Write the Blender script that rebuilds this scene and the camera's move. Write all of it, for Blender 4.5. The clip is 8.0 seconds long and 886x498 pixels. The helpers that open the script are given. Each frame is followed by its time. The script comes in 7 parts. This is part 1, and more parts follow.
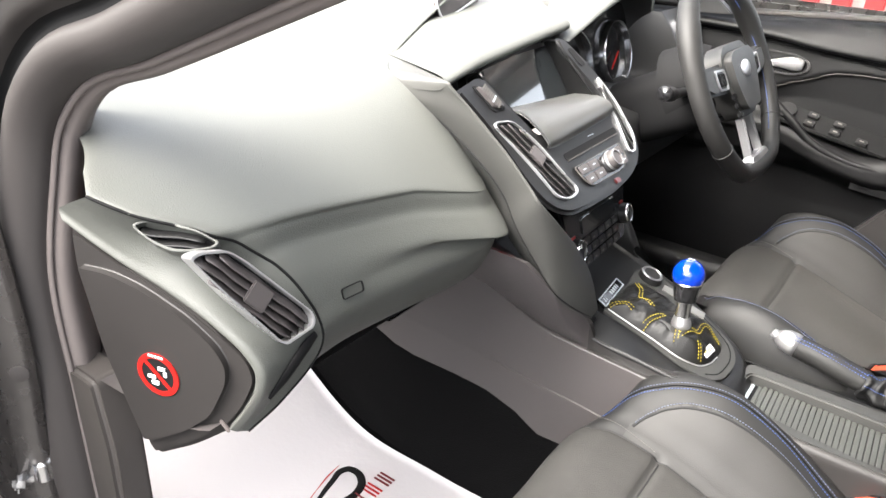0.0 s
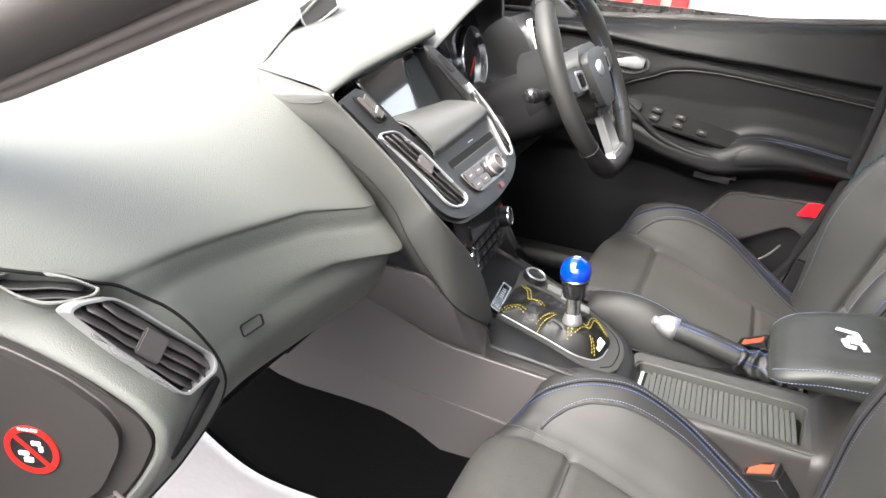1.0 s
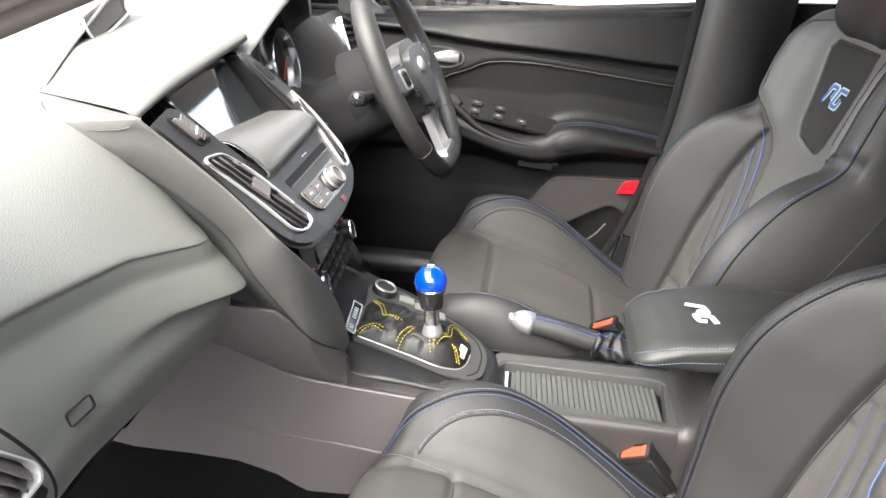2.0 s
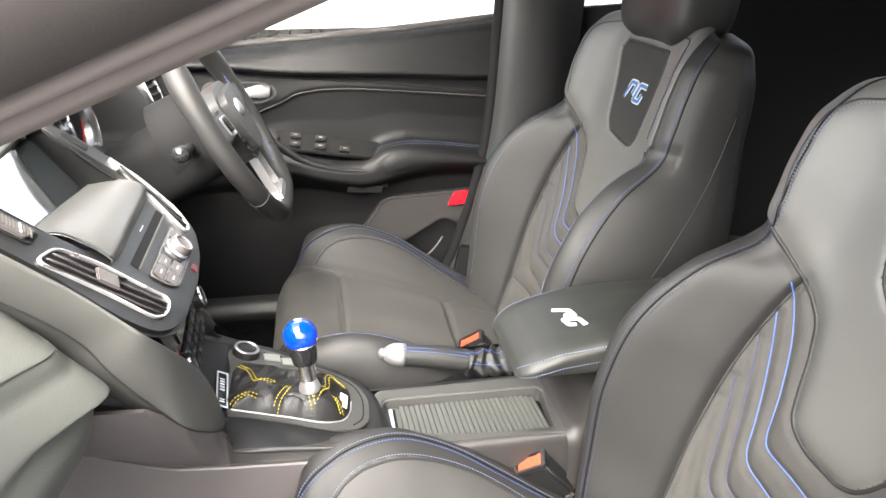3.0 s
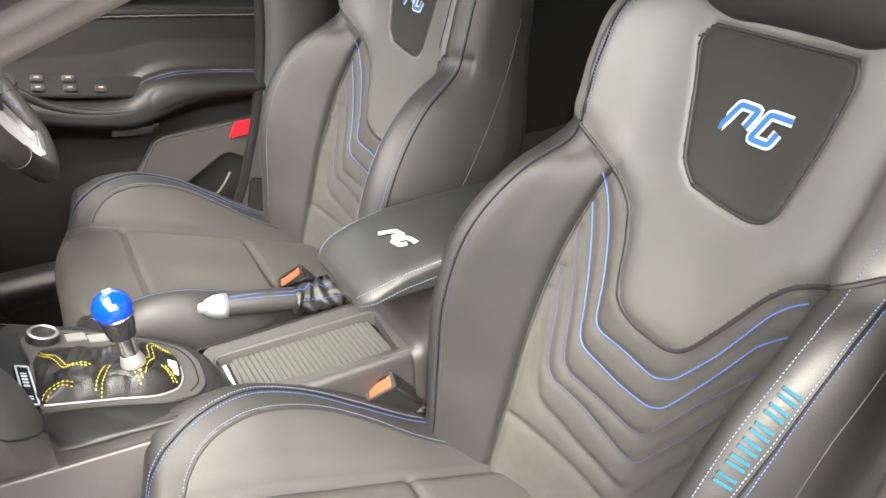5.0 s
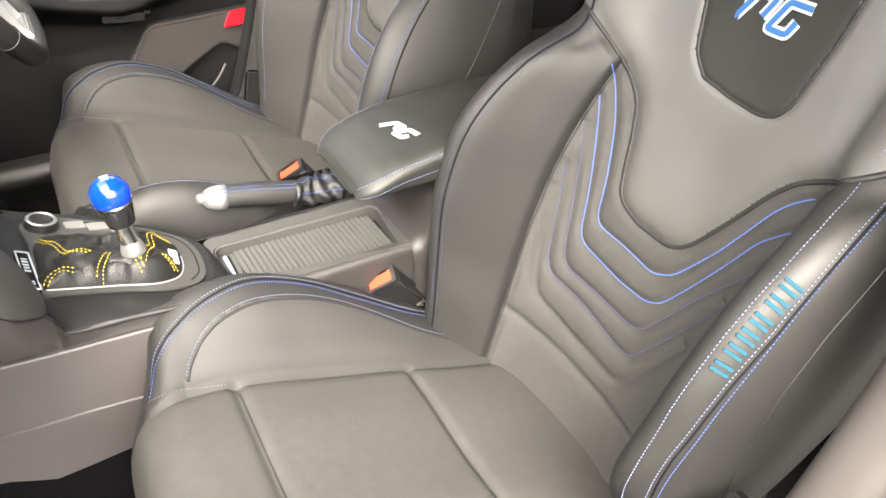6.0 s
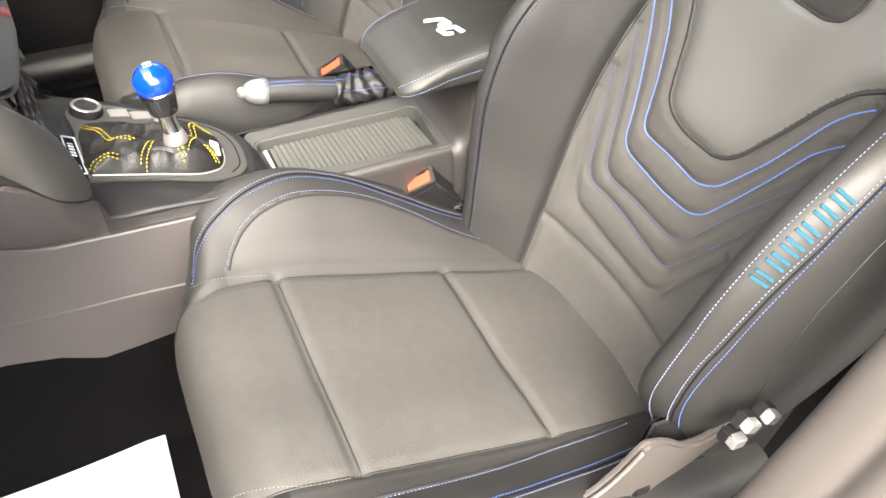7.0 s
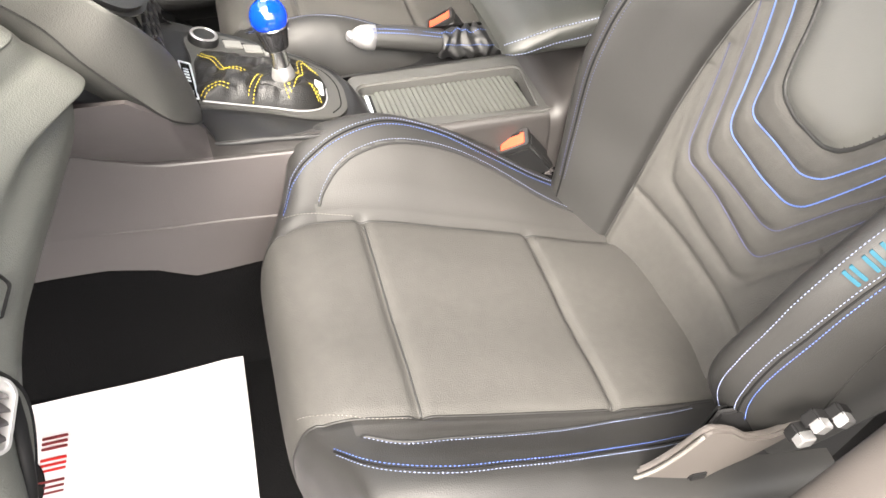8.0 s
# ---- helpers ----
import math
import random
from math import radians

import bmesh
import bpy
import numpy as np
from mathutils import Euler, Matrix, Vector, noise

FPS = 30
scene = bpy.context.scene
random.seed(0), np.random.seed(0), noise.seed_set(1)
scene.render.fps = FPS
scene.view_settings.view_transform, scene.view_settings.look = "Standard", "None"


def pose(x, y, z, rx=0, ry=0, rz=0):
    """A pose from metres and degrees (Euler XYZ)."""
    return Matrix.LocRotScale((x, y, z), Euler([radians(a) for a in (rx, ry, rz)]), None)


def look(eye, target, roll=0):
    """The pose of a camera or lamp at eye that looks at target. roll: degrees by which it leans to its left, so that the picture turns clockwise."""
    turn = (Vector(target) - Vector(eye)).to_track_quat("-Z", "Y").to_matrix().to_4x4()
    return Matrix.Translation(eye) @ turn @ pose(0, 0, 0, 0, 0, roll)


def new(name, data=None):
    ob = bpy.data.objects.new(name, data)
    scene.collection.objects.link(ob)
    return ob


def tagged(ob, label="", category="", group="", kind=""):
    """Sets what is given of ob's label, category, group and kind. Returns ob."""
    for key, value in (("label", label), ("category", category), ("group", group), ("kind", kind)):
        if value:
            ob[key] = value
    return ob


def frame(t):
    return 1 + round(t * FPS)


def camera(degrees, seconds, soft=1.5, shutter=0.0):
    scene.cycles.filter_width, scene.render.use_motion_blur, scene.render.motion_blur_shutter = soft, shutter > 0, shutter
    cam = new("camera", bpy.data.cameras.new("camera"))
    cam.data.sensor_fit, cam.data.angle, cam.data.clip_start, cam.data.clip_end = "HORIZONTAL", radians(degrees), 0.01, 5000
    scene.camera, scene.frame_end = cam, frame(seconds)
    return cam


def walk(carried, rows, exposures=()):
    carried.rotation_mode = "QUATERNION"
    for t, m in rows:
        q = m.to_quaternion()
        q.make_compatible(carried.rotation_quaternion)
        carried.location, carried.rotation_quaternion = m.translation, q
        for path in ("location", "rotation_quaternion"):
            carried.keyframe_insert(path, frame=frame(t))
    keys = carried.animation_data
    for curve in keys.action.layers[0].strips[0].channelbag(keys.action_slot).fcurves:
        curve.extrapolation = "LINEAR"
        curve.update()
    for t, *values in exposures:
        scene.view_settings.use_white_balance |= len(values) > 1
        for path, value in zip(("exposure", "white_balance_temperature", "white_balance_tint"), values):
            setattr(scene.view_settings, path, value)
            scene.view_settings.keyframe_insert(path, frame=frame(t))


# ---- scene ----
cam = camera(61.6, 8.0)

PATH = [
    (0, (-0.934, -0.225, 1.004), (0.544, 0.787, 0.114), 3.7),
    (0.5, (-0.944, -0.188, 0.998), (0.662, 0.663, 0.163), 3.7),
    (1, (-0.93, -0.161, 0.989), (0.761, 0.503, 0.152), 4.0),
    (1.5, (-0.897, -0.132, 0.977), (0.871, 0.293, 0.146), 4.3),
    (3, (-0.836, -0.038, 1.005), (0.979, -0.348, 0.223), -0.1),
    (3.5, (-0.811, -0.008, 1.014), (0.942, -0.601, 0.256), -1.2),
    (4, (-0.795, 0.007, 1.015), (0.882, -0.769, 0.25), -0.7),
    (4.5, (-0.786, 0.013, 1.01), (0.808, -0.831, 0.145), -0.6),
    (6, (-0.781, 0.023, 0.985), (0.612, -0.775, -0.208), 1.0),
    (6.5, (-0.783, 0.026, 0.976), (0.561, -0.71, -0.311), 1.5),
    (7, (-0.785, 0.029, 0.973), (0.517, -0.619, -0.4), 1.3),
    (7.5, (-0.788, 0.031, 0.972), (0.511, -0.506, -0.451), 0.6),
    (8, (-0.798, 0.033, 0.971), (0.524, -0.384, -0.47), 2.0),
]
walk(cam, [(t, look(eye, target, roll)) for t, eye, target, roll in PATH], [(0, 3.29, 6640, 9), (1.5, 3.33, 6580, 8), (3, 3.64, 6780, 9), (4.5, 3.76, 6860, 6), (6, 3.80, 7150, 10), (8, 3.90, 7080, 10)])

# ---- light ----
world = bpy.data.worlds.new("overcast_sky")
scene.world = world
world.use_nodes = True
wn, wl = world.node_tree.nodes, world.node_tree.links
sky = wn.new("ShaderNodeTexSky")
sky.sky_type, sky.sun_disc = "NISHITA", False
sky.sun_elevation, sky.sun_rotation = radians(50.4), radians(-62.5)
sky.dust_density = 4.0
pale = wn.new("ShaderNodeHueSaturation")
pale.inputs["Saturation"].default_value = 0.34
wl.new(sky.outputs["Color"], pale.inputs["Color"])
wl.new(pale.outputs["Color"], wn["Background"].inputs["Color"])
wn["Background"].inputs["Strength"].default_value = 0.12

sun = new("sun", bpy.data.lights.new("sun", "SUN"))
sun.data.energy, sun.data.angle, sun.data.color = 1.5, radians(75), (1.0, 0.955, 0.90)
sun.matrix_world = look((-5.0, 2.6, 6.8), (0, 0, 0))


# ---- materials ----
def mat(name, color, rough=0.5, metal=0.0, grain=0.0, grain_size=0.002, vary=0.12, vary_size=0.08,
        coat=0.0, spec=0.5, cells=False, rough_vary=0.08):
    m = bpy.data.materials.new(name)
    m.use_nodes = True
    n, l = m.node_tree.nodes, m.node_tree.links
    b = n["Principled BSDF"]
    b.inputs["Metallic"].default_value = metal
    b.inputs["Roughness"].default_value = rough
    b.inputs["Specular IOR Level"].default_value = spec
    b.inputs["Coat Weight"].default_value = coat
    b.inputs["Coat Roughness"].default_value = 0.08
    co = n.new("ShaderNodeTexCoord")
    big = n.new("ShaderNodeTexNoise")
    big.inputs["Scale"].default_value = 1 / vary_size
    big.inputs["Detail"].default_value = 5
    l.new(co.outputs["Object"], big.inputs["Vector"])
    ramp = n.new("ShaderNodeMix")
    ramp.data_type = "RGBA"
    c = Vector(color[:3])
    ramp.inputs[6].default_value = (*(c * (1 - vary)), 1)
    ramp.inputs[7].default_value = (*(c * (1 + vary)), 1)
    l.new(big.outputs["Fac"], ramp.inputs[0])
    l.new(ramp.outputs[2], b.inputs["Base Color"])
    if rough_vary:
        rr = n.new("ShaderNodeMapRange")
        rr.inputs["To Min"].default_value = max(0.02, rough - rough_vary)
        rr.inputs["To Max"].default_value = min(1.0, rough + rough_vary)
        l.new(big.outputs["Fac"], rr.inputs["Value"])
        l.new(rr.outputs["Result"], b.inputs["Roughness"])
    if grain:
        if cells:
            g = n.new("ShaderNodeTexVoronoi")
            g.inputs["Scale"].default_value = 1 / grain_size
            out = g.outputs["Distance"]
        else:
            g = n.new("ShaderNodeTexNoise")
            g.inputs["Scale"].default_value = 1 / grain_size
            g.inputs["Detail"].default_value = 2
            out = g.outputs["Fac"]
        l.new(co.outputs["Object"], g.inputs["Vector"])
        bump = n.new("ShaderNodeBump")
        bump.inputs["Strength"].default_value = grain
        bump.inputs["Distance"].default_value = grain_size * 0.5
        l.new(out, bump.inputs["Height"])
        l.new(bump.outputs["Normal"], b.inputs["Normal"])
    return m


def glass(name, tint=(1, 1, 1), rough=0.0):
    m = bpy.data.materials.new(name)
    m.use_nodes = True
    b = m.node_tree.nodes["Principled BSDF"]
    b.inputs["Base Color"].default_value = (*tint, 1)
    b.inputs["Transmission Weight"].default_value = 1
    b.inputs["Roughness"].default_value = rough
    b.inputs["IOR"].default_value = 1.1
    return m


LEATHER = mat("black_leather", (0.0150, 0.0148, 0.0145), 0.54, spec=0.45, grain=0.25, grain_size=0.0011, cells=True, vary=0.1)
# seat leather lightened: light and sheen on the upper pad put in its base
PAD_LEATHER = mat("satin_leather_lit", (0.076, 0.0755, 0.071), 0.45, spec=0.7, grain=0.2, grain_size=0.0011, cells=True, vary=0.1)
ARM_LEATHER = mat("satin_armrest_leather", (0.019, 0.0200, 0.0185), 0.47, spec=0.5, grain=0.2, grain_size=0.0011, cells=True, vary=0.1)
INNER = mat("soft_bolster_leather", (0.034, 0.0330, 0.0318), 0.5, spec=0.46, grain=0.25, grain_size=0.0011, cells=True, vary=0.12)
RIM = mat("satin_bright_rim", (0.50, 0.50, 0.51), 0.30, 0.7, vary=0.05)
SUEDE = mat("dark_microfibre", (0.046, 0.0446, 0.0420), 0.75, grain=0.8, grain_size=0.0012, spec=0.3, vary=0.22, vary_size=0.012)
DASH = mat("grained_dash_plastic", (0.080, 0.083, 0.076), 0.54, grain=0.35, grain_size=0.0013, cells=True, vary=0.06)
PLASTIC = mat("matt_black_plastic", (0.011, 0.011, 0.0114), 0.45, grain=0.2, grain_size=0.0012)
PLASTIC_GREY = mat("charcoal_hard_plastic", (0.060, 0.0535, 0.054), 0.5, grain=0.25, grain_size=0.0012, vary=0.08)
TRIM = mat("pillar_trim_grey", (0.140, 0.120, 0.115), 0.6, grain=0.10, grain_size=0.0012)
PILLAR = mat("moulded_pillar_plastic", (0.050, 0.044, 0.041), 0.62, grain=0.2, grain_size=0.0014, vary=0.1)
RUBBER = mat("door_seal_rubber", (0.040, 0.035, 0.034), 0.6, grain=0.12, grain_size=0.0012)
PAINT = mat("dark_grey_car_paint", (0.045, 0.041, 0.040), 0.28, 0.4, coat=0.8, vary=0.1, vary_size=0.02)
PAINT_DULL = mat("dark_frame_paint", (0.014, 0.012, 0.0115), 0.5, vary=0.2, vary_size=0.05)
GLOSS = mat("gloss_black", (0.012, 0.012, 0.013), 0.12, spec=0.6, rough_vary=0.04)
SCREEN = mat("screen_glass", (0.015, 0.017, 0.018), 0.04, spec=1.0, coat=1.0, rough_vary=0.02)
LEDGE = mat("satin_audio_ledge", (0.050, 0.050, 0.048), 0.36, grain=0.1, grain_size=0.0012)
# dash grain in a darker base that holds the rail's shade
RAIL = mat("shaded_dash_plastic", (0.052, 0.052, 0.049), 0.55, grain=0.3, grain_size=0.0013, cells=True, vary=0.08)
FRAME_GREY = mat("grey_satin_frame", (0.040, 0.040, 0.0385), 0.54, grain=0.15, grain_size=0.0012)
DARK = mat("deep_black", (0.005, 0.005, 0.0055), 0.8, spec=0.2)
SURROUND = mat("satin_black_surround", (0.0065, 0.0065, 0.0068), 0.42, grain=0.15, grain_size=0.0012, spec=0.4)
CREST = mat("dark_suede_panel", (0.025, 0.0245, 0.0235), 0.85, grain=0.4, grain_size=0.0009, spec=0.2, vary=0.15)
STEEL = mat("dull_steel", (0.22, 0.22, 0.23), 0.35, 1.0, vary=0.1)
END_GREY = mat("dark_end_plastic", (0.0175, 0.0155, 0.0150), 0.55, grain=0.25, grain_size=0.0012)
CHROME = mat("satin_chrome", (0.74, 0.74, 0.75), 0.22, 1.0, vary=0.05)
SILVER = mat("silver_paint", (0.45, 0.45, 0.46), 0.32, 0.8, vary=0.05)
BLUE = mat("blue_lacquer", (0.0, 0.03, 0.42), 0.08, coat=1.0, vary=0.03, rough_vary=0.02)
SEAM_RED = mat("dark_red_print", (0.12, 0.012, 0.014), 0.6, vary=0.05)
THREAD = mat("blue_thread", (0.065, 0.125, 0.38), 0.6, vary=0.1)
THREAD_DIM = mat("dim_blue_thread", (0.04, 0.045, 0.11), 0.6, vary=0.1)
THREAD_PALE = mat("pale_blue_thread", (0.16, 0.19, 0.30), 0.6, vary=0.1)
THREAD_GREY = mat("grey_thread", (0.16, 0.15, 0.14), 0.7, vary=0.1)
EDGE = mat("pale_embroidery", (0.42, 0.46, 0.50), 0.6, vary=0.05)
SEAM_DARK = mat("dark_sewn_seam", (0.012, 0.012, 0.012), 0.6)
SEAM = mat("dull_side_piping", (0.07, 0.065, 0.06), 0.6, vary=0.1)
DOOR = mat("black_door_trim", (0.0050, 0.0050, 0.0054), 0.5, grain=0.3, grain_size=0.0016, cells=True, spec=0.25)
CYAN_DULL = mat("pale_blue_print", (0.013, 0.056, 0.080), 0.85, spec=0.1, vary=0.08)
YELLOW = mat("yellow_thread", (0.42, 0.33, 0.03), 0.6, vary=0.1)
CYAN = mat("bright_blue_embroidery", (0.010, 0.085, 0.25), 0.55, vary=0.08)
WHITE = mat("white_print", (0.82, 0.82, 0.82), 0.5, vary=0.03)
PAPER = mat("white_paper", (0.57, 0.55, 0.575), 0.7, vary=0.02, grain=0.1, grain_size=0.01)
RED = mat("red_plastic", (0.40, 0.012, 0.010), 0.3, vary=0.06)
CARPET = mat("black_carpet", (0.0035, 0.0035, 0.0038), 0.95, grain=0.9, grain_size=0.002, spec=0.06, vary=0.25)
CLOTH_DARK = mat("dark_headliner", (0.013, 0.013, 0.014), 0.95, grain=0.4, grain_size=0.0015, spec=0.2)
CONCRETE = mat("grey_tarmac", (0.14, 0.135, 0.13), 0.9, grain=0.4, grain_size=0.02, vary=0.15, vary_size=0.8)
RED_STEEL = mat("red_painted_steel", (0.26, 0.008, 0.008), 0.4, vary=0.12, vary_size=0.3)
CLAD = mat("pale_cladding", (0.40, 0.39, 0.37), 0.7, vary=0.08, vary_size=0.6)
WALL = mat("grey_render", (0.16, 0.155, 0.15), 0.9, vary=0.12, vary_size=0.7)
PANE = glass("window_glass")


# ---- building helpers ----
def spl(tk, vals, t):
    """Smooth curve through vals at knots tk, read at t."""
    tk, vals, t = np.asarray(tk, float), np.asarray(vals, float), np.asarray(t, float)
    d = np.diff(vals, axis=0) / np.diff(tk).reshape(-1, *[1] * (vals.ndim - 1))
    h = np.diff(tk).reshape(-1, *[1] * (vals.ndim - 1))
    m = np.empty_like(vals)
    m[0], m[-1] = d[0], d[-1]
    if len(tk) > 2:
        m[1:-1] = (d[:-1] * h[1:] + d[1:] * h[:-1]) / (h[1:] + h[:-1])
    i = np.clip(np.searchsorted(tk, t, side="right") - 1, 0, len(tk) - 2)
    s = ((t - tk[i]) / (tk[i + 1] - tk[i])).reshape(-1, *[1] * (vals.ndim - 1))
    hh = (tk[i + 1] - tk[i]).reshape(-1, *[1] * (vals.ndim - 1))
    return ((2 * s**3 - 3 * s**2 + 1) * vals[i] + (s**3 - 2 * s**2 + s) * hh * m[i]
            + (-2 * s**3 + 3 * s**2) * vals[i + 1] + (s**3 - s**2) * hh * m[i + 1])


def curve3(pts, n):
    pts = np.asarray(pts, float)
    k = np.r_[0, np.cumsum(np.linalg.norm(np.diff(pts, axis=0), axis=1))]
    return spl(k, pts, np.linspace(0, k[-1], n))


def mesh_of(name, verts, faces, smooth=True):
    me = bpy.data.meshes.new(name)
    me.from_pydata([tuple(map(float, v)) for v in verts], [], [tuple(map(int, f)) for f in faces])
    me.validate()
    me.update()
    if smooth:
        me.shade_smooth()
    return me


def grid_faces(nv, nu, wrap=False):
    a = np.arange(nv * nu).reshape(nv, nu)
    if wrap:
        a = np.c_[a, a[:, :1]]
    return np.stack([a[:-1, :-1], a[:-1, 1:], a[1:, 1:], a[1:, :-1]], -1).reshape(-1, 4)


def thing(name, at, label, category, group="", kind=""):
    ob = new(name)
    ob.empty_display_size = 0.02
    ob.matrix_world = Matrix.Translation(at)
    tagged(ob, label, category, group, kind)
    return ob


def part(name, data, material, parent=None, label="", smooth=True):
    """Links a bmesh or a mesh, in world coordinates, as one object under a thing or a part."""
    if isinstance(data, bmesh.types.BMesh):
        me = bpy.data.meshes.new(name)
        data.to_mesh(me)
        data.free()
        if smooth:
            me.shade_smooth()
    else:
        me = data
    if material:
        me.materials.clear()
        me.materials.append(material)
    ob = new(name, me)
    if parent is not None:
        origin = parent
        base = Matrix.Identity(4)
        while origin is not None:
            base = origin.matrix_basis @ base if origin.parent is None else base
            origin = origin.parent
        me.transform(base.inverted())
        ob.parent = parent
    if label:
        ob["label"] = label
    return ob


def sharp(me, deg=35):
    me.set_sharp_from_angle(angle=radians(deg))
    return me


def sheet(name, pts, thick=0.0, wrap=False):
    """A mesh from a grid of points (rows, columns, 3); thick: closed with a back that far behind."""
    pts = np.asarray(pts, float)
    nv, nu = pts.shape[:2]
    f = grid_faces(nv, nu, wrap)
    if not thick:
        return mesh_of(name, pts.reshape(-1, 3), f)
    du = np.gradient(pts, axis=1)
    dv = np.gradient(pts, axis=0)
    nn = np.cross(du, dv)
    nn /= np.linalg.norm(nn, axis=-1, keepdims=True) + 1e-12
    back = pts - nn * thick
    n = nv * nu
    a = np.arange(n).reshape(nv, nu)
    ring = np.r_[a[0, :], a[1:, -1], a[-1, -2::-1], a[-2:0:-1, 0]]
    rim = np.stack([ring, ring + n, np.roll(ring, -1) + n, np.roll(ring, -1)], -1)
    return mesh_of(name, np.r_[pts.reshape(-1, 3), back.reshape(-1, 3)], np.r_[f, f[:, ::-1] + n, rim[:, ::-1]])


def tube(name, path, r, sides=8, closed=False, flat=1.0, up=(0, 0, 1)):
    path = np.asarray(path, float)
    n = len(path)
    tan = np.gradient(path, axis=0)
    if closed:
        tan = np.roll(path, -1, 0) - np.roll(path, 1, 0)
    tan /= np.linalg.norm(tan, axis=1, keepdims=True) + 1e-12
    u = np.asarray(up, float)
    sx = np.cross(tan, u)
    bad = np.linalg.norm(sx, axis=1) < 1e-3
    sx[bad] = np.cross(tan[bad], (1, 0.01, 0))
    sx /= np.linalg.norm(sx, axis=1, keepdims=True)
    sy = np.cross(sx, tan)
    r = np.broadcast_to(np.asarray(r, float), (n,)).reshape(-1, 1, 1)
    a = np.linspace(0, 2 * np.pi, sides, endpoint=False).reshape(1, -1, 1)
    ring = path[:, None] + r * (np.cos(a) * sx[:, None] + flat * np.sin(a) * sy[:, None])
    f = grid_faces(n, sides, True)
    if closed:
        last = np.arange(sides) + (n - 1) * sides
        first = np.arange(sides)
        f = np.r_[f, np.stack([last, np.roll(last, -1), np.roll(first, -1), first], -1)]
        return mesh_of(name, ring.reshape(-1, 3), f)
    faces = [tuple(x) for x in f] + [tuple(range(sides))[::-1], tuple(range((n - 1) * sides, n * sides))]
    return mesh_of(name, ring.reshape(-1, 3), faces)


def dashes(name, path, pitch=0.0038, length=0.0031, r=0.0006, lift=None):
    """Separate stitches along a path, joined into one mesh."""
    path = np.asarray(path, float)
    k = np.r_[0, np.cumsum(np.linalg.norm(np.diff(path, axis=0), axis=1))]
    s = np.arange(pitch * 0.5, k[-1] - length, pitch)
    at = lambda q: np.stack([np.interp(q, k, path[:, i]) for i in range(3)], -1)
    a, b = at(s), at(s + length)
    t = b - a
    t /= np.linalg.norm(t, axis=1, keepdims=True) + 1e-12
    x = np.cross(t, (0.3, 0.2, 0.93))
    x /= np.linalg.norm(x, axis=1, keepdims=True) + 1e-12
    y = np.cross(x, t)
    mid = (a + b) / 2
    vs = np.stack([a, mid + x * r, mid + y * r, mid - x * r, mid - y * r, b], 1)
    base = np.arange(len(s))[:, None, None] * 6
    tri = np.array([(0, 1, 2), (0, 2, 3), (0, 3, 4), (0, 4, 1), (5, 2, 1), (5, 3, 2), (5, 4, 3), (5, 1, 4)])
    return mesh_of(name, vs.reshape(-1, 3), (base + tri).reshape(-1, 3))


def frame_of(o, x, y):
    """A matrix with its x and y axes along the given ways; z stands out of their plane."""
    x = Vector(x).normalized()
    y = Vector(y)
    y = (y - x * x.dot(y)).normalized()
    z = x.cross(y)
    return Matrix(((x.x, y.x, z.x, o[0]), (x.y, y.y, z.y, o[1]), (x.z, y.z, z.z, o[2]), (0, 0, 0, 1)))


def rounded(poly, r, n=4):
    """A polygon with its corners rounded by r."""
    out = []
    p = [Vector(q) for q in poly]
    for i, c in enumerate(p):
        a, b = p[i - 1] - c, p[(i + 1) % len(p)] - c
        k = min(r, a.length * 0.45, b.length * 0.45)
        s, e = c + a.normalized() * k, c + b.normalized() * k
        for j in range(n + 1):
            t = j / n
            out.append((1 - t) ** 2 * s + 2 * t * (1 - t) * c + t * t * e)
    return [(q.x, q.y) for q in out]


def prism(name, poly, z0, z1, m=Matrix.Identity(4), bevel=0.0, hole=None, seg=2):
    """A plate of the given outline between two heights, with bevelled edges; hole: an inner outline of as many corners."""
    bm = bmesh.new()
    lo = [bm.verts.new((x, y, z0)) for x, y in poly]
    hi = [bm.verts.new((x, y, z1)) for x, y in poly]
    n = len(poly)
    for i in range(n):
        bm.faces.new((lo[i], lo[(i + 1) % n], hi[(i + 1) % n], hi[i]))
    if hole:
        li = [bm.verts.new((x, y, z0)) for x, y in hole]
        hh = [bm.verts.new((x, y, z1)) for x, y in hole]
        for i in range(n):
            j = (i + 1) % n
            bm.faces.new((li[j], li[i], hh[i], hh[j]))
            bm.faces.new((hi[i], hi[j], hh[j], hh[i]))
            bm.faces.new((lo[j], lo[i], li[i], li[j]))
    else:
        bm.faces.new(hi)
        bm.faces.new(lo[::-1])
    bmesh.ops.recalc_face_normals(bm, faces=bm.faces)
    if bevel:
        ed = [e for e in bm.edges if len(e.link_faces) == 2 and e.calc_face_angle(0) > radians(50)]
        bmesh.ops.bevel(bm, geom=ed, offset=bevel, segments=seg, affect="EDGES", clamp_overlap=True)
    bm.transform(m)
    me = bpy.data.meshes.new(name)
    bm.to_mesh(me)
    bm.free()
    me.shade_smooth()
    return sharp(me, 40)


def rect(x0, y0, x1, y1):
    return [(x0, y0), (x1, y0), (x1, y1), (x0, y1)]


def box(name, size, m, bevel=0.003, seg=2):
    x, y, z = (s / 2 for s in size)
    return prism(name, rect(-x, -y, x, y), -z, z, m, bevel, seg=seg)


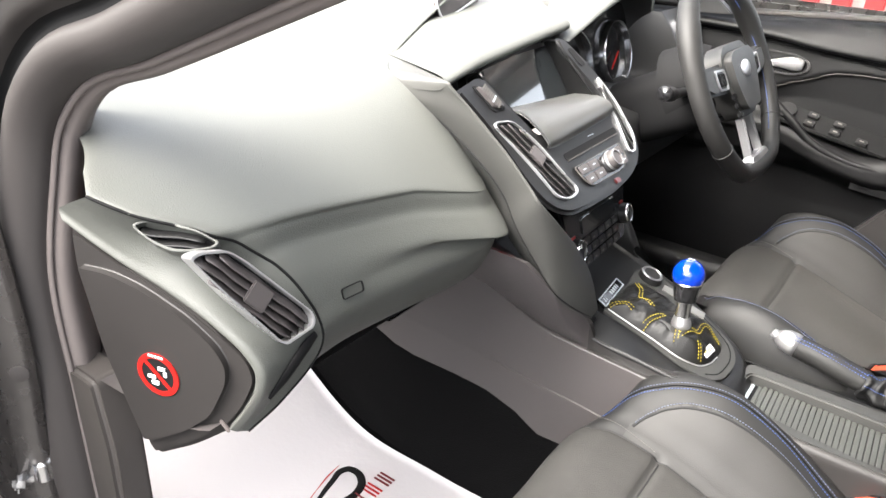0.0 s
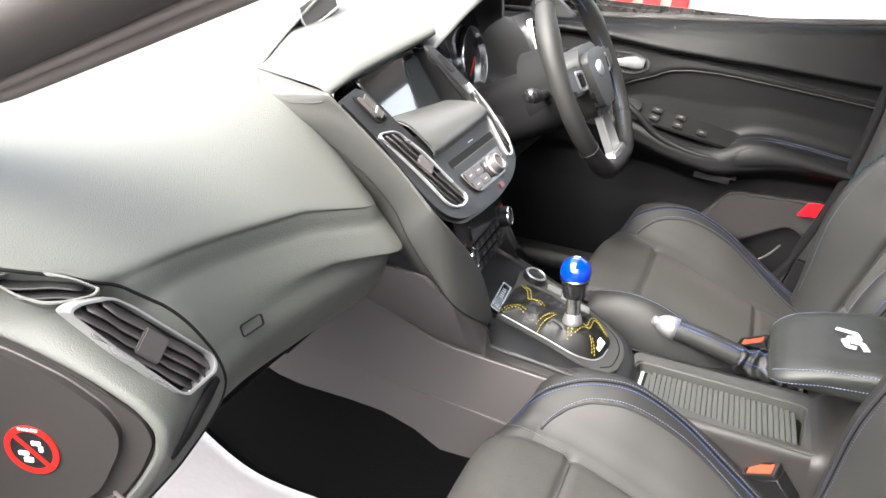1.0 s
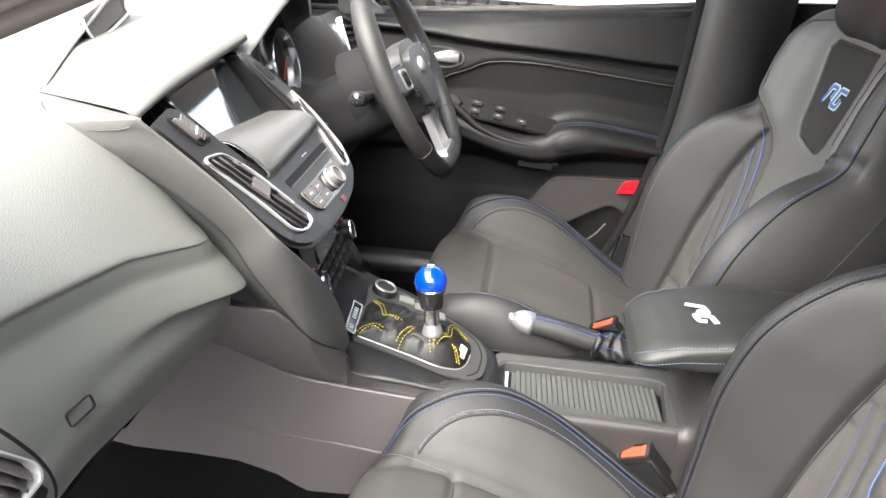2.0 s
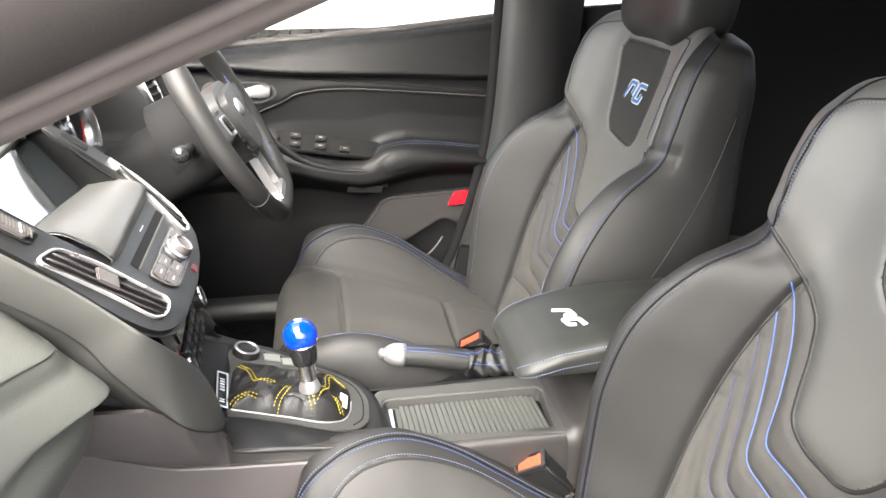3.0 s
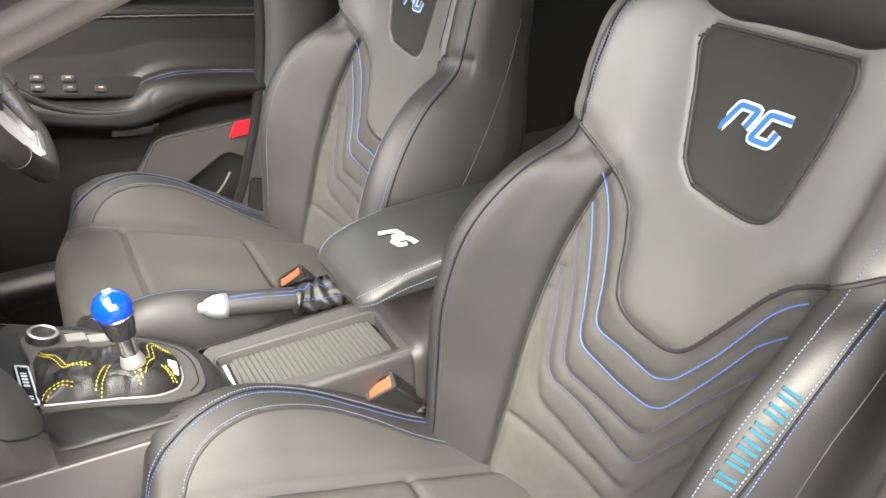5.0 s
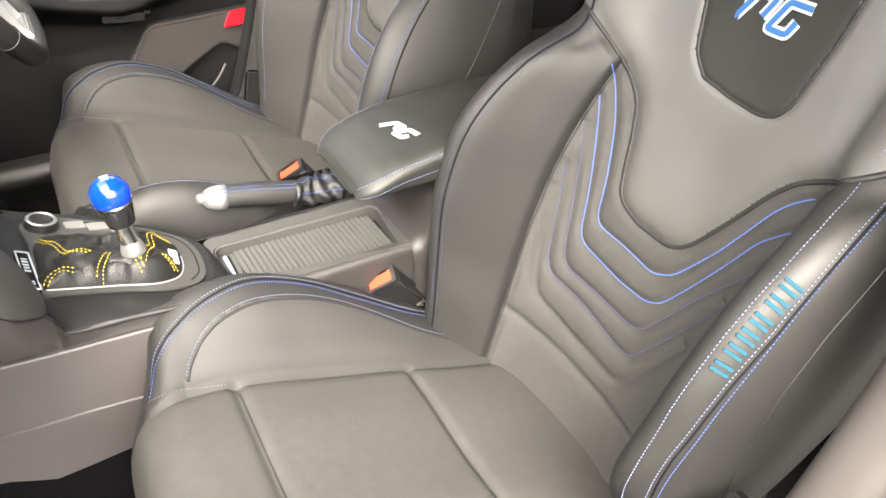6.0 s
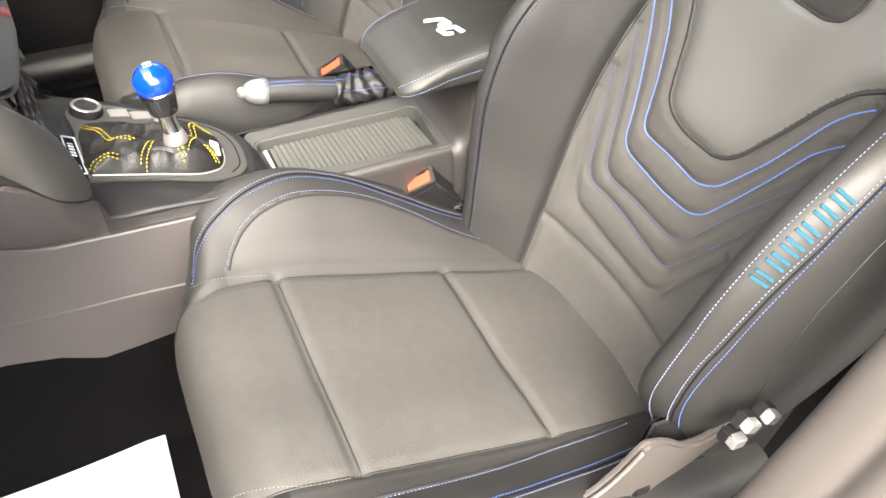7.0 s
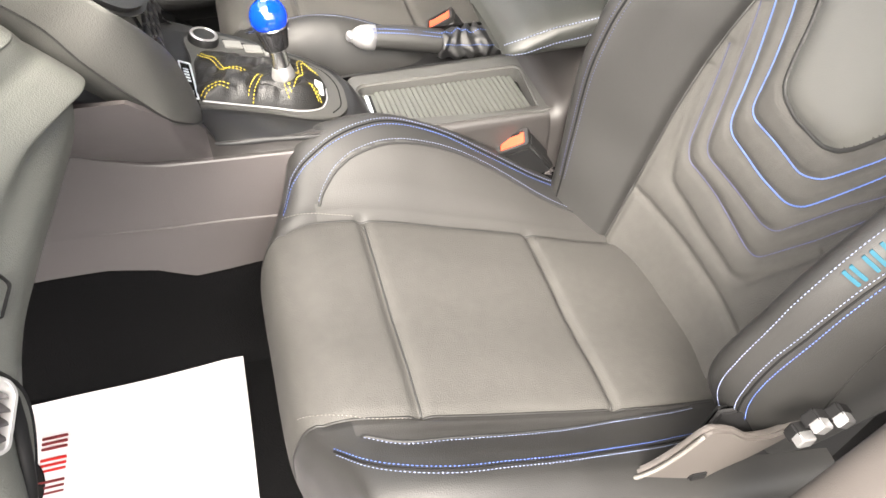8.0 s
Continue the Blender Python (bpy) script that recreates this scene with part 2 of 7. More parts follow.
def lathe(name, profile, m=Matrix.Identity(4), n=28, caps=True):
    """A body of revolution about z from (radius, height) pairs."""
    pr = np.asarray(profile, float)
    a = np.linspace(0, 2 * np.pi, n, endpoint=False)
    v = np.stack([pr[:, :1] * np.cos(a), pr[:, :1] * np.sin(a), np.repeat(pr[:, 1:], n, 1)], -1)
    f = [tuple(q) for q in grid_faces(len(pr), n, True)]
    if caps:
        f += [tuple(range(n))[::-1], tuple(range((len(pr) - 1) * n, len(pr) * n))]
    me = mesh_of(name, v.reshape(-1, 3), f)
    me.transform(m)
    return sharp(me, 40)


def bent(pts, n, soft=2):
    """Points evenly along straight legs, with softened corners."""
    pts = np.asarray(pts, float)
    k = np.r_[0, np.cumsum(np.linalg.norm(np.diff(pts, axis=0), axis=1))]
    s = np.linspace(0, k[-1], n)
    q = np.stack([np.interp(s, k, pts[:, i]) for i in range(3)], -1)
    for _ in range(soft):
        q[1:-1] = (q[:-2] + 2 * q[1:-1] + q[2:]) / 4
    return q


def seg_dist(px, py, line):
    """Distance of points from an open polyline in the plane."""
    best = np.full(np.shape(px), 9.0)
    for (ax, ay), (bx, by) in zip(line[:-1], line[1:]):
        dx, dy = bx - ax, by - ay
        t = np.clip(((px - ax) * dx + (py - ay) * dy) / (dx * dx + dy * dy + 1e-12), 0, 1)
        best = np.minimum(best, np.hypot(px - ax - t * dx, py - ay - t * dy))
    return best


def inside(px, py, poly):
    c = np.zeros(np.shape(px), bool)
    for (ax, ay), (bx, by) in zip(poly, poly[1:] + poly[:1]):
        c ^= ((ay > py) != (by > py)) & (px < (bx - ax) * (py - ay) / (by - ay + 1e-12) + ax)
    return c


def smooth_line(line, n=60):
    return [tuple(p) for p in bent([(x, y, 0) for x, y in line], n, 2)[:, :2]]


class Skin:
    """A dense surface P over two coordinates U and V that can be read and cut into pieces."""

    def __init__(self, P, U, V):
        self.P, self.U, self.V = P, U, V
        self.turn()

    def turn(self):
        P = self.P
        n = np.cross(np.gradient(P, axis=1), np.gradient(P, axis=0))
        self.N = n / (np.linalg.norm(n, axis=-1, keepdims=True) + 1e-12)

    def push(self, d):
        self.P = self.P + self.N * d[..., None]
        self.turn()

    def at(self, u, v, lift=0.0):
        k = np.argmin(((self.U - u) ** 2 + (self.V - v) ** 2))
        i, j = np.unravel_index(k, self.U.shape)
        p = self.P[i, j] + self.N[i, j] * lift
        i, j = min(max(i, 1), self.U.shape[0] - 2), min(max(j, 1), self.U.shape[1] - 2)
        q = np.array([[self.U[i, j + 1] - self.U[i, j - 1], self.U[i + 1, j] - self.U[i - 1, j]], [self.V[i, j + 1] - self.V[i, j - 1], self.V[i + 1, j] - self.V[i - 1, j]]]) / 2
        if abs(np.linalg.det(q)) < 1e-12 or abs(q).max() > 0.1:
            return p
        a, b = np.clip(np.linalg.solve(q, (u - self.U[i, j], v - self.V[i, j])), -1, 1)
        return p + a * (self.P[i, j + 1] - self.P[i, j - 1]) / 2 + b * (self.P[i + 1, j] - self.P[i - 1, j]) / 2

    def along(self, line, lift=0.0, n=80):
        q = np.array([self.at(u, v, lift) for u, v in bent([(a, b, 0) for a, b in line], n, 3)[:, :2]])
        s = q.copy()
        s[1:-1] = (q[:-2] + 2 * q[1:-1] + q[2:]) / 4
        s[1:-1] = (s[:-2] + 2 * s[1:-1] + s[2:]) / 4
        return s

    def piece(self, name, mask=None, cols=None):
        nv, nu = self.U.shape
        f = grid_faces(nv, nu)
        if mask is not None:
            f = f[mask[:-1, :-1].ravel()]
        if cols is not None:
            j = f[:, 0] % nu
            f = f[(j >= cols[0]) & (j < cols[1])]
        used = np.unique(f)
        back = np.zeros(nv * nu, int)
        back[used] = np.arange(len(used))
        return mesh_of(name, self.P.reshape(-1, 3)[used], back[f])

# ---- setting: ground, yard and the car's shell ----
FLOOR = 0.12


YZ = Matrix(((0, 0, 1, 0), (1, 0, 0, 0), (0, 1, 0, 0), (0, 0, 0, 1)))  # plate drawn in (y, z), thick along x


def plate_x(name, poly, x0, x1, material, parent=None, label="", bevel=0.004, hole=None):
    return part(name, prism(name, poly, x0, x1, YZ, bevel, hole), material, parent, label)


tagged(part("ground", mesh_of("ground", [(-400, -400, -0.2), (400, -400, -0.2), (400, 400, -0.2), (-400, 400, -0.2)],
                              [(0, 1, 2, 3)]), CONCRETE), "dry grey tarmac yard", "ground", kind="structure")


def yard_gate():
    g = thing("steel_fence", (4, 2.2, -0.2), "red painted corrugated steel fence with white gaps in the yard", "fence")
    for i in range(22):
        y = 0.34 + i * 0.17
        part("post", box("post", (0.05, 0.105, 2.6), Matrix.Translation((4.0, y, 1.1)), 0.01), RED_STEEL, g)
    part("rail", box("rail", (0.04, 3.9, 0.08), Matrix.Translation((4.06, 2.2, 2.2)), 0.01), RED_STEEL, g)
    part("backing", box("backing", (0.03, 3.9, 2.5), Matrix.Translation((4.12, 2.2, 1.06)), 0.005), CLAD, g, "white sheet behind the bars")


yard_gate()
tagged(part("wall_yard", box("wall_yard", (0.2, 30, 1.2), Matrix.Translation((9, -6, 0.4)), 0.02), CLAD), "pale low wall at the yard's edge", "wall", kind="structure")

# unseen wall, added to hold back low sky light on the doorway's side
tagged(part("wall_sky_block", box("wall_sky_block", (0.3, 30, 2.2), Matrix.Translation((-8.5, 0, 0.9)), 0.02), WALL), "plain grey wall added out of view to cut low sky light", "wall", kind="structure")

# cabin floor and tunnel carpet
ys = [-1.5, -0.5, 0.0, 0.30, 0.46, 0.60, 0.74, 0.86]
zs = [FLOOR + 0.05, FLOOR, FLOOR, FLOOR, FLOOR + 0.02, FLOOR + 0.12, FLOOR + 0.25, FLOOR + 0.40]
xs = [-0.68, -0.64, -0.60, -0.40, -0.16, -0.138, -0.124, -0.110, 0.11, 0.124, 0.138, 0.16, 0.40, 0.60, 0.64, 0.68]
up = [0.10, 0.07, 0.0, 0.0, 0.0, 0.02, 0.09, 0.20, 0.20, 0.09, 0.02, 0.0, 0.0, 0.0, 0.07, 0.10]
yy = np.linspace(-1.5, 0.86, 60)
prof = spl(ys, zs, yy)
base = np.array([[(x, y, z + u) for x, u in zip(xs, up)] for y, z in zip(yy, prof)])
base = np.array([curve3(r, 70) for r in base])
base[..., 2] += 0.003 * np.sin(base[..., 0] * 37 + base[..., 1] * 23)
tagged(part("floor", sheet("floor", base, 0.03), CARPET), "black carpet over the footwells and tunnel", "carpet", kind="structure")

# roof, headliner and the closed rear of the cabin
roof = [(-1.75, 1.12), (-1.2, 1.20), (-0.5, 1.225), (0.0, 1.17), (0.02, 1.19), (-0.5, 1.25), (-1.2, 1.225), (-1.75, 1.145)]
tagged(plate_x("ceiling", roof, -0.60, 0.60, CLOTH_DARK, bevel=0), "dark cloth headliner", "ceiling", kind="structure")
tagged(plate_x("wall_rear", [(-1.55, 0.1), (-1.50, 0.1), (-1.55, 0.80), (-1.60, 0.80)], -0.7, 0.7, CLOTH_DARK), "dark trim behind the rear bench", "wall", kind="structure")
tagged(plate_x("wall_bulkhead", [(0.86, 0.1), (0.9, 0.1), (0.9, 0.82), (0.86, 0.82)], -0.72, 0.72, DARK), "black bulkhead ahead of the footwells", "wall", kind="structure")

# body beside the open doorway (camera's side): sill, rear panel with window
tagged(plate_x("wall_side", [(-1.75, 0.05), (-0.62, 0.05), (-0.60, 0.86), (-1.75, 0.92)], -0.70, -0.66, CLOTH_DARK), "dark rear door trim", "wall", kind="structure")
tagged(plate_x("wall_side_far", [(-1.75, 0.05), (-0.46, 0.05), (-0.50, 0.86), (-1.75, 0.92)], 0.68, 0.72, CLOTH_DARK), "dark rear door trim", "wall", kind="structure")
rear_rail = [(-1.75, 1.06), (-0.42, 1.14), (-0.42, 1.2), (-1.75, 1.14)]
tagged(plate_x("wall_rail", rear_rail, -0.66, -0.58, CLOTH_DARK), "dark roof side rail", "wall", kind="structure")
tagged(plate_x("wall_rail_far", rear_rail, 0.58, 0.66, CLOTH_DARK), "dark roof side rail", "wall", kind="structure")
tagged(plate_x("sill", [(-0.75, 0.0), (0.42, 0.0), (0.42, 0.20), (0.36, 0.225), (-0.3, 0.225), (-0.75, 0.235)], -0.76, -0.655, PLASTIC, bevel=0.02),
       "black plastic sill of the open doorway", "sill", kind="structure")

tint = glass("privacy_glass", (0.30, 0.31, 0.33))
for n_, x_, a_, b_ in (("window_2", -0.68, -1.75, -0.60), ("window_3", 0.70, -1.75, -0.46)):
    w_ = plate_x(n_, [(a_, 0.90), (b_, 0.85), (b_, 1.17), (a_, 1.10)], x_ - 0.002, x_ + 0.002, tint, bevel=0)
    w_.visible_shadow = False
    tagged(w_, "dark tinted rear side window", "window", kind="structure")
tagged(plate_x("window_4", [(-1.60, 0.79), (-1.59, 0.79), (-1.74, 1.14), (-1.76, 1.14)], -0.66, 0.66, tint, bevel=0), "dark tinted rear window", "window", kind="structure")

# windscreen and side glass
wsc = [[(-0.52 + 1.04 * u, 0.84 - 0.84 * v + 0.05 * math.sin(math.pi * u) * (1 - v), 0.79 + 0.385 * v) for u in np.linspace(0, 1, 14)] for v in np.linspace(0, 1, 10)]
ws = part("windscreen", sheet("windscreen", np.array(wsc)), PANE)
ws.visible_shadow = False
tagged(ws, "clear raked windscreen", "windscreen", kind="structure")
gl = plate_x("window_1", [(0.30, 0.78), (-0.40, 0.83), (-0.40, 1.15), (-0.02, 1.13)], 0.672, 0.676, PANE, bevel=0)
gl.visible_shadow = False
tagged(gl, "clear driver's door window", "window", kind="structure")


# ---- door pillars and seals ----
def pillar(sx):
    """The trim of the A-pillar with its seal strips and painted frame, on one side."""
    near = sx < 0
    t = tagged(thing("trim" if near else "trim_far", (sx * 0.6, 0.36, 0.76), "grey windscreen pillar trim with a rubber door seal", "pillar"), kind="structure")
    I = np.array([(-0.625, 0.40, 0.16), (-0.625, 0.415, 0.50), (-0.622, 0.42, 0.66), (-0.612, 0.408, 0.735), (-0.607, 0.392, 0.785), (-0.604, 0.355, 0.824),
                  (-0.600, 0.262, 0.862), (-0.605, 0.10, 0.929), (-0.612, 0.0, 0.970), (-0.630, -0.2, 1.048), (-0.635, -0.45, 1.11), (-0.63, -0.8, 1.13)])
    I = curve3(I, 110)
    tan = np.gradient(I, axis=0)
    tan /= np.linalg.norm(tan, axis=1, keepdims=True)
    out = np.stack([0 * tan[:, 0], tan[:, 2], -tan[:, 1]], -1)      # outward, in the doorway's plane
    out /= np.linalg.norm(out, axis=1, keepdims=True)

    def put(name, prof, n, material, label=""):
        pr = curve3([(a, b, 0) for a, b in prof], n)[:, :2]
        g = np.array([[I[i] + np.array((1, 0, 0)) * a + out[i] * b for a, b in pr] for i in range(len(I))])
        g[..., 0] *= -sx
        part(name, sheet(name, g), material, t, label)

    if near:
        part("kick_panel", prism("kick_panel", rounded([(0.366, 0.10), (0.372, 0.46), (0.385, 0.54), (0.50, 0.54), (0.50, 0.10)][::-1], 0.010), -0.640, -0.600, YZ, 0.006, seg=3), PILLAR, t, "grey kick panel in the footwell")
    put("cover", [(0.045, 0.050), (0.012, 0.006), (-0.001, 0.0), (-0.007, 0.003), (-0.010, 0.009)], 14, TRIM, "grey moulded pillar cover")
    put("lip", [(-0.0095, 0.009), (-0.0125, 0.0065), (-0.0155, 0.009), (-0.0150, 0.013)], 8, TRIM)
    put("seal", [(-0.0150, 0.012), (-0.020, 0.012), (-0.030, 0.016), (-0.039, 0.024), (-0.044, 0.034), (-0.043, 0.043), (-0.036, 0.049)], 20, RUBBER, "grey rubber door seal")
    put("gap", [(-0.036, 0.049), (-0.034, 0.056), (-0.040, 0.060)], 6, DARK)
    put("flange", [(-0.040, 0.060), (-0.047, 0.064), (-0.052, 0.088), (-0.056, 0.098)], 10, PAINT_DULL, "dark painted door frame")
    put("outer_seal", [(-0.056, 0.098), (-0.062, 0.098), (-0.066, 0.104), (-0.064, 0.110)], 8, TRIM)
    put("gutter", [(-0.064, 0.110), (-0.066, 0.130), (-0.074, 0.150), (-0.10, 0.19)], 6, PAINT_DULL)


pillar(-1)
pillar(1)


def hinge_panel():
    """The painted body ahead of the open door, with a hinge bolt and the door check."""
    t = tagged(thing("wall_hinge", (-0.76, 0.5, 0.1), "dark painted hinge pillar of the open door", "pillar"), kind="structure")
    g = []
    for z in np.linspace(-0.1, 0.86, 30):
        row = [(-0.665, 0.44, z), (-0.69, 0.47, z), (-0.70, 0.50, z), (-0.74, 0.52, z), (-0.80, 0.53, z), (-0.86, 0.55, z)]
        g.append(curve3(row, 24) + np.array((0, 0.006 * math.sin(z * 19), 0)))
    part("panel", sheet("panel", np.array(g), 0.004), PAINT, t)
    m = pose(-0.672, 0.452, 0.545, 90, 0, -40)
    part("bolt", lathe("bolt", [(0.018, -0.004), (0.018, 0.004), (0.013, 0.006), (0.011, 0.004), (0.009, 0.012), (0.004, 0.013)], m, 18), RUBBER, t)
    part("check_arm", box("check_arm", (0.04, 0.014, 0.02), pose(-0.690, 0.462, 0.405, 0, 20, 35), 0.006), CHROME, t, "dull steel door check")
    part("check_pin", lathe("check_pin", [(0.010, -0.012), (0.010, 0.010), (0.007, 0.013), (0.003, 0.014)], pose(-0.672, 0.458, 0.41), 16), CHROME, t)


hinge_panel()


def open_door():
    """The passenger's door, swung open on its front hinges beside the doorway."""
    d = thing("door_passenger", (-0.78, 0.56, 0.1), "open passenger's door in dark grey paint with a black lining", "car door")
    d["kind"] = "structure"
    m = frame_of((-0.80, 0.60, 0.0), (-0.94, -0.34, 0.0), (0, 0, 1))
    shape = rounded([(0.02, 0.02), (0.98, 0.06), (1.04, 0.45), (1.06, 0.88), (0.02, 0.80)], 0.08, 5)
    part("skin", prism("skin", shape, -0.10, -0.03, m, 0.02, seg=3), PAINT, d)
    part("lining", prism("lining", [(0.54 + (x - 0.54) * 0.93, 0.45 + (y - 0.45) * 0.93) for x, y in shape], -0.035, 0.0, m, 0.015, seg=3), DOOR, d, "black door lining")
    fr = [(0.02, 0.80), (0.52, 1.14), (0.96, 1.16), (1.06, 0.88)]
    part("window_frame", tube("window_frame", curve3([m @ Vector((x, y, -0.06)) for x, y in fr], 30), 0.022, 10), PAINT_DULL, d)


open_door()


def b_pillar(sx):
    t = tagged(thing("pillar_near" if sx < 0 else "pillar_far", (sx * 0.66, -0.46, 0.1), "dark moulded door pillar with a rubber seal along its edge", "pillar"), kind="structure")
    edge = curve3([(0, 0.02, 0.215), (0, -0.20, 0.235), (0, -0.285, 0.30), (0, -0.345, 0.44), (0, -0.385, 0.60), (0, -0.405, 0.82), (0, -0.42, 1.16)], 60)
    if sx < 0:
        edge = curve3([(0, 0.02, 0.215), (0, -0.20, 0.235), (0, -0.285, 0.30), (0, -0.358, 0.44), (0, -0.390, 0.52), (0, -0.418, 0.60), (0, -0.432, 0.82), (0, -0.44, 1.16)], 70)
    g = []
    for p in edge:
        w = 0.02 + 0.09 * np.clip((p[2] - 0.24) / 0.2, 0, 1)
        if sx < 0:
            row = [(-0.600, -0.030 - w * 0.6), (-0.605, -0.026), (-0.610, -0.008), (-0.616, -0.001), (-0.628, 0.003), (-0.648, 0.002), (-0.658, -0.003), (-0.661, -0.006), (-0.665, -0.002), (-0.676, 0.004), (-0.690, 0.002), (-0.702, -0.012), (-0.705, -0.020), (-0.76, -0.030)]
            g.append(bent([(x, p[1] + dy, p[2]) for x, dy in row], 70, 2))
        else:
            g.append(curve3([(0.640, p[1], p[2]), (0.628, p[1] - 0.012, p[2]), (0.618, p[1] - 0.035, p[2]), (0.618, p[1] - 0.06 - w * 0.5, p[2]), (0.65, p[1] - 0.06 - w, p[2])], 18))
    part("cover", sheet("cover", np.array(g)), PILLAR if sx < 0 else PLASTIC, t)
    part("edge_seal", tube("edge_seal", edge + np.array((sx * (0.712 if sx < 0 else 0.648), 0.004 if sx > 0 else -0.022, 0)), 0.011, 10), RUBBER if sx < 0 else DARK, t)
    if sx > 0:
        part("belt_guide", box("belt_guide", (0.012, 0.03, 0.016), pose(0.622, -0.492, 0.723), 0.004), CHROME, t, "bright belt guide")


b_pillar(-1)
b_pillar(1)


# ---- dashboard ----
def dashboard():
    d = thing("dashboard", (-0.05, 0.4, 0.6), "dark grey grained dashboard with chrome-edged vents and a wide centre stack", "dashboard")

    # passenger pad
    def pad_profile(x):
        k = 0.735 - 0.10 * (x + 0.565) - 0.12 * max(0, x + 0.36)
        w = 0.85 * (k - 0.735)
        mid = np.array([(0.34, 0.545), (0.27, 0.546), (0.215, 0.558), (0.178, 0.588), (0.160, 0.628), (0.166, 0.655), (0.182 + w, k - 0.050), (0.199 + w, k - 0.031), (0.2105 + w, k - 0.021), (0.2190 + w, k - 0.006), (0.232 + w, k + 0.007),
                        (0.30, 0.770), (0.38, 0.784), (0.55, 0.79), (0.84, 0.775)])
        left = np.array([(0.34, 0.50), (0.27, 0.520), (0.205, 0.550), (0.202, 0.588), (0.194, 0.622), (0.193, 0.648), (0.202, 0.678), (0.214, 0.704), (0.226, 0.726), (0.240, 0.742), (0.256, 0.752),
                         (0.30, 0.767), (0.38, 0.772), (0.55, 0.78), (0.84, 0.77)])
        plain = mid.copy()
        plain[5:11] = [(0.166, 0.655), (0.178, 0.674), (0.190, 0.690), (0.202, 0.706), (0.214, 0.721), (0.232, 0.738)]
        a = 0.0 * x
        b = np.clip((x + 0.245) / 0.070, 0, 1)
        b = b * b * (3 - 2 * b)
        pr = left * a + (1 - a) * (plain * b + mid * (1 - b))
        e = max((x + 0.285) / 0.06, 0) ** 2        # falls away towards the centre stack
        pr[:11, 0] += 0.026 * e
        sag = float(spl([-0.70, -0.60, -0.56, -0.52, -0.47, -0.40, -0.30, -0.22, -0.1], [0, 0, 0.006, 0.020, 0.025, 0.020, 0.008, 0, 0], np.array([x]))[0])
        pr[:11, 0] += sag * np.array([1, 1, 1, 1, 1, 1, 1, 0.8, 0.6, 0.4, 0.2])
        f = np.clip((x + 0.42) / 0.20, 0, 1)
        pr[11:14, 1] += 0.024 * f * f * (3 - 2 * f)
        return pr

    NR = 180
    rr = np.linspace(0, 14, NR)
    grid_x = np.linspace(-0.68, -0.165, 90)
    prof = np.array([spl(np.arange(15.0), pad_profile(x), rr) for x in grid_x])      # x, row, (y, z)
    XL = np.interp(rr, [0, 4, 5, 6, 7, 8, 9, 10, 10.5, 11, 11.5, 12, 13, 14], [-0.524, -0.524, -0.528, -0.540, -0.552, -0.562, -0.580, -0.608, -0.642, -0.658, -0.640, -0.612, -0.56, -0.53])
    rows = []
    for r in range(NR):
        q = np.r_[np.linspace(0, 0.05, 12), np.linspace(0.06, 1, 74)]
        x = XL[r] + q * (-0.165 - XL[r])
        y = np.interp(x, grid_x, prof[:, r, 0])
        z = np.interp(x, grid_x, prof[:, r, 1])
        t_ = np.clip((XL[r] + 0.018 - x) / 0.018, 0, 1)
        drop = 0.004 * (1 - np.sqrt(1 - t_ * t_ + 1e-9))
        rows.append(np.stack([x, y + 0.7 * drop * (1 if rr[r] < 10.5 else 0.2), z - 0.7 * drop * (1 if rr[r] > 4 else -0.5)], -1))
    G = np.array(rows)
    pad = part("pad", sheet("pad", G), DASH, d, "grained soft top pad with a pressed crease")
    # small airbag mark
    m = frame_of((-0.478, 0.1875, 0.652), (1, -0.08, 0), (0, 0.35, 1))
    o = rounded(rect(-0.0135, -0.0055, 0.0135, 0.0055), 0.003)
    i = rounded(rect(-0.0129, -0.0049, 0.0129, 0.0049), 0.003)
    part("mark", prism("mark", o, -0.001, 0.0012, m, 0, i), DARK, pad, "outlined airbag mark")

    # glovebox below
    gb = []
    for x in np.linspace(-0.63, -0.20, 30):
        gb.append(curve3([(x, 0.215, 0.566), (x, 0.235, 0.556), (x, 0.30, 0.545), (x, 0.42, 0.535), (x, 0.60, 0.53)], 24))
    part("glovebox", sheet("glovebox", np.array(gb).transpose(1, 0, 2)), PLASTIC_GREY, d, "grey glovebox lid under the pad")
    part("release", box("release", (0.11, 0.010, 0.006), pose(-0.33, 0.222, 0.562, 20, 0, 0), 0.002), GLOSS, d)

    # side end with its cover
    EM = frame_of((-0.632, 0.275, 0.600), (0.27, -1, 0), (0, 0, 1))
    lid = [(-0.078, 0.099), (-0.037, 0.101), (-0.003, 0.094), (0.040, 0.076), (0.071, 0.054), (0.083, 0.033), (0.081, 0.012), (0.061, -0.030), (0.031, -0.058), (-0.010, -0.084), (-0.030, -0.088), (-0.062, 0.010)]
    cov = part("end_cover", prism("end_cover", rounded(lid[::-1], 0.012, 4), -0.016, 0.006, EM, 0.013, seg=5), END_GREY, d, "dark grey clip-in end cover")
    body = [(-0.085, 0.135), (-0.033, 0.112), (0.0213, 0.092), (0.072, 0.065), (0.100, 0.045), (0.108, 0.022), (0.093, -0.0135), (0.0706, -0.0451), (0.0246, -0.0816), (-0.0207, -0.1091), (-0.030, -0.10), (-0.086, 0.085)]
    part("end_body", prism("end_body", rounded([(p * 0.955, q * 0.955) for p, q in body[::-1]], 0.014, 4), -0.05, -0.001, EM, 0.006, seg=4), END_GREY, d, "dark grey end of the dashboard")
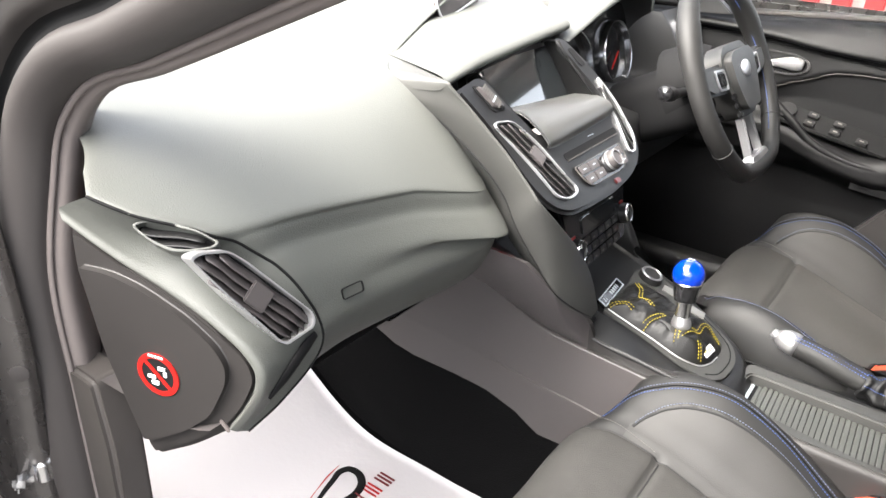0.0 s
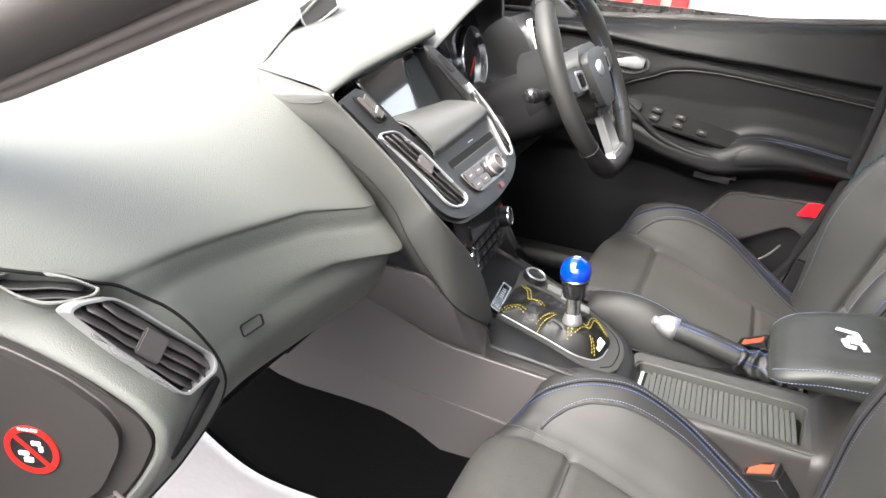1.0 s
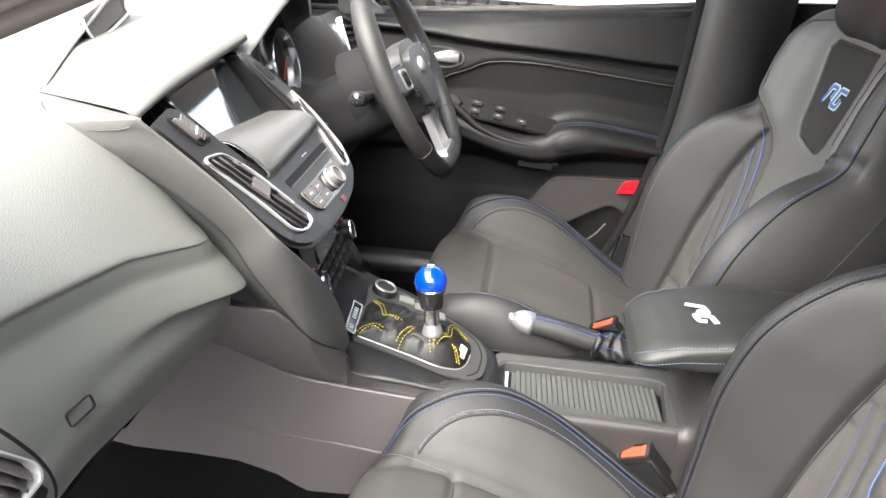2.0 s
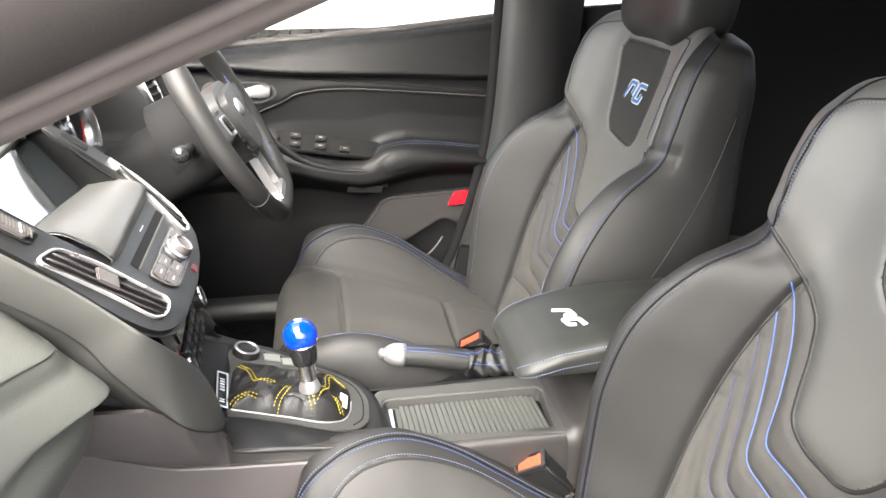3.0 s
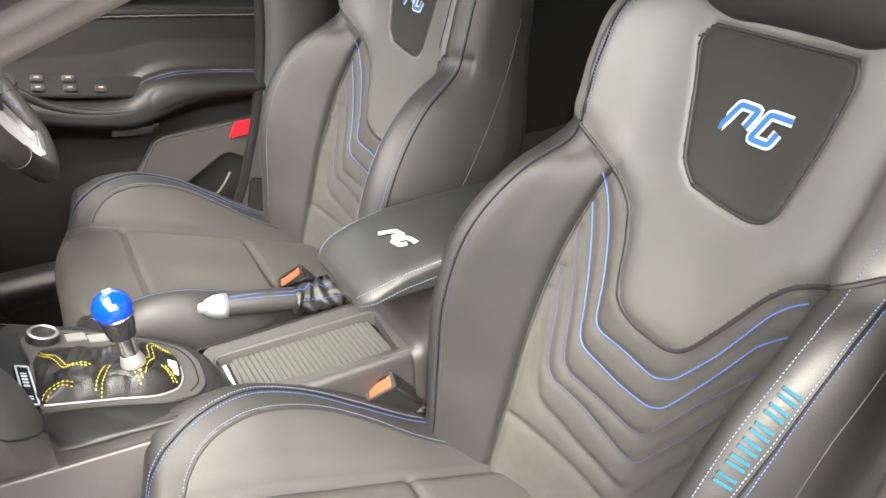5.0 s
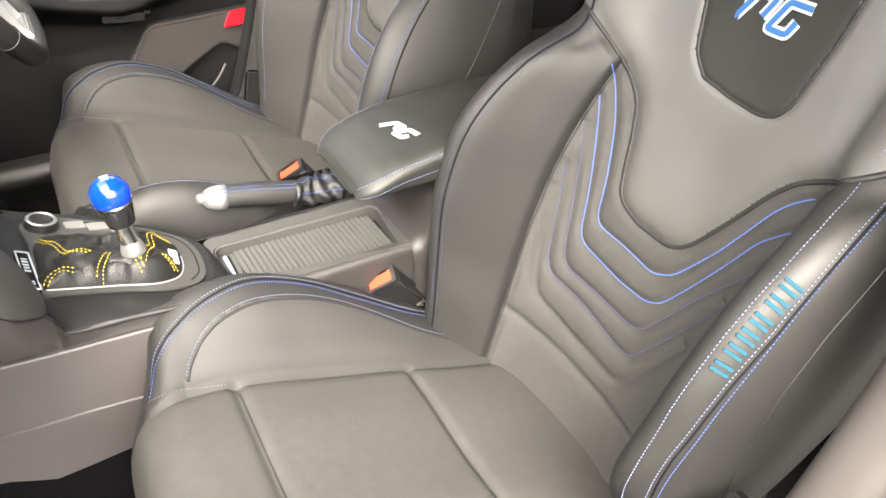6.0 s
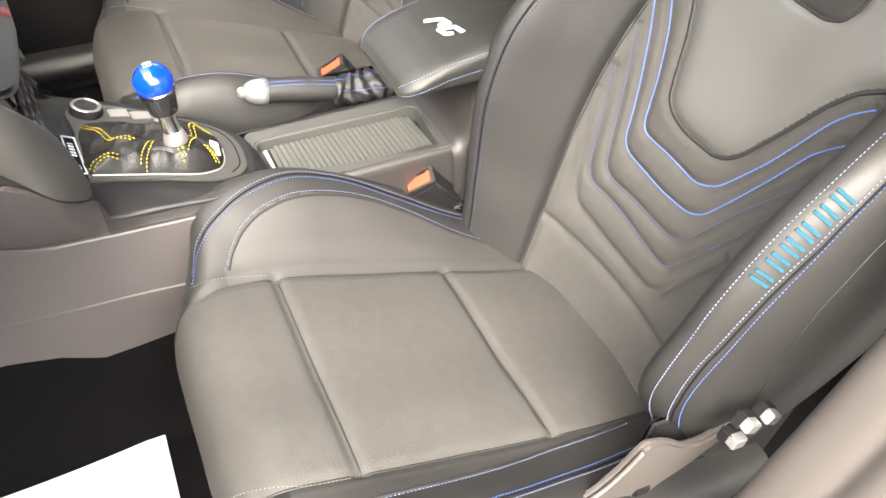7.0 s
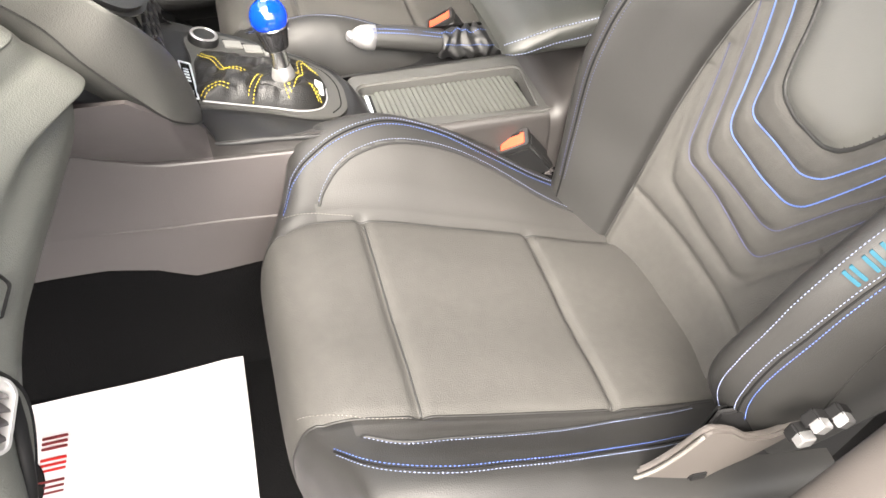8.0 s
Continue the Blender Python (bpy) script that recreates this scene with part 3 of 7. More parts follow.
    part("lip_clip", box("lip_clip", (0.003, 0.014, 0.004), EM @ pose(0.064, -0.037, -0.0005, 0, 0, 38), 0.001), TRIM, d)
    m = EM @ Matrix.Translation((0.004, 0.004, 0.0063)) @ Matrix.Diagonal((0.82, 0.82, 1, 1))
    ring = [(0.0265 * math.cos(a), 0.0265 * math.sin(a)) for a in np.linspace(0, 2 * math.pi, 40, endpoint=False)]
    hole = [(0.0205 * math.cos(a), 0.0205 * math.sin(a)) for a in np.linspace(0, 2 * math.pi, 40, endpoint=False)]
    st = part("sticker", prism("sticker", ring, 0, 0.0012, m, 0, hole), RED, cov, "round red warning sticker")
    part("sticker_ground", prism("sticker_ground", hole, 0, 0.0008, m), DARK, cov)
    part("sticker_bar", prism("sticker_bar", [(-0.0165, 0.0135), (-0.0135, 0.0165), (0.0165, -0.0135), (0.0135, -0.0165)], 0.0008, 0.0016, m), RED, cov)
    for a, b, w, h in ((0.006, 0.009, 0.009, 0.004), (0.010, 0.003, 0.004, 0.006), (-0.008, -0.004, 0.010, 0.004), (-0.004, -0.011, 0.009, 0.005)):
        part("sticker_shape", prism("sticker_shape", rounded(rect(a - w / 2, b - h / 2, a + w / 2, b + h / 2), 0.001), 0.0008, 0.0018, m), WHITE, cov)
    for k in range(5):
        part("sticker_print", prism("sticker_print", rect(-0.009 + k * 0.004, 0.0222, -0.0065 + k * 0.004, 0.0245), 0.0012, 0.0018, m), WHITE, cov)

    # vents
    def vent(name, m, outline, vanes, rim=0.006, tab=True, chrome=CHROME, label="chrome-edged air vent", top=0.011, soft=0.012):
        o = rounded(outline, soft, 5)
        cx, cy = np.mean(o, axis=0)
        def inset(k):
            return [(x + (cx - x) / math.hypot(cx - x, cy - y) * k, y + (cy - y) / math.hypot(cx - x, cy - y) * k) for x, y in o]
        inner = inset(rim)
        v = part(name, prism(name, o, -0.006, top, m, 0.0012, inner), chrome, d, label)
        part("duct", prism("duct", inset(rim * 0.5), -0.006, 0.0008, m), DARK, v)
        a, b = Vector(vanes[0]), Vector(vanes[1])
        n = vanes[2]
        for k in range(n):
            t = (k + 0.7) / (n + 0.4)
            c = a.lerp(b, t)
            # clip the vane to the outline along the long way
            w = Vector(vanes[3]).normalized()
            ts = [s for s in np.linspace(-0.15, 0.15, 301) if inside(np.array(c.x + w.x * s), np.array(c.y + w.y * s), inner)]
            if not ts:
                continue
            lo, hi = min(ts) + 0.001, max(ts) - 0.001
            nn = Vector((-w.y, w.x))
            path = []
            for s in np.linspace(lo, hi, 9):
                wob = 0.0007 * math.sin(s * 150 + k)
                q = c + w * s + nn * wob
                path.append(m @ Vector((q.x, q.y, min(0.0050, top - 0.004))))
            part("vane", tube("vane", path, 0.0066, 8, flat=0.16, up=m.to_3x3() @ Vector((nn.x * 0.75, nn.y * 0.75, 0.66))), PLASTIC_GREY if tab else PLASTIC, v)
        if tab:
            t = Vector(((a.x + b.x) / 2, (a.y + b.y) / 2))
            ang = math.degrees(math.atan2(vanes[3][1], vanes[3][0]))
            part("tab", box("tab", (0.022, 0.020, 0.004), m @ pose(t.x, t.y, min(0.0090, top - 0.0005), 0, 0, ang), 0.0012), PLASTIC_GREY, v, "grey vent tab")
        return v

    # side vents on the pad's outer end
    PV = frame_of((-0.5785, 0.1980, 0.6800), (0.056, 0.004, 0.04), (-0.04, 0.024, 0.06))
    vent("side_vent", PV, [(-0.0116, 0.0792), (-0.0034, 0.0752), (0.0124, 0.0575), (0.0155, 0.0377), (0.0182, -0.0411), (0.0147, -0.0485), (0.0083, -0.0515), (-0.0177, -0.0385), (-0.0196, -0.0315), (-0.0170, 0.0309)][::-1], ((-0.016, 0.010), (0.014, 0.010), 4, (0.04, -1)), 0.0030, chrome=RIM, soft=0.006)
    DV = frame_of((-0.6142, 0.2355, 0.7256), (0.03, 0.012, 0.036), (-0.033, 0.07, 0.033))
    vent("demist_vent", DV, [(0.0085, 0.0500), (0.0150, 0.0380), (0.0180, 0.0213), (0.0170, 0.000), (0.0115, -0.0200), (0.0062, -0.0170), (-0.0020, 0.0011), (-0.0050, 0.0135), (-0.0010, 0.0310)][::-1], ((-0.001, 0.014), (0.015, 0.014), 2, (0.12, -1)), 0.0024, False, DASH, "small side window vent", top=0.012, soft=0.007)
    ridge = [(-0.088, 0.139), (-0.070, 0.130), (-0.033, 0.113), (0.0213, 0.0926), (0.072, 0.066), (0.096, 0.048), (0.107, 0.031), (0.106, 0.014), (0.093, -0.0135), (0.0745, -0.0420)]
    E = curve3([EM @ Vector((p, q, -0.003)) for p, q in ridge], 70)
    lo_, hi_ = [int(np.argmin(np.abs(rr - q))) for q in (4.0, 11.1)]
    tail = [EM @ Vector((0.100, -0.022, -0.036)), EM @ Vector((0.080, -0.046, -0.012))]
    S = curve3(np.vstack([G[lo_:hi_, 0][::-1][::4], np.array(tail)]), 70)
    on = np.array(EM.to_3x3().col[2])
    at = np.array(EM.translation)
    g = []
    for a, b in zip(E, S):
        w = min(1.0, np.linalg.norm(a - b) / 0.05)
        f1 = at + (a - at) * 0.93
        f1 = f1 - on * ((f1 - at) @ on - 0.0005)
        f2 = at + (a - at) * 0.90
        f2 = f2 - on * ((f2 - at) @ on + 0.004)
        n_ = np.array((0.138, 0.948, -0.287)) * 0.004 * w
        g.append(bent([f2, f1, a * 0.6 + f1 * 0.4, a, a * 0.88 + b * 0.12, a * 0.5 + b * 0.5 + n_, b * 0.94 + a * 0.06, b], 44, 2))
    part("vent_body", sheet("vent_body", np.array(g)), DASH, d, "moulded body round the side vents")
    part("vent_seam", tube("vent_seam", S, 0.0014, 6), DARK, d)
    slot = curve3([(-0.594, 0.1775, 0.598), (-0.570, 0.1770, 0.615), (-0.545, 0.1790, 0.630), (-0.535, 0.1800, 0.634)], 24)
    part("corner_slot", tube("corner_slot", slot, np.interp(np.linspace(0, 1, 24), [0, 0.3, 0.8, 1], [0.002, 0.0055, 0.0065, 0.004]), 8, flat=0.5, up=(0, 1, 0)), DARK, d, "narrow black air slot on the corner")

    # the stack's face: a plane tilted back, with a curved side that flows into the dash
    SM = frame_of((-0.09, 0.1275, 0.690), (1, 0.0, 0.0), (0, 0.70, 0.714))

    # grained side of the stack: from the pad's edge to the stack's rim
    L = [(-0.216, 0.364, 0.807), (-0.262, 0.328, 0.801), (-0.266, 0.291, 0.7792), (-0.252, 0.250, 0.749), (-0.238, 0.211, 0.714), (-0.226, 0.180, 0.676), (-0.222, 0.158, 0.636), (-0.210, 0.130, 0.590), (-0.195, 0.111, 0.555), (-0.155, 0.095, 0.519), (-0.114, 0.090, 0.492)]
    R = [(-0.268, 0.236, 0.805), (-0.268, 0.234, 0.801), (-0.260, 0.2155, 0.7815), (-0.253, 0.191, 0.757), (-0.247, 0.167, 0.733), (-0.2435, 0.139, 0.704), (-0.241, 0.1215, 0.685), (-0.214, 0.107, 0.652), (-0.165, 0.097, 0.602), (-0.126, 0.092, 0.550), (-0.100, 0.089, 0.497)]
    L, R = [spl(np.arange(11.0), np.array(q), np.linspace(0, 10, 90)) for q in (L, R)]
    g = []
    for i, (a, b) in enumerate(zip(L, R)):
        n = np.array((-0.45, -0.72, 0.30))
        k = np.linalg.norm(b - a)
        f = np.clip((i - 4) / 40, 0.0, 1)
        g.append(curve3([a - n * 0.03 + (a - b) * 0.25 * np.clip((62 - i) / 20, 0.1, 1), a + n * 0.001, a * 0.72 + b * 0.28 + n * 0.09 * k * f, a * 0.40 + b * 0.60 + n * 0.11 * k * f, a * 0.12 + b * 0.88 + n * 0.06 * k * f, b + n * 0.001, b - n * 0.018 + (0.008, 0.004, 0)], 26))
    part("rail", sheet("rail", np.array(g)), RAIL, d, "smooth grained side of the centre stack, dash plastic in a shaded tone")
    part("rail_seam", tube("rail_seam", L[5:] + np.array((-0.0006, -0.0008, 0.0004)), 0.0012, 6), PLASTIC, d)

    # top behind the stack, with its brow over the screen
    g = []
    for q in np.linspace(0, 1, 120):
        x, xb = -0.268 + 0.888 * q, -0.216 + 0.836 * q
        h = float(spl([-0.27, -0.20, -0.11, 0.0, 0.066, 0.30, 0.62], [0.808, 0.816, 0.822, 0.829, 0.833, 0.832, 0.815], np.array([x]))[0])
        yb = float(np.interp(x, [-0.268, -0.20, -0.11, -0.02, 0.060, 0.072, 0.13, 0.30], [0.234, 0.240, 0.246, 0.251, 0.254, 0.262, 0.34, 0.38]))
        k = min(1.0, q / 0.12)
        k = k * k * (3 - 2 * k)
        g.append(bent([(x, yb + 0.06, h - 0.020), (x, yb + 0.016, h - 0.016), (x, yb + 0.003, h - 0.012), (x, yb, h - 0.006), (x, yb + 0.003, h - 0.001), (x * 0.85 + xb * 0.15, yb + 0.02, h + 0.004 * k), (xb, max(yb + 0.06, 0.372), h + 0.020 * k), (xb, 0.50, h + 0.004 * k - 0.012 * (1 - k)), (xb, 0.84, 0.775)], 56, 2))
    part("brow", sheet("brow", np.array(g).transpose(1, 0, 2)), DASH, d, "overhanging brow above the screen")
    # speaker pod: a wedge whose pointed tip faces the passenger
    tip, fr = np.array((-0.216, 0.362, 0.806)), np.array((0.03, 0.395, 0.844))
    g, face = [], []
    for q in np.linspace(0, 1, 30):
        a = tip + (fr - tip) * q
        b = tip + (np.array((0.03, 0.62, 0.815)) - tip) * q
        h = 0.050 * q ** 0.85
        g.append(bent([a + (0, 0.003, h * 0.86), a + (0, -0.002, h * 0.97), a + (0, 0.002, h + 0.002), a + (b - a) * 0.3 + (0, 0, h + 0.004), a + (b - a) * 0.7 + (0, 0, h * 0.8), b], 26, 1))
        face.append([a + (0, -0.016 * q, -0.008), a + (0, 0.004, -0.001), a + (0, 0.010, h * 0.25), a + (0, 0.010, h * 0.6), a + (0, 0.004, h * 0.90)])
    speaker = part("speaker_pod", sheet("speaker_pod", np.array(g)), DASH, d, "raised speaker pod on the dash top")
    part("pod_face", sheet("pod_face", np.array(face)), PLASTIC_GREY, speaker, "shaded front of the pod")
    sp = frame_of((-0.060, 0.388, 0.854), (1, 0.13, 0.20), (0, 0.25, 1))
    part("sensor", prism("sensor", rounded(rect(-0.040, -0.014, 0.060, 0.013), 0.004), -0.002, 0.003, sp, 0.001), PLASTIC_GREY, speaker)
    rim = curve3([sp @ Vector(p) for p in ((-0.040, 0.013, 0.004), (-0.041, -0.004, 0.005), (-0.036, -0.015, 0.006), (0.0, -0.016, 0.006), (0.062, -0.015, 0.006))], 40)
    part("sensor_rim", tube("sensor_rim", rim, 0.0019, 8), RIM, speaker, "bright edge of the pod's window")

    # stack body: shield-shaped face with rounded shoulders
    face = [(-0.158, 0.092), (-0.167, 0.128), (-0.174, 0.148), (-0.112, 0.158), (-0.104, 0.128), (-0.088, 0.092), (-0.078, 0.066), (0.100, 0.056), (0.110, 0.090), (0.088, 0.160), (0.094, 0.182), (0.112, 0.176), (0.136, 0.130), (0.149, 0.070), (0.144, 0.012), (0.118, -0.020), (0.075, -0.034), (0.010, -0.041), (-0.060, -0.040), (-0.108, -0.036), (-0.138, -0.018), (-0.151, 0.015)]
    st = part("stack_body", prism("stack_body", rounded(face[::-1], 0.016, 4), -0.007, 0.002, SM, 0.004, seg=4), SURROUND, d, "satin black centre stack")
    vent("centre_vent", SM, [(-0.152, 0.100), (-0.114, 0.094), (-0.092, 0.058), (-0.077, 0.006), (-0.068, -0.016), (-0.092, -0.0205), (-0.117, -0.013), (-0.131, 0.040)], ((-0.131, 0.038), (-0.086, 0.048), 4, (0.42, -1)), 0.0026, chrome=RIM, top=0.005)
    vent("centre_vent", SM, [(0.131, 0.112), (0.139, 0.068), (0.132, 0.014), (0.110, -0.009), (0.092, -0.008), (0.112, 0.046), (0.122, 0.088)][::-1], ((0.112, 0.05), (0.132, 0.05), 2, (-0.16, -1)), 0.0024, tab=False, chrome=RIM, top=0.005)
    knurl = [(-0.141, 0.144), (-0.124, 0.139), (-0.114, 0.112), (-0.132, 0.115)]
    wheel_pit = [(-0.147, 0.148), (-0.124, 0.144), (-0.108, 0.108), (-0.134, 0.108)]
    kp = part("thumbwheel_pit", prism("thumbwheel_pit", rounded(wheel_pit[::-1], 0.006), -0.01, 0.003, SM, 0.001), DARK, st)
    kn = part("thumbwheel", prism("thumbwheel", rounded(knurl[::-1], 0.003), 0.0, 0.007, SM, 0.003, seg=3), PLASTIC_GREY, kp, "ribbed thumbwheel")
    for k in range(10):
        t = (k + 0.5) / 10
        c = Vector(knurl[0]).lerp(Vector(knurl[3]), t).lerp(Vector(knurl[1]).lerp(Vector(knurl[2]), t), 0.5)
        part("ridge", box("ridge", (0.013, 0.0018, 0.0022), SM @ pose(c.x, c.y, 0.0072, 0, 0, 28), 0.0005), EDGE if k == 6 else SEAM, kp)
    part("oval_recess", prism("oval_recess", rounded([(0.100, 0.160), (0.114, 0.160), (0.124, 0.130), (0.108, 0.128)][::-1], 0.006), -0.002, 0.003, SM, 0.001), DARK, st, "narrow oval recess")

    # recessed screen with its slanted cheeks
    RM = frame_of((-0.05, 0.250, 0.770), (1, 0.0, 0), (0, 0.62, 1))
    part("screen_surround", prism("screen_surround", rounded([(-0.150, -0.060), (0.080, -0.060), (0.072, 0.046), (-0.03, 0.046), (-0.140, 0.030)], 0.008), -0.02, -0.002, RM, 0.003), PLASTIC, st)
    part("screen", prism("screen", rounded([(-0.112, -0.052), (0.072, -0.052), (0.058, 0.040), (-0.030, 0.038), (-0.112, 0.030)], 0.005), -0.002, 0.003, RM, 0.0015), SCREEN, st, "glossy dark display")
    a_ = [np.array(SM @ Vector(p)) for p in ((0.092, 0.176, -0.002), (0.096, 0.125, -0.002), (0.108, 0.075, -0.004))]
    b_ = [np.array(RM @ Vector(p)) for p in ((0.058, 0.046, 0.0), (0.066, 0.0, 0.0), (0.074, -0.056, 0.0))]
    g = [curve3([a, a * 0.6 + b * 0.4, b], 12) for a, b in zip(curve3(a_, 14), curve3(b_, 14))]
    part("cheek", sheet("cheek", np.array(g), 0.003), SURROUND, st, "slanted cheek beside the screen")
    a_ = [np.array(SM @ Vector(p)) for p in ((-0.112, 0.160, -0.002), (-0.103, 0.128, -0.002), (-0.086, 0.085, -0.004))]
    b_ = [np.array(RM @ Vector(p)) for p in ((-0.116, 0.036, 0.0), (-0.114, -0.02, 0.0), (-0.110, -0.056, 0.0))]
    g = [curve3([a, a * 0.6 + b * 0.4, b], 12) for a, b in zip(curve3(a_, 14), curve3(b_, 14))]
    part("cheek", sheet("cheek", np.array(g), 0.003), SURROUND, st)

    # audio panel: a rounded grey ledge under the screen, a disc slot and a field of buttons
    led = []
    for u in np.linspace(0, 1, 40):
        x = -0.080 + 0.192 * u
        e = 0.004 * (abs(2 * u - 1) ** 8)
        v0, v1 = 0.0435 + 0.008 * u, 0.096 - 0.014 * u
        led.append(curve3([SM @ Vector((x, v0 + e, 0.0030)), SM @ Vector((x, v0 + 0.004, 0.0085 - e)), SM @ Vector((x, v0 + 0.016, 0.0105 - e)), SM @ Vector((x, (v0 + v1) / 2 + 0.006, 0.008 - e)), SM @ Vector((x, v1, -0.002)), SM @ Vector((x, v1 + 0.022, -0.030))], 20))
    au = part("audio_panel", sheet("audio_panel", np.array(led), 0.002), LEDGE, st, "satin grey ledge of the audio unit")
    part("disc_slot", prism("disc_slot", rounded(rect(-0.055, 0.0235, 0.094, 0.0325), 0.003), 0.001, 0.0028, SM @ pose(0, 0, 0, 0, 0, 1.0)), DARK, au, "narrow disc slot")
    part("slot_lip", box("slot_lip", (0.148, 0.0016, 0.003), SM @ pose(0.019, 0.0228, 0.003, 0, 0, 1.0), 0.0006), SEAM, au)
    for k in range(3):
        part("print", prism("print", rect(0.020 + k * 0.006, 0.0375, 0.024 + k * 0.006, 0.0388), 0.0018, 0.0026, SM), EDGE, au)
    bp = [(-0.054, 0.011), (-0.047, -0.012), (-0.036, -0.0205), (0.052, -0.0215), (0.074, -0.014), (0.079, 0.013)]
    part("button_field", prism("button_field", rounded(bp, 0.006), 0.001, 0.0045, SM, 0.0012), GLOSS, au)
    o_ = rounded(bp, 0.006)
    ce = np.mean(o_, axis=0)
    part("button_rim", prism("button_rim", o_, 0.0035, 0.0052, SM, 0, [(ce[0] + (x - ce[0]) * 0.975, ce[1] + (y - ce[1]) * 0.955) for x, y in o_]), SEAM, au)
    for r in range(2):
        for c in range(5):
            if c == 2:
                continue
            x, y = (-0.048, -0.0225, 0.0, 0.049, 0.0)[c] + r * 0.004, -0.0030 - r * 0.0140
            if c == 4:
                continue
            b = part("button", prism("button", rounded(rect(x, y, x + (0.023 if c < 3 else 0.0225 - r * 0.004), y + 0.0120), 0.002), 0.0040, 0.0066, SM, 0.0010), PLASTIC_GREY, au)
            part("print", prism("print", rect(x + 0.007, y + 0.0052, x + 0.014, y + 0.0066), 0.0065, 0.0070, SM), EDGE, b)
    km = SM @ Matrix.Translation((0.0325, -0.0045, 0.004)) @ Matrix.Diagonal((0.80, 0.80, 0.9, 1))
    k = part("volume_knob", lathe("volume_knob", [(0.0165, 0), (0.0160, 0.010), (0.0145, 0.0135), (0.0115, 0.0140), (0.0105, 0.0125), (0.002, 0.0125)], km), PLASTIC_GREY, au, "grey volume knob with a bright ring")
    part("ring", lathe("ring", [(0.0170, 0.0010), (0.0176, 0.003), (0.0170, 0.005)], km, caps=False), RIM, k)
    part("ring", lathe("ring", [(0.0112, 0.0136), (0.0128, 0.0146), (0.0146, 0.0138)], km, caps=False), SILVER, k)
    part("hazard", prism("hazard", rounded(rect(0.018, -0.034, 0.032, -0.0265), 0.002), 0.0, 0.004, SM, 0.001), mat("dull_red_lens", (0.06, 0.006, 0.006), 0.3), au, "dull red hazard button")

    # climate panel below
    HM = frame_of((-0.050, 0.1235, 0.5875), (1, 0.08, -0.06), (0, 0.30, 1))
    hv = part("climate_panel", prism("climate_panel", rounded([(-0.120, 0.060), (-0.100, -0.036), (0.098, -0.036), (0.118, 0.060)], 0.008), -0.03, 0.0, HM, 0.003), GLOSS, d, "gloss black climate panel with two dials")
    part("display", prism("display", rounded(rect(-0.062, 0.012, 0.062, 0.034), 0.003), 0, 0.002, HM, 0.0006), SCREEN, hv)
    for sx_, cx_ in ((0, -0.092), (1, 0.093)):
        dm = HM @ Matrix.Translation((cx_, 0.000, 0.0)) @ Matrix.Diagonal((0.72, 0.72, 0.8, 1))
        dl = part("dial", lathe("dial", [(0.021, 0), (0.020, 0.012), (0.016, 0.015), (0.014, 0.012), (0.002, 0.012)], dm), PLASTIC, hv, "climate dial with a bright ring")
        part("ring", lathe("ring", [(0.0165, 0.0145), (0.0185, 0.0155), (0.0195, 0.013)], dm, caps=False), CHROME, dl)
        part("pointer", prism("pointer", rect(-0.001, 0.004, 0.001, 0.012), 0.012, 0.0135, dm), WHITE, dl)
        part("warm_mark", prism("warm_mark", rounded(rect(-0.010, 0.021, 0.008, 0.025), 0.0015), 0, 0.002, dm), RED, dl)
    for r in range(3):
        for c in range(5):
            x, y = -0.066 + c * 0.0270, 0.006 - r * 0.0135
            b = part("button", prism("button", rounded(rect(x, y - 0.0105, x + 0.024, y), 0.0015), 0, 0.003, HM, 0.0008), PLASTIC, hv)
            part("print", prism("print", rect(x + 0.006, y - 0.007, x + 0.013, y - 0.005), 0.0029, 0.0034, HM), THREAD_GREY, b)

    # instrument binnacle and right-hand side
    arch = curve3([(0.058, 0.254, 0.806), (0.105, 0.256, 0.818), (0.165, 0.264, 0.828), (0.26, 0.276, 0.842), (0.355, 0.288, 0.852), (0.435, 0.299, 0.853), (0.487, 0.306, 0.842), (0.512, 0.309, 0.805), (0.520, 0.309, 0.75), (0.515, 0.310, 0.69)], 60)
    mid = np.array((0.33, 0.30, 0.735))
    bn, inn = [], []
    for p in arch:
        o_ = p - mid
        o_[1] = 0
        o_ /= np.linalg.norm(o_)
        bn.append(bent([p - o_ * 0.003 + (0, 0.006, 0), p, p + o_ * 0.004 + (0, -0.001, 0), p + o_ * 0.008 + (0, 0.006, 0), p + o_ * 0.012 + (0, 0.06, 0), p + o_ * 0.006 + (0, 0.15, -0.006), p + (0, 0.30, -0.04)], 30, 1))
        inn.append([p - o_ * (0.003 + 0.030 * w) + (0, 0.006 + 0.075 * w, 0) for w in np.linspace(0, 1, 6)])
    bi = part("binnacle", sheet("binnacle", np.array(bn)), DASH, d, "arched hood over the instruments")
    part("lining", sheet("lining", np.array(inn)), PLASTIC, bi)
    CM = frame_of((0.345, 0.345, 0.725), (1, 0, 0), (0, 0.25, 1))
    part("instrument_panel", prism("instrument_panel", rounded(rect(-0.17, -0.075, 0.17, 0.09), 0.03), -0.01, 0.0, CM, 0.003), GLOSS, bi)
    for cx_ in (-0.085, 0.085):
        part("gauge", lathe("gauge", [(0.056, 0), (0.058, 0.012), (0.060, 0.013), (0.062, 0.010), (0.063, 0)], CM @ Matrix.Translation((cx_, 0.0, 0)), caps=False), CHROME, bi, "round gauge with a thin bright ring")
        part("needle", box("needle", (0.003, 0.045, 0.002), CM @ pose(cx_ - 0.01, -0.012, 0.008, 0, 0, 130), 0.0005), RED, bi)
    lo = []
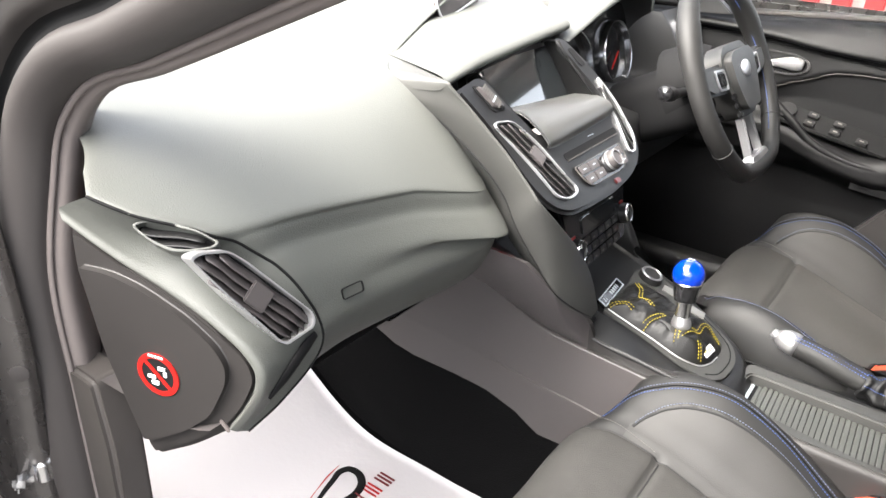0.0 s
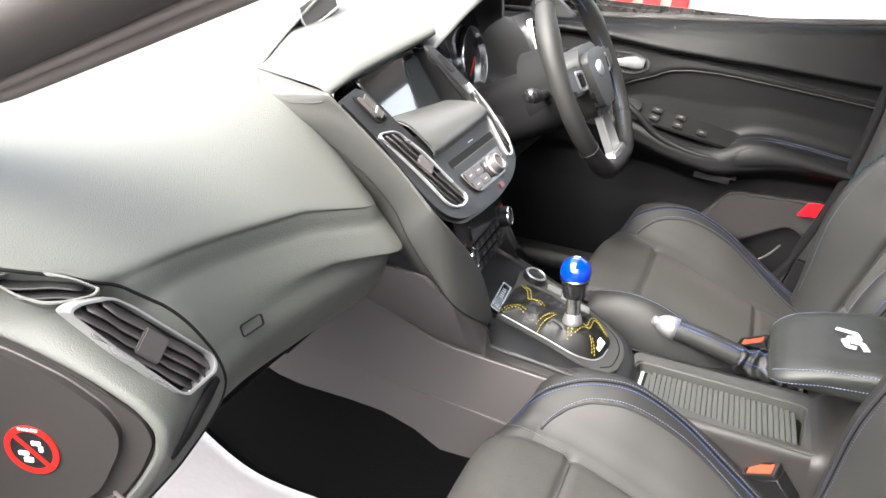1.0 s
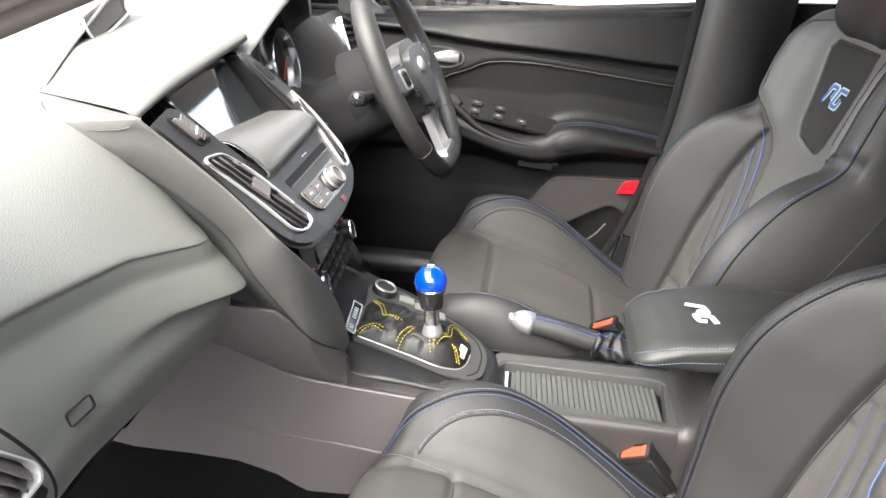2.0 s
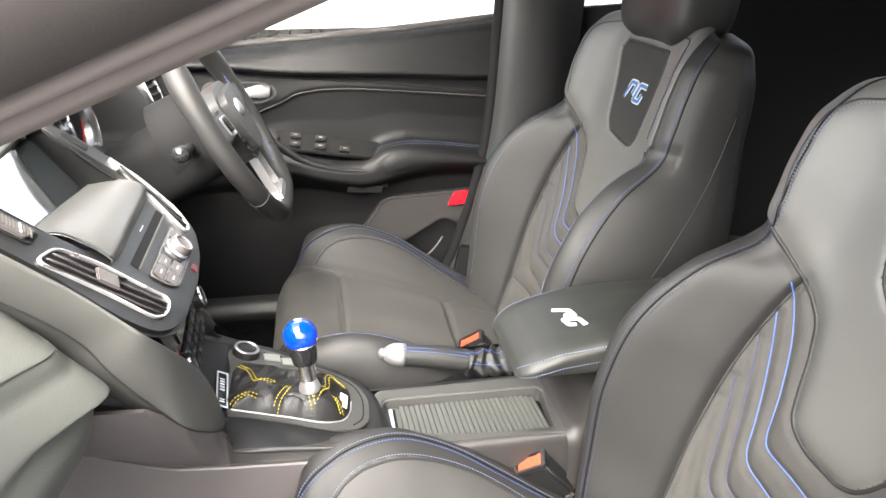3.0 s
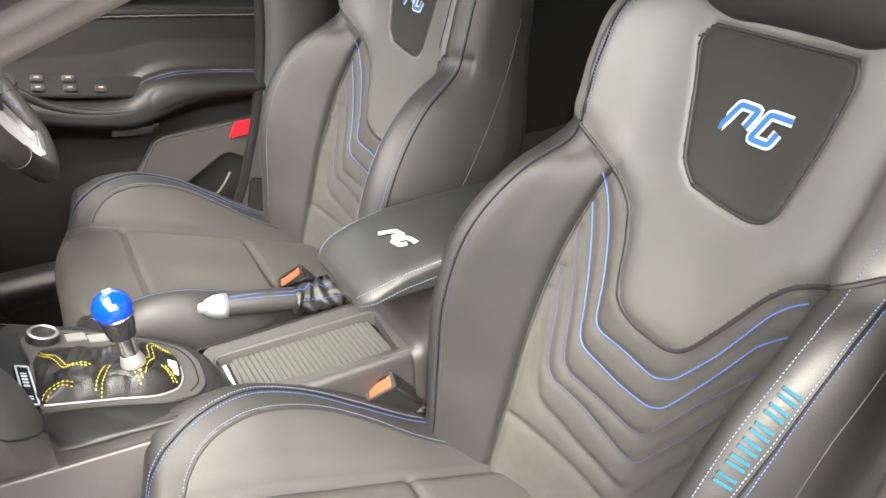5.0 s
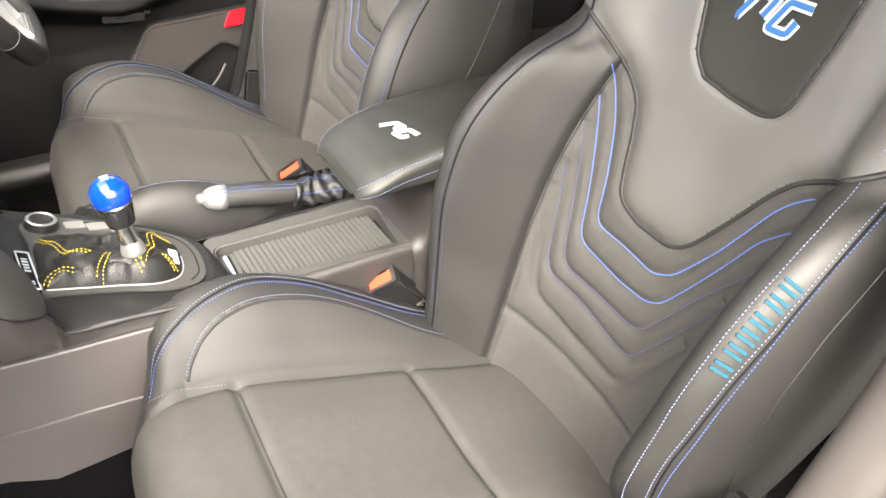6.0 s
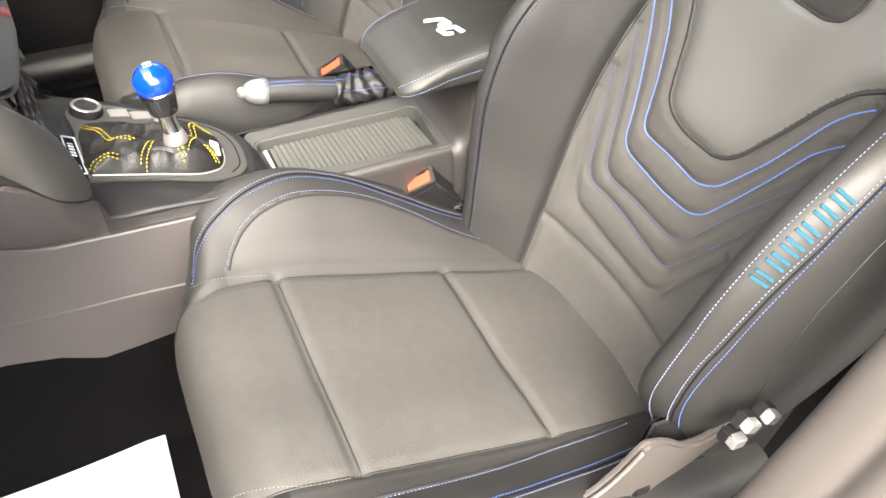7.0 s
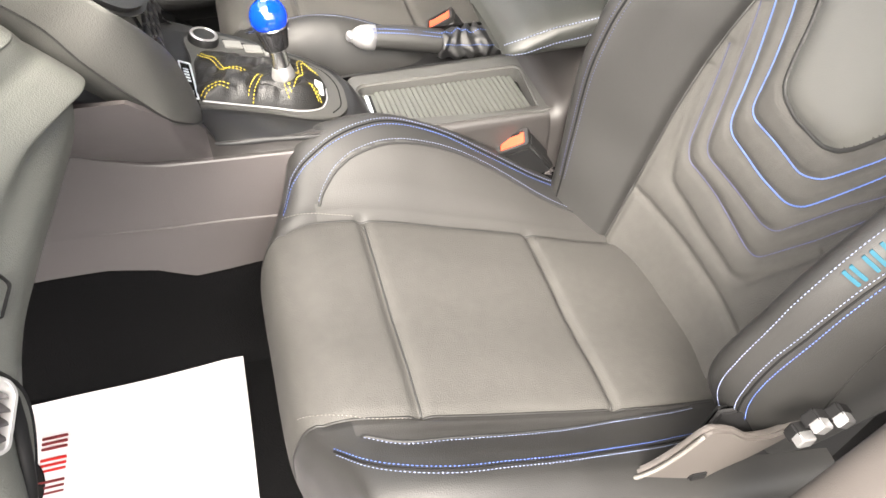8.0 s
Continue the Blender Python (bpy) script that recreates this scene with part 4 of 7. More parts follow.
    for x in np.linspace(0.09, 0.66, 40):
        lo.append(curve3([(x, 0.30, 0.80), (x, 0.275, 0.775), (x, 0.235, 0.70), (x, 0.215, 0.63), (x, 0.225, 0.56), (x, 0.30, 0.50), (x, 0.45, 0.47)], 30))
    lo = np.array(lo)
    keep = (lo[..., 0] > 0.08) & (lo[..., 0] < 0.51)
    lo[..., 1] += 0.11 * keep * (lo[..., 2] > 0.68)
    part("lower_panel", sheet("lower_panel", lo.transpose(1, 0, 2)), PLASTIC, d, "black lower panel on the driver's side")
    vent("driver_vent", frame_of((0.60, 0.262, 0.755), (0.98, -0.05, -0.1), (0.15, 0.35, 0.9)), [(-0.045, -0.040), (0.030, -0.036), (0.042, 0.03), (-0.036, 0.040)], ((0, -0.03), (0, 0.03), 4, (1, 0)), 0.0025, tab=False, chrome=RIM, label="dark driver's air vent with a thin bright edge", top=0.006)
    return d


dashboard()


# ---- centre console, gear lever, handbrake, armrest ----
SLAT = mat("grey_tray_plastic", (0.060, 0.062, 0.057), 0.45, grain=0.2, grain_size=0.0012)
CONSOLE_SIDE = mat("brownish_console_plastic", (0.066, 0.059, 0.0595), 0.48, grain=0.35, grain_size=0.0013, vary=0.06)
# darker plastic: carries the shade on the console's flanks, also used for other trim
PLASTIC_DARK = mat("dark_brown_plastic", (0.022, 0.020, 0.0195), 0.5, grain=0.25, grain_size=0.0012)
BUTTON_GREY = mat("pale_grey_button", (0.16, 0.16, 0.155), 0.4, vary=0.05)


# the sloping plane of the gear lever's surround
SH = frame_of((0, 0, 0.452), (1, 0, 0), (0, 1, 0.33))
SLOPE = math.hypot(1, 0.33)


def on_slope(x, y, lift=0.0):
    return SH @ Vector((x, y * SLOPE, lift))


def loop(pts, n):
    """A closed smooth line through the points, in n even steps."""
    return curve3([(*q, 0) if len(q) == 2 else q for q in list(pts) + [pts[0]]], n + 1)[:-1]


GAITER = [(-0.0635, 0.088), (-0.060, 0.023), (-0.0555, -0.030), (-0.047, -0.044), (-0.028, -0.053), (-0.003, -0.056), (0.028, -0.052), (0.041, -0.038), (0.044, -0.010), (0.048, 0.030), (0.050, 0.066), (0.044, 0.082), (0.028, 0.090), (-0.020, 0.092), (-0.052, 0.094)]


def console():
    c = thing("centre_console", (-0.02, -0.1, 0.2), "charcoal plastic centre console with a ribbed sliding tray", "console")
    # side panel on the passenger's side: an upper face, then a proud lower board with a crisp edge and a raised crease
    ty = [-0.62, -0.35, -0.07, 0.04, 0.080, 0.088, 0.094, 0.110, 0.136, 0.20, 0.30, 0.64]
    tx = [-0.116, -0.116, -0.112, -0.112, -0.116, -0.124, -0.152, -0.198, -0.234, -0.238, -0.225, -0.20]
    tz = [0.43, 0.442, 0.454, 0.457, 0.464, 0.490, 0.519, 0.557, 0.604, 0.610, 0.60, 0.56]
    g = []
    for y in np.r_[np.linspace(-0.10, 0.07, 30), np.linspace(0.074, 0.18, 50), np.linspace(0.19, 0.64, 30)]:
        xt, zt = np.interp(y, ty, tx), np.interp(y, ty, tz)
        zu = float(spl([-0.62, -0.10, 0.0, 0.056, 0.11, 0.16, 0.20, 0.266, 0.64], [0.425, 0.4365, 0.439, 0.442, 0.4455, 0.451, 0.463, 0.483, 0.50], np.array([y]))[0])
        zl = float(spl([-0.62, 0.03, 0.08, 0.15, 0.21, 0.64], [0.33, 0.350, 0.355, 0.359, 0.361, 0.38], np.array([y]))[0])
        zb = float(spl([-0.62, 0.06, 0.16, 0.29, 0.42, 0.64], [0.24, 0.249, 0.232, 0.226, 0.215, 0.24], np.array([y]))[0])
        k = float(np.clip((0.24 - y) / 0.10, 0.05, 1))
        r = float(np.clip((0.27 - y) / 0.10, 0.05, 1))
        o, q = -0.116, 0.0055 * k
        zt = max(zt, zu + 0.006)
        row = [(xt + 0.012, y, zt - 0.004), (xt, y, zt)]
        row += [(xt + (o - xt) * f + 0.10 * (xt - o) * f * (1 - f), y, zt + (zu - zt) * f) for f in (0.2, 0.4, 0.6, 0.8)]
        row += [(o, y, zu + 0.0012), (o - q * 0.75, y, zu + 0.0004), (o - q, y, zu - 0.0016)]
        row += [(o - q - 0.0012 * f, y, zu + (zl - zu) * f) for f in (0.2, 0.45, 0.7, 0.9)]
        row += [(o - q - 0.0014, y, zl + 0.0012), (o - q - 0.0014 - 0.0020 * r, y, zl), (o - q - 0.0012 - 0.0024 * r, y, zl - 0.003), (o - q - 0.0010 - 0.0014 * r, y, zl - 0.012)]
        row += [(o - q * (1 - 0.4 * f), y, zl - 0.012 + (zb - zl + 0.012) * f) for f in (0.3, 0.65, 1.0)] + [(o + 0.006, y, zb - 0.012)]
        g.append(row)
    g = np.array(g)
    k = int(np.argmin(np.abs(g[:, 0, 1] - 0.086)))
    # rear upper rows of the panel toned darker for shade under the surround
    for rows, cols, tone, label in ((slice(0, k + 1), slice(0, 8), PLASTIC_DARK, "upper flank of the console, shade under the surround put in its tone"), (slice(k, None), slice(0, 8), CONSOLE_SIDE, ""), (slice(None), slice(7, None), CONSOLE_SIDE, "grey side panel with a crisp edge and a long raised crease")):
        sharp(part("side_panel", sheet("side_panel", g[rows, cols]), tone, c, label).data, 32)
    g = []
    for y in np.linspace(0.64, -0.62, 60):
        zt = float(np.interp(y, [-0.62, -0.08, 0.06, 0.16, 0.64], [0.42, 0.43, 0.44, 0.54, 0.54]))
        g.append(curve3([(0.126, y, zt), (0.134, y, zt - 0.006), (0.138, y, 0.36), (0.142, y, 0.24)], 14))
    part("side_panel", sheet("side_panel", np.array(g)), PLASTIC, c)

    # black surround: a flat top with crisp flanks
    top = [(-0.092, 0.128), (-0.0785, 0.085), (-0.0745, 0.02), (-0.073, -0.04), (-0.069, -0.064), (-0.052, -0.084), (-0.015, -0.093), (0.022, -0.089), (0.050, -0.074), (0.069, -0.045), (0.087, 0.0), (0.101, 0.04), (0.106, 0.08), (0.114, 0.128)]
    low = [(-0.126, 0.122, 0.492), (-0.1175, 0.080, 0.463), (-0.1155, 0.02, 0.4565), (-0.115, -0.045, 0.452), (-0.106, -0.082, 0.448), (-0.072, -0.103, 0.422), (-0.018, -0.110, 0.405), (0.028, -0.104, 0.402), (0.060, -0.088, 0.402), (0.084, -0.050, 0.405), (0.104, 0.0, 0.41), (0.118, 0.04, 0.42), (0.124, 0.08, 0.43), (0.130, 0.128, 0.44)]
    T = np.array([on_slope(x, y) for x, y, _ in curve3([(x, y, 0) for x, y in top], 130)])
    Q = curve3(low, 130)
    mid = np.array(on_slope(-0.01, 0.02))
    g = []
    for a, b in zip(T, Q):
        w = (mid - a) * np.array((1, 1, 0))
        w /= np.linalg.norm(w)
        w[2] = 0.33 * w[1]
        f = (b - a) / np.linalg.norm(b - a)
        g.append([a + w * 0.020 - (0, 0, 0.003), a + w * 0.0065 - (0, 0, 0.0006), a + w * 0.0035, a + w * 0.001 - (0, 0, 0.0004), a + f * 0.0016 + w * 0.0002, a + f * 0.005, a * 0.66 + b * 0.34, a * 0.33 + b * 0.67, b - f * 0.006, b, b + (0.004 if b[0] < 0 else -0.004, 0.004, -0.010)])
    su = part("surround", sheet("surround", np.array(g)), SURROUND, c, "satin black gear lever surround")
    # floor of the pocket under the climate panel, with its right-hand wall
    g = [[on_slope(x, y, -0.003) for x in np.linspace(-0.10, 0.11, 12)] for y in np.linspace(0.09, 0.27, 14)]
    part("pocket_floor", sheet("pocket_floor", np.array(g), 0.003), SURROUND, c, "black floor of the storage pocket")
    g = []
    for f in np.linspace(0, 1, 20):
        a, b = Vector((0.112, 0.11 + 0.13 * f, 0.487 + 0.045 * f)), Vector((0.100 + 0.012 * f, 0.122 + 0.12 * f, 0.50 + 0.125 * f ** 0.7))
        g.append([a + Vector((0.024, 0, -0.05)), a + Vector((0.014, 0, 0.0)), b + Vector((0.016, 0, 0.004)), b + Vector((0.006, 0, 0.006)), b, a + Vector((-0.004, 0, -0.002))])
    part("pocket_wall", sheet("pocket_wall", np.array(g)), PLASTIC, c, "sloping wall beside the storage pocket")
    part("pocket_divider", box("pocket_divider", (0.004, 0.05, 0.030), pose(0.012, 0.19, 0.528, 15, 0, 0), 0.0015), PLASTIC, c)
    # grey plate round the gaiter
    outer = [(-0.0705, 0.090), (-0.0675, 0.02), (-0.0665, -0.045), (-0.060, -0.062), (-0.043, -0.0745), (-0.015, -0.0790), (0.016, -0.0775), (0.042, -0.066), (0.056, -0.048), (0.071, -0.010), (0.085, 0.030), (0.090, 0.066), (0.080, 0.096), (0.020, 0.0955), (-0.040, 0.098)]
    fo = [(x, y * SLOPE) for x, y, _ in loop(outer, 96)]
    fi = [(x, y * SLOPE) for x, y, _ in loop(GAITER, 96)]
    part("gaiter_frame", prism("gaiter_frame", fo, -0.004, 0.0022, SH, 0.0007, fi), FRAME_GREY, c, "grey plate round the gaiter")
    lip = [on_slope(x, y, 0.0024) for x, y, _ in curve3([(x, y, 0) for x, y in GAITER[:6]], 50)]
    part("gaiter_lip", tube("gaiter_lip", lip, 0.0011, 6), RIM, c, "thin bright edge of the gaiter")
    groove = [on_slope(x, y, 0.0021) for x, y, _ in curve3([(x * 0.90, y * 0.89 - 0.001, 0) for x, y in outer[3:12]], 60)]
    part("plate_groove", tube("plate_groove", groove, 0.0009, 6), DARK, c)
    # serial plate ahead of the gaiter
    pm = SH @ pose(-0.028, 0.1015 * SLOPE, 0.003, 12, 0, 5)
    pl = part("serial_plate", prism("serial_plate", rounded(rect(-0.037, -0.0075, 0.037, 0.0075), 0.002), -0.003, 0.002, pm, 0.0006), GLOSS, c, "small black plate with a bright edge")
    part("plate_rim", prism("plate_rim", rounded(rect(-0.037, -0.0075, 0.037, 0.0075), 0.002), 0.002, 0.0030, pm, 0, rounded(rect(-0.0352, -0.0057, 0.0352, 0.0057), 0.002)), EDGE, pl)
    for x, w in ((-0.027, 0.0022), (-0.022, 0.0012), (-0.003, 0.0032), (0.003, 0.0032), (0.009, 0.0032), (0.015, 0.0032), (0.021, 0.0018)):
        part("plate_bar", prism("plate_bar", rect(x, -0.0030, x + w, 0.0030), 0.002, 0.0026, pm), EDGE, pl)
    # drive mode dial and flat buttons
    dm = SH @ Matrix.Translation((0.070, 0.080 * SLOPE, 0.0))
    dl = part("mode_dial", lathe("mode_dial", [(0.0185, 0), (0.0185, 0.007), (0.0172, 0.0115), (0.014, 0.0122), (0.012, 0.0105), (0.002, 0.0102)], dm), PLASTIC, c, "round drive mode button with a bright ring")
    part("ring", lathe("ring", [(0.0128, 0.0118), (0.0142, 0.0128), (0.0160, 0.0125), (0.0172, 0.0112)], dm, caps=False), SILVER, dl)
    for k in range(3):
        bm_ = SH @ pose(0.0705 - k * 0.0030, (0.046 - k * 0.0235) * SLOPE, 0.002, 0, 0, 9)
        part("button", prism("button", rounded(rect(-0.0085, -0.0112, 0.0085, 0.0112), 0.0015), 0, 0.0022, bm_, 0.0007), BUTTON_GREY, c, "flat grey button")

    # tray
    TZ = 0.405
    rim_o = rounded([(-0.084, -0.088), (0.048, -0.090), (0.052, -0.335), (-0.088, -0.350)], 0.014, 5)
    rim_i = rounded([(-0.054, -0.098), (0.022, -0.100), (0.018, -0.322), (-0.081, -0.314)], 0.012, 5)
    tr = part("tray_frame", prism("tray_frame", rim_o, TZ - 0.03, TZ + 0.012, Matrix.Identity(4), 0.004, rim_i, seg=3), FRAME_GREY, c, "grey tray frame")
    n = 27
    for k in range(n):
        y = -0.126 - k * (0.190 / n)
        x0, x1 = np.interp(y, [-0.32, -0.09], [-0.0815, -0.053]), np.interp(y, [-0.32, -0.09], [0.0175, 0.0215])
        cut = 0.006 * max(0.0, (k - n + 3) / 2)
        part("slat", box("slat", (x1 - x0 - 0.002 - cut, 0.0060, 0.006), pose((x0 + x1) / 2, y, TZ - 0.002, 0, 0, 2), 0.0009, 2), SLAT, tr)
    part("tray_lip", box("tray_lip", (0.070, 0.022, 0.006), pose(-0.017, -0.111, TZ - 0.003), 0.002), SLAT, tr)
    part("tray_recess", box("tray_recess", (0.062, 0.0075, 0.004), pose(-0.017, -0.1135, TZ - 0.0008), 0.0015), DARK, tr)
    part("tray_pull", box("tray_pull", (0.056, 0.0042, 0.006), pose(-0.017, -0.1095, TZ + 0.002), 0.0018, 3), EDGE, tr, "raised tray pull with a bright edge")
    part("tray_bed", box("tray_bed", (0.12, 0.25, 0.01), Matrix.Translation((-0.025, -0.21, TZ - 0.016)), 0.002), DARK, tr)
    # ramp rising to the armrest
    g = []
    for y, z in curve3([(0, -0.326, 0.4172), (0, -0.333, 0.419), (0, -0.341, 0.428), (0, -0.348, 0.446), (0, -0.355, 0.474), (0, -0.366, 0.490), (0, -0.62, 0.492)], 50)[:, 1:]:
        h = np.clip((z - 0.417) / 0.06, 0, 1)
        g.append(bent([(-0.106, y, 0.22), (-0.100, y, 0.36), (-0.097, y, 0.405 + 0.05 * h), (-0.092, y, max(0.4145, z - 0.006)), (-0.084, y, z), (-0.03, y, z), (0.046, y, z), (0.054, y, z - 0.008), (0.058, y, 0.412), (0.12, y, 0.402), (0.142, y, 0.36)], 66, 2))
    part("rear_body", sheet("rear_body", np.array(g)), PLASTIC_DARK, c, "dark console body under the armrest")
    g = []
    for y in np.linspace(-0.085, -0.36, 30):
        g.append(curve3([(0.044, y, 0.418), (0.056, y, 0.414), (0.062, y, 0.395), (0.09, y, 0.385), (0.118, y, 0.395), (0.128, y, 0.415), (0.140, y, 0.40), (0.144, y, 0.36)], 24))
    part("brake_well", sheet("brake_well", np.array(g)), PLASTIC, c)
    # flank between the tray and the passenger's seat
    g = []
    for y in np.linspace(-0.070, -0.345, 40):
        h = max(0.0, y + 0.10) * 0.10
        g.append(bent([(-0.074, y, 0.4160 + h), (-0.084, y, 0.4175 + h), (-0.0895, y, 0.414 + h), (-0.0905, y, 0.404 + h), (-0.092, y, 0.37), (-0.096, y, 0.31), (-0.104, y, 0.22)], 40, 2))
    # darker tone stands in for the shade between console and seat
    part("flank", sheet("flank", np.array(g)), PLASTIC_DARK, c, "flank beside the seat, toned down for the shade there")
    return c


console()


def gear_lever():
    g = thing("gear_lever", (-0.026, 0.0, 0.45), "gear lever with a glossy blue ball knob and black leather gaiter", "gear lever")
    bx, by, bz = -0.026, 0.0, 0.554
    prof = [(0.0, 0.0212)] + [(0.0212 * math.cos(a), 0.0212 * math.sin(a)) for a in np.linspace(math.pi / 2 - 0.12, -0.45, 16)]
    m = pose(bx, by, bz, -5, 5, 0)
    kn = part("knob", lathe("knob", prof[::-1], m, 40), BLUE, g, "glossy blue ball knob")
    part("knob_skirt", lathe("knob_skirt", [(0.0110, -0.0365), (0.0142, -0.036), (0.0150, -0.034), (0.0160, -0.027), (0.0182, -0.0170), (0.0192, -0.0100), (0.0188, -0.008)], m, 36), GLOSS, kn, "black lower knob")
    part("knob_line", lathe("knob_line", [(0.0190, -0.0112), (0.0201, -0.0100), (0.0196, -0.0085)], m, 36, caps=False), CHROME, kn)
    # pale shift pattern on the crown, as plain bars
    for x in (-0.005, 0.0, 0.005):
        part("mark", box("mark", (0.0009, 0.009, 0.0006), m @ pose(x, 0, 0.0212 - x * x * 22), 0.0002), EDGE, kn)
    part("shaft", lathe("shaft", [(0.0100, -0.068), (0.0100, -0.040), (0.0106, -0.039), (0.0106, -0.036)], m, 28), CHROME, g, "silver lever shaft")
    part("collar", lathe("collar", [(0.0130, -0.075), (0.0138, -0.0725), (0.0132, -0.069), (0.0116, -0.064), (0.0106, -0.0605), (0.0100, -0.0595)], m, 30), SILVER, g, "bright collar on the gaiter")
    # gaiter: puffed from the plate up to the collar, with soft folds between the sewn seams
    ring = loop(GAITER, 160)
    base = np.array([on_slope(x, y, 0.0012) for x, y, _ in ring])
    cen = np.array(m @ Vector((0, 0, -0.073)))
    ang = np.arctan2(base[:, 1] - cen[1], base[:, 0] - cen[0])
    tip = cen + 0.0135 * np.stack([np.cos(ang), np.sin(ang), 0 * ang], -1)
    rows = []
    for q in np.linspace(0, 1, 44):
        p = base * (1 - q) + tip * q
        puff = 0.0095 * math.sin(math.pi * min(1, q * 1.25)) ** 0.7 if q < 0.8 else 0
        p[:, 2] += puff * (0.75 + 0.25 * np.cos(3 * ang + 0.6))
        rows.append(p)
    rows = np.array(rows)
    fold = np.array([[noise.noise((a[0] * 62, a[1] * 40, 1.5)) + 0.6 * noise.noise((a[0] * 40 + a[1] * 90, a[1] * 60, 7.0)) for a in r] for r in rows])
    q = np.linspace(0, 1, 44)[:, None]
    rows[..., 2] += 0.0062 * fold * np.sin(np.pi * q) ** 0.6
    seams = [[(0.036, 0.087), (0.006, 0.068), (-0.018, 0.058), (-0.030, 0.034)], [(-0.0625, 0.088), (-0.053, 0.077), (-0.052, 0.054)], [(-0.024, 0.018), (-0.0605, 0.036)], [(-0.018, 0.002), (-0.055, -0.010)],
             [(-0.050, -0.012), (-0.018, -0.027), (0.008, -0.030), (0.022, -0.0525)], [(-0.034, -0.034), (-0.046, -0.0445)]]
    flat = rows.reshape(-1, 3)
    lines = []
    for k, line in enumerate(seams):
        pl = curve3([(*v, 0) for v in line], 40)[:, :2]
        t_ = np.gradient(pl, axis=0)
        t_ /= np.linalg.norm(t_, axis=1, keepdims=True)
        lines.append((pl, np.stack([-t_[:, 1], t_[:, 0]], -1)))
        d = np.min(np.hypot(rows[..., 0][..., None] - pl[:, 0], rows[..., 1][..., None] - pl[:, 1]), -1)
        rows[..., 2] += 0.0022 * np.exp(-((d / 0.0042) ** 2)) * np.sin(np.pi * np.clip(q, 0, 1)) ** 0.5
    part("gaiter", sheet("gaiter", rows, wrap=True), mat("gaiter_leather", (0.0075, 0.0072, 0.0070), 0.42, grain=0.5, grain_size=0.0014, cells=True), g, "creased black leather gaiter")
    flat = rows.reshape(-1, 3)

    def height(v):
        d = np.hypot(flat[:, 0] - v[0], flat[:, 1] - v[1])
        k = np.argsort(d)[:6]
        w = 1 / (d[k] + 1e-4)
        return float((flat[k, 2] * w).sum() / w.sum())

    for pl, nn in lines:
        for off in (-0.0023, 0.0023):
            path = np.array([(*v, height(v) + 0.0010) for v in pl + nn * off])
            path[1:-1, 2] = (path[:-2, 2] + path[1:-1, 2] + path[2:, 2]) / 3
            part("stitching", dashes("stitching", path, 0.0046, 0.0041, 0.0010), YELLOW, g, "yellow contrast stitching")
    tz = height((-0.020, -0.047)) + 0.0016
    tm = frame_of((-0.020, -0.047, tz), (1, -0.10, 0.02), (0, 1, 0.75))
    tg = part("tag", box("tag", (0.026, 0.011, 0.0014), tm, 0.0005), WHITE, g, "small pale tag on the gaiter")
    for k in range(5):
        part("tag_bar", prism("tag_bar", rect(-0.010 + k * 0.0042, -0.0032, -0.0078 + k * 0.0042, 0.0032), 0.0006, 0.0011, tm), YELLOW if k < 3 else SEAM, tg)


gear_lever()


def handbrake():
    h = thing("handbrake", (0.09, -0.25, 0.39), "leather-wrapped handbrake lever with a bright button and black boot", "handbrake")
    a, b = np.array((0.093, -0.128, 0.444)), np.array((0.088, -0.235, 0.425))
    path = curve3([a, a * 0.6 + b * 0.4 + (0, 0, 0.002), b], 16)
    part("grip", tube("grip", path, np.interp(np.linspace(0, 1, 16), [0, 0.1, 0.6, 1], [0.0135, 0.0160, 0.0175, 0.0165]), 18), LEATHER, h, "leather grip with blue stitching")
    part("stitching", dashes("stitching", path + np.array((-0.006, 0, 0.0158)), r=0.0008), THREAD, h)
    part("stitching", dashes("stitching", path + np.array((-0.011, 0, 0.0130)), r=0.0008), THREAD, h)
    d = (a - b) / np.linalg.norm(a - b)
    part("end_cap", tube("end_cap", [a - d * 0.012, a - d * 0.004, a + d * 0.006, a + d * 0.013, a + d * 0.018], [0.0168, 0.0172, 0.0158, 0.0125, 0.0085], 22), SILVER, h, "bright end cap with a push button")
    part("button", tube("button", [a + d * 0.014, a + d * 0.023, a + d * 0.026], [0.0080, 0.0074, 0.0045], 16), SILVER, h)
    rows = []
    for i, s in enumerate(np.linspace(0, 1, 30)):
        c = np.array((0.088, -0.228 - 0.095 * s, 0.424 - 0.012 * s))
        r = 0.019 + 0.011 * s + 0.003 * math.sin(s * 32)
        ang_ = np.linspace(0, 2 * np.pi, 32, endpoint=False)
        rr = r * (1 + 0.10 * np.sin(3 * ang_ + 9 * s) + 0.06 * np.sin(7 * ang_ - 15 * s))
        rows.append(np.stack([c[0] + rr * np.cos(ang_), np.full(32, c[1]) + 0.004 * np.sin(ang_ * 2 + s * 8), c[2] + rr * np.sin(ang_) * 0.9], -1))
    part("boot", sheet("boot", np.array(rows), wrap=True), mat("boot_leather", (0.008, 0.008, 0.0085), 0.52, grain=0.35, grain_size=0.0016, cells=True), h, "crumpled black leather boot")
    for j in (9, 14):
        part("stitching", dashes("stitching", np.array([rows[i][j] for i in range(30)]) + np.array((0, 0, 0.001)), r=0.0008), THREAD, h)


handbrake()


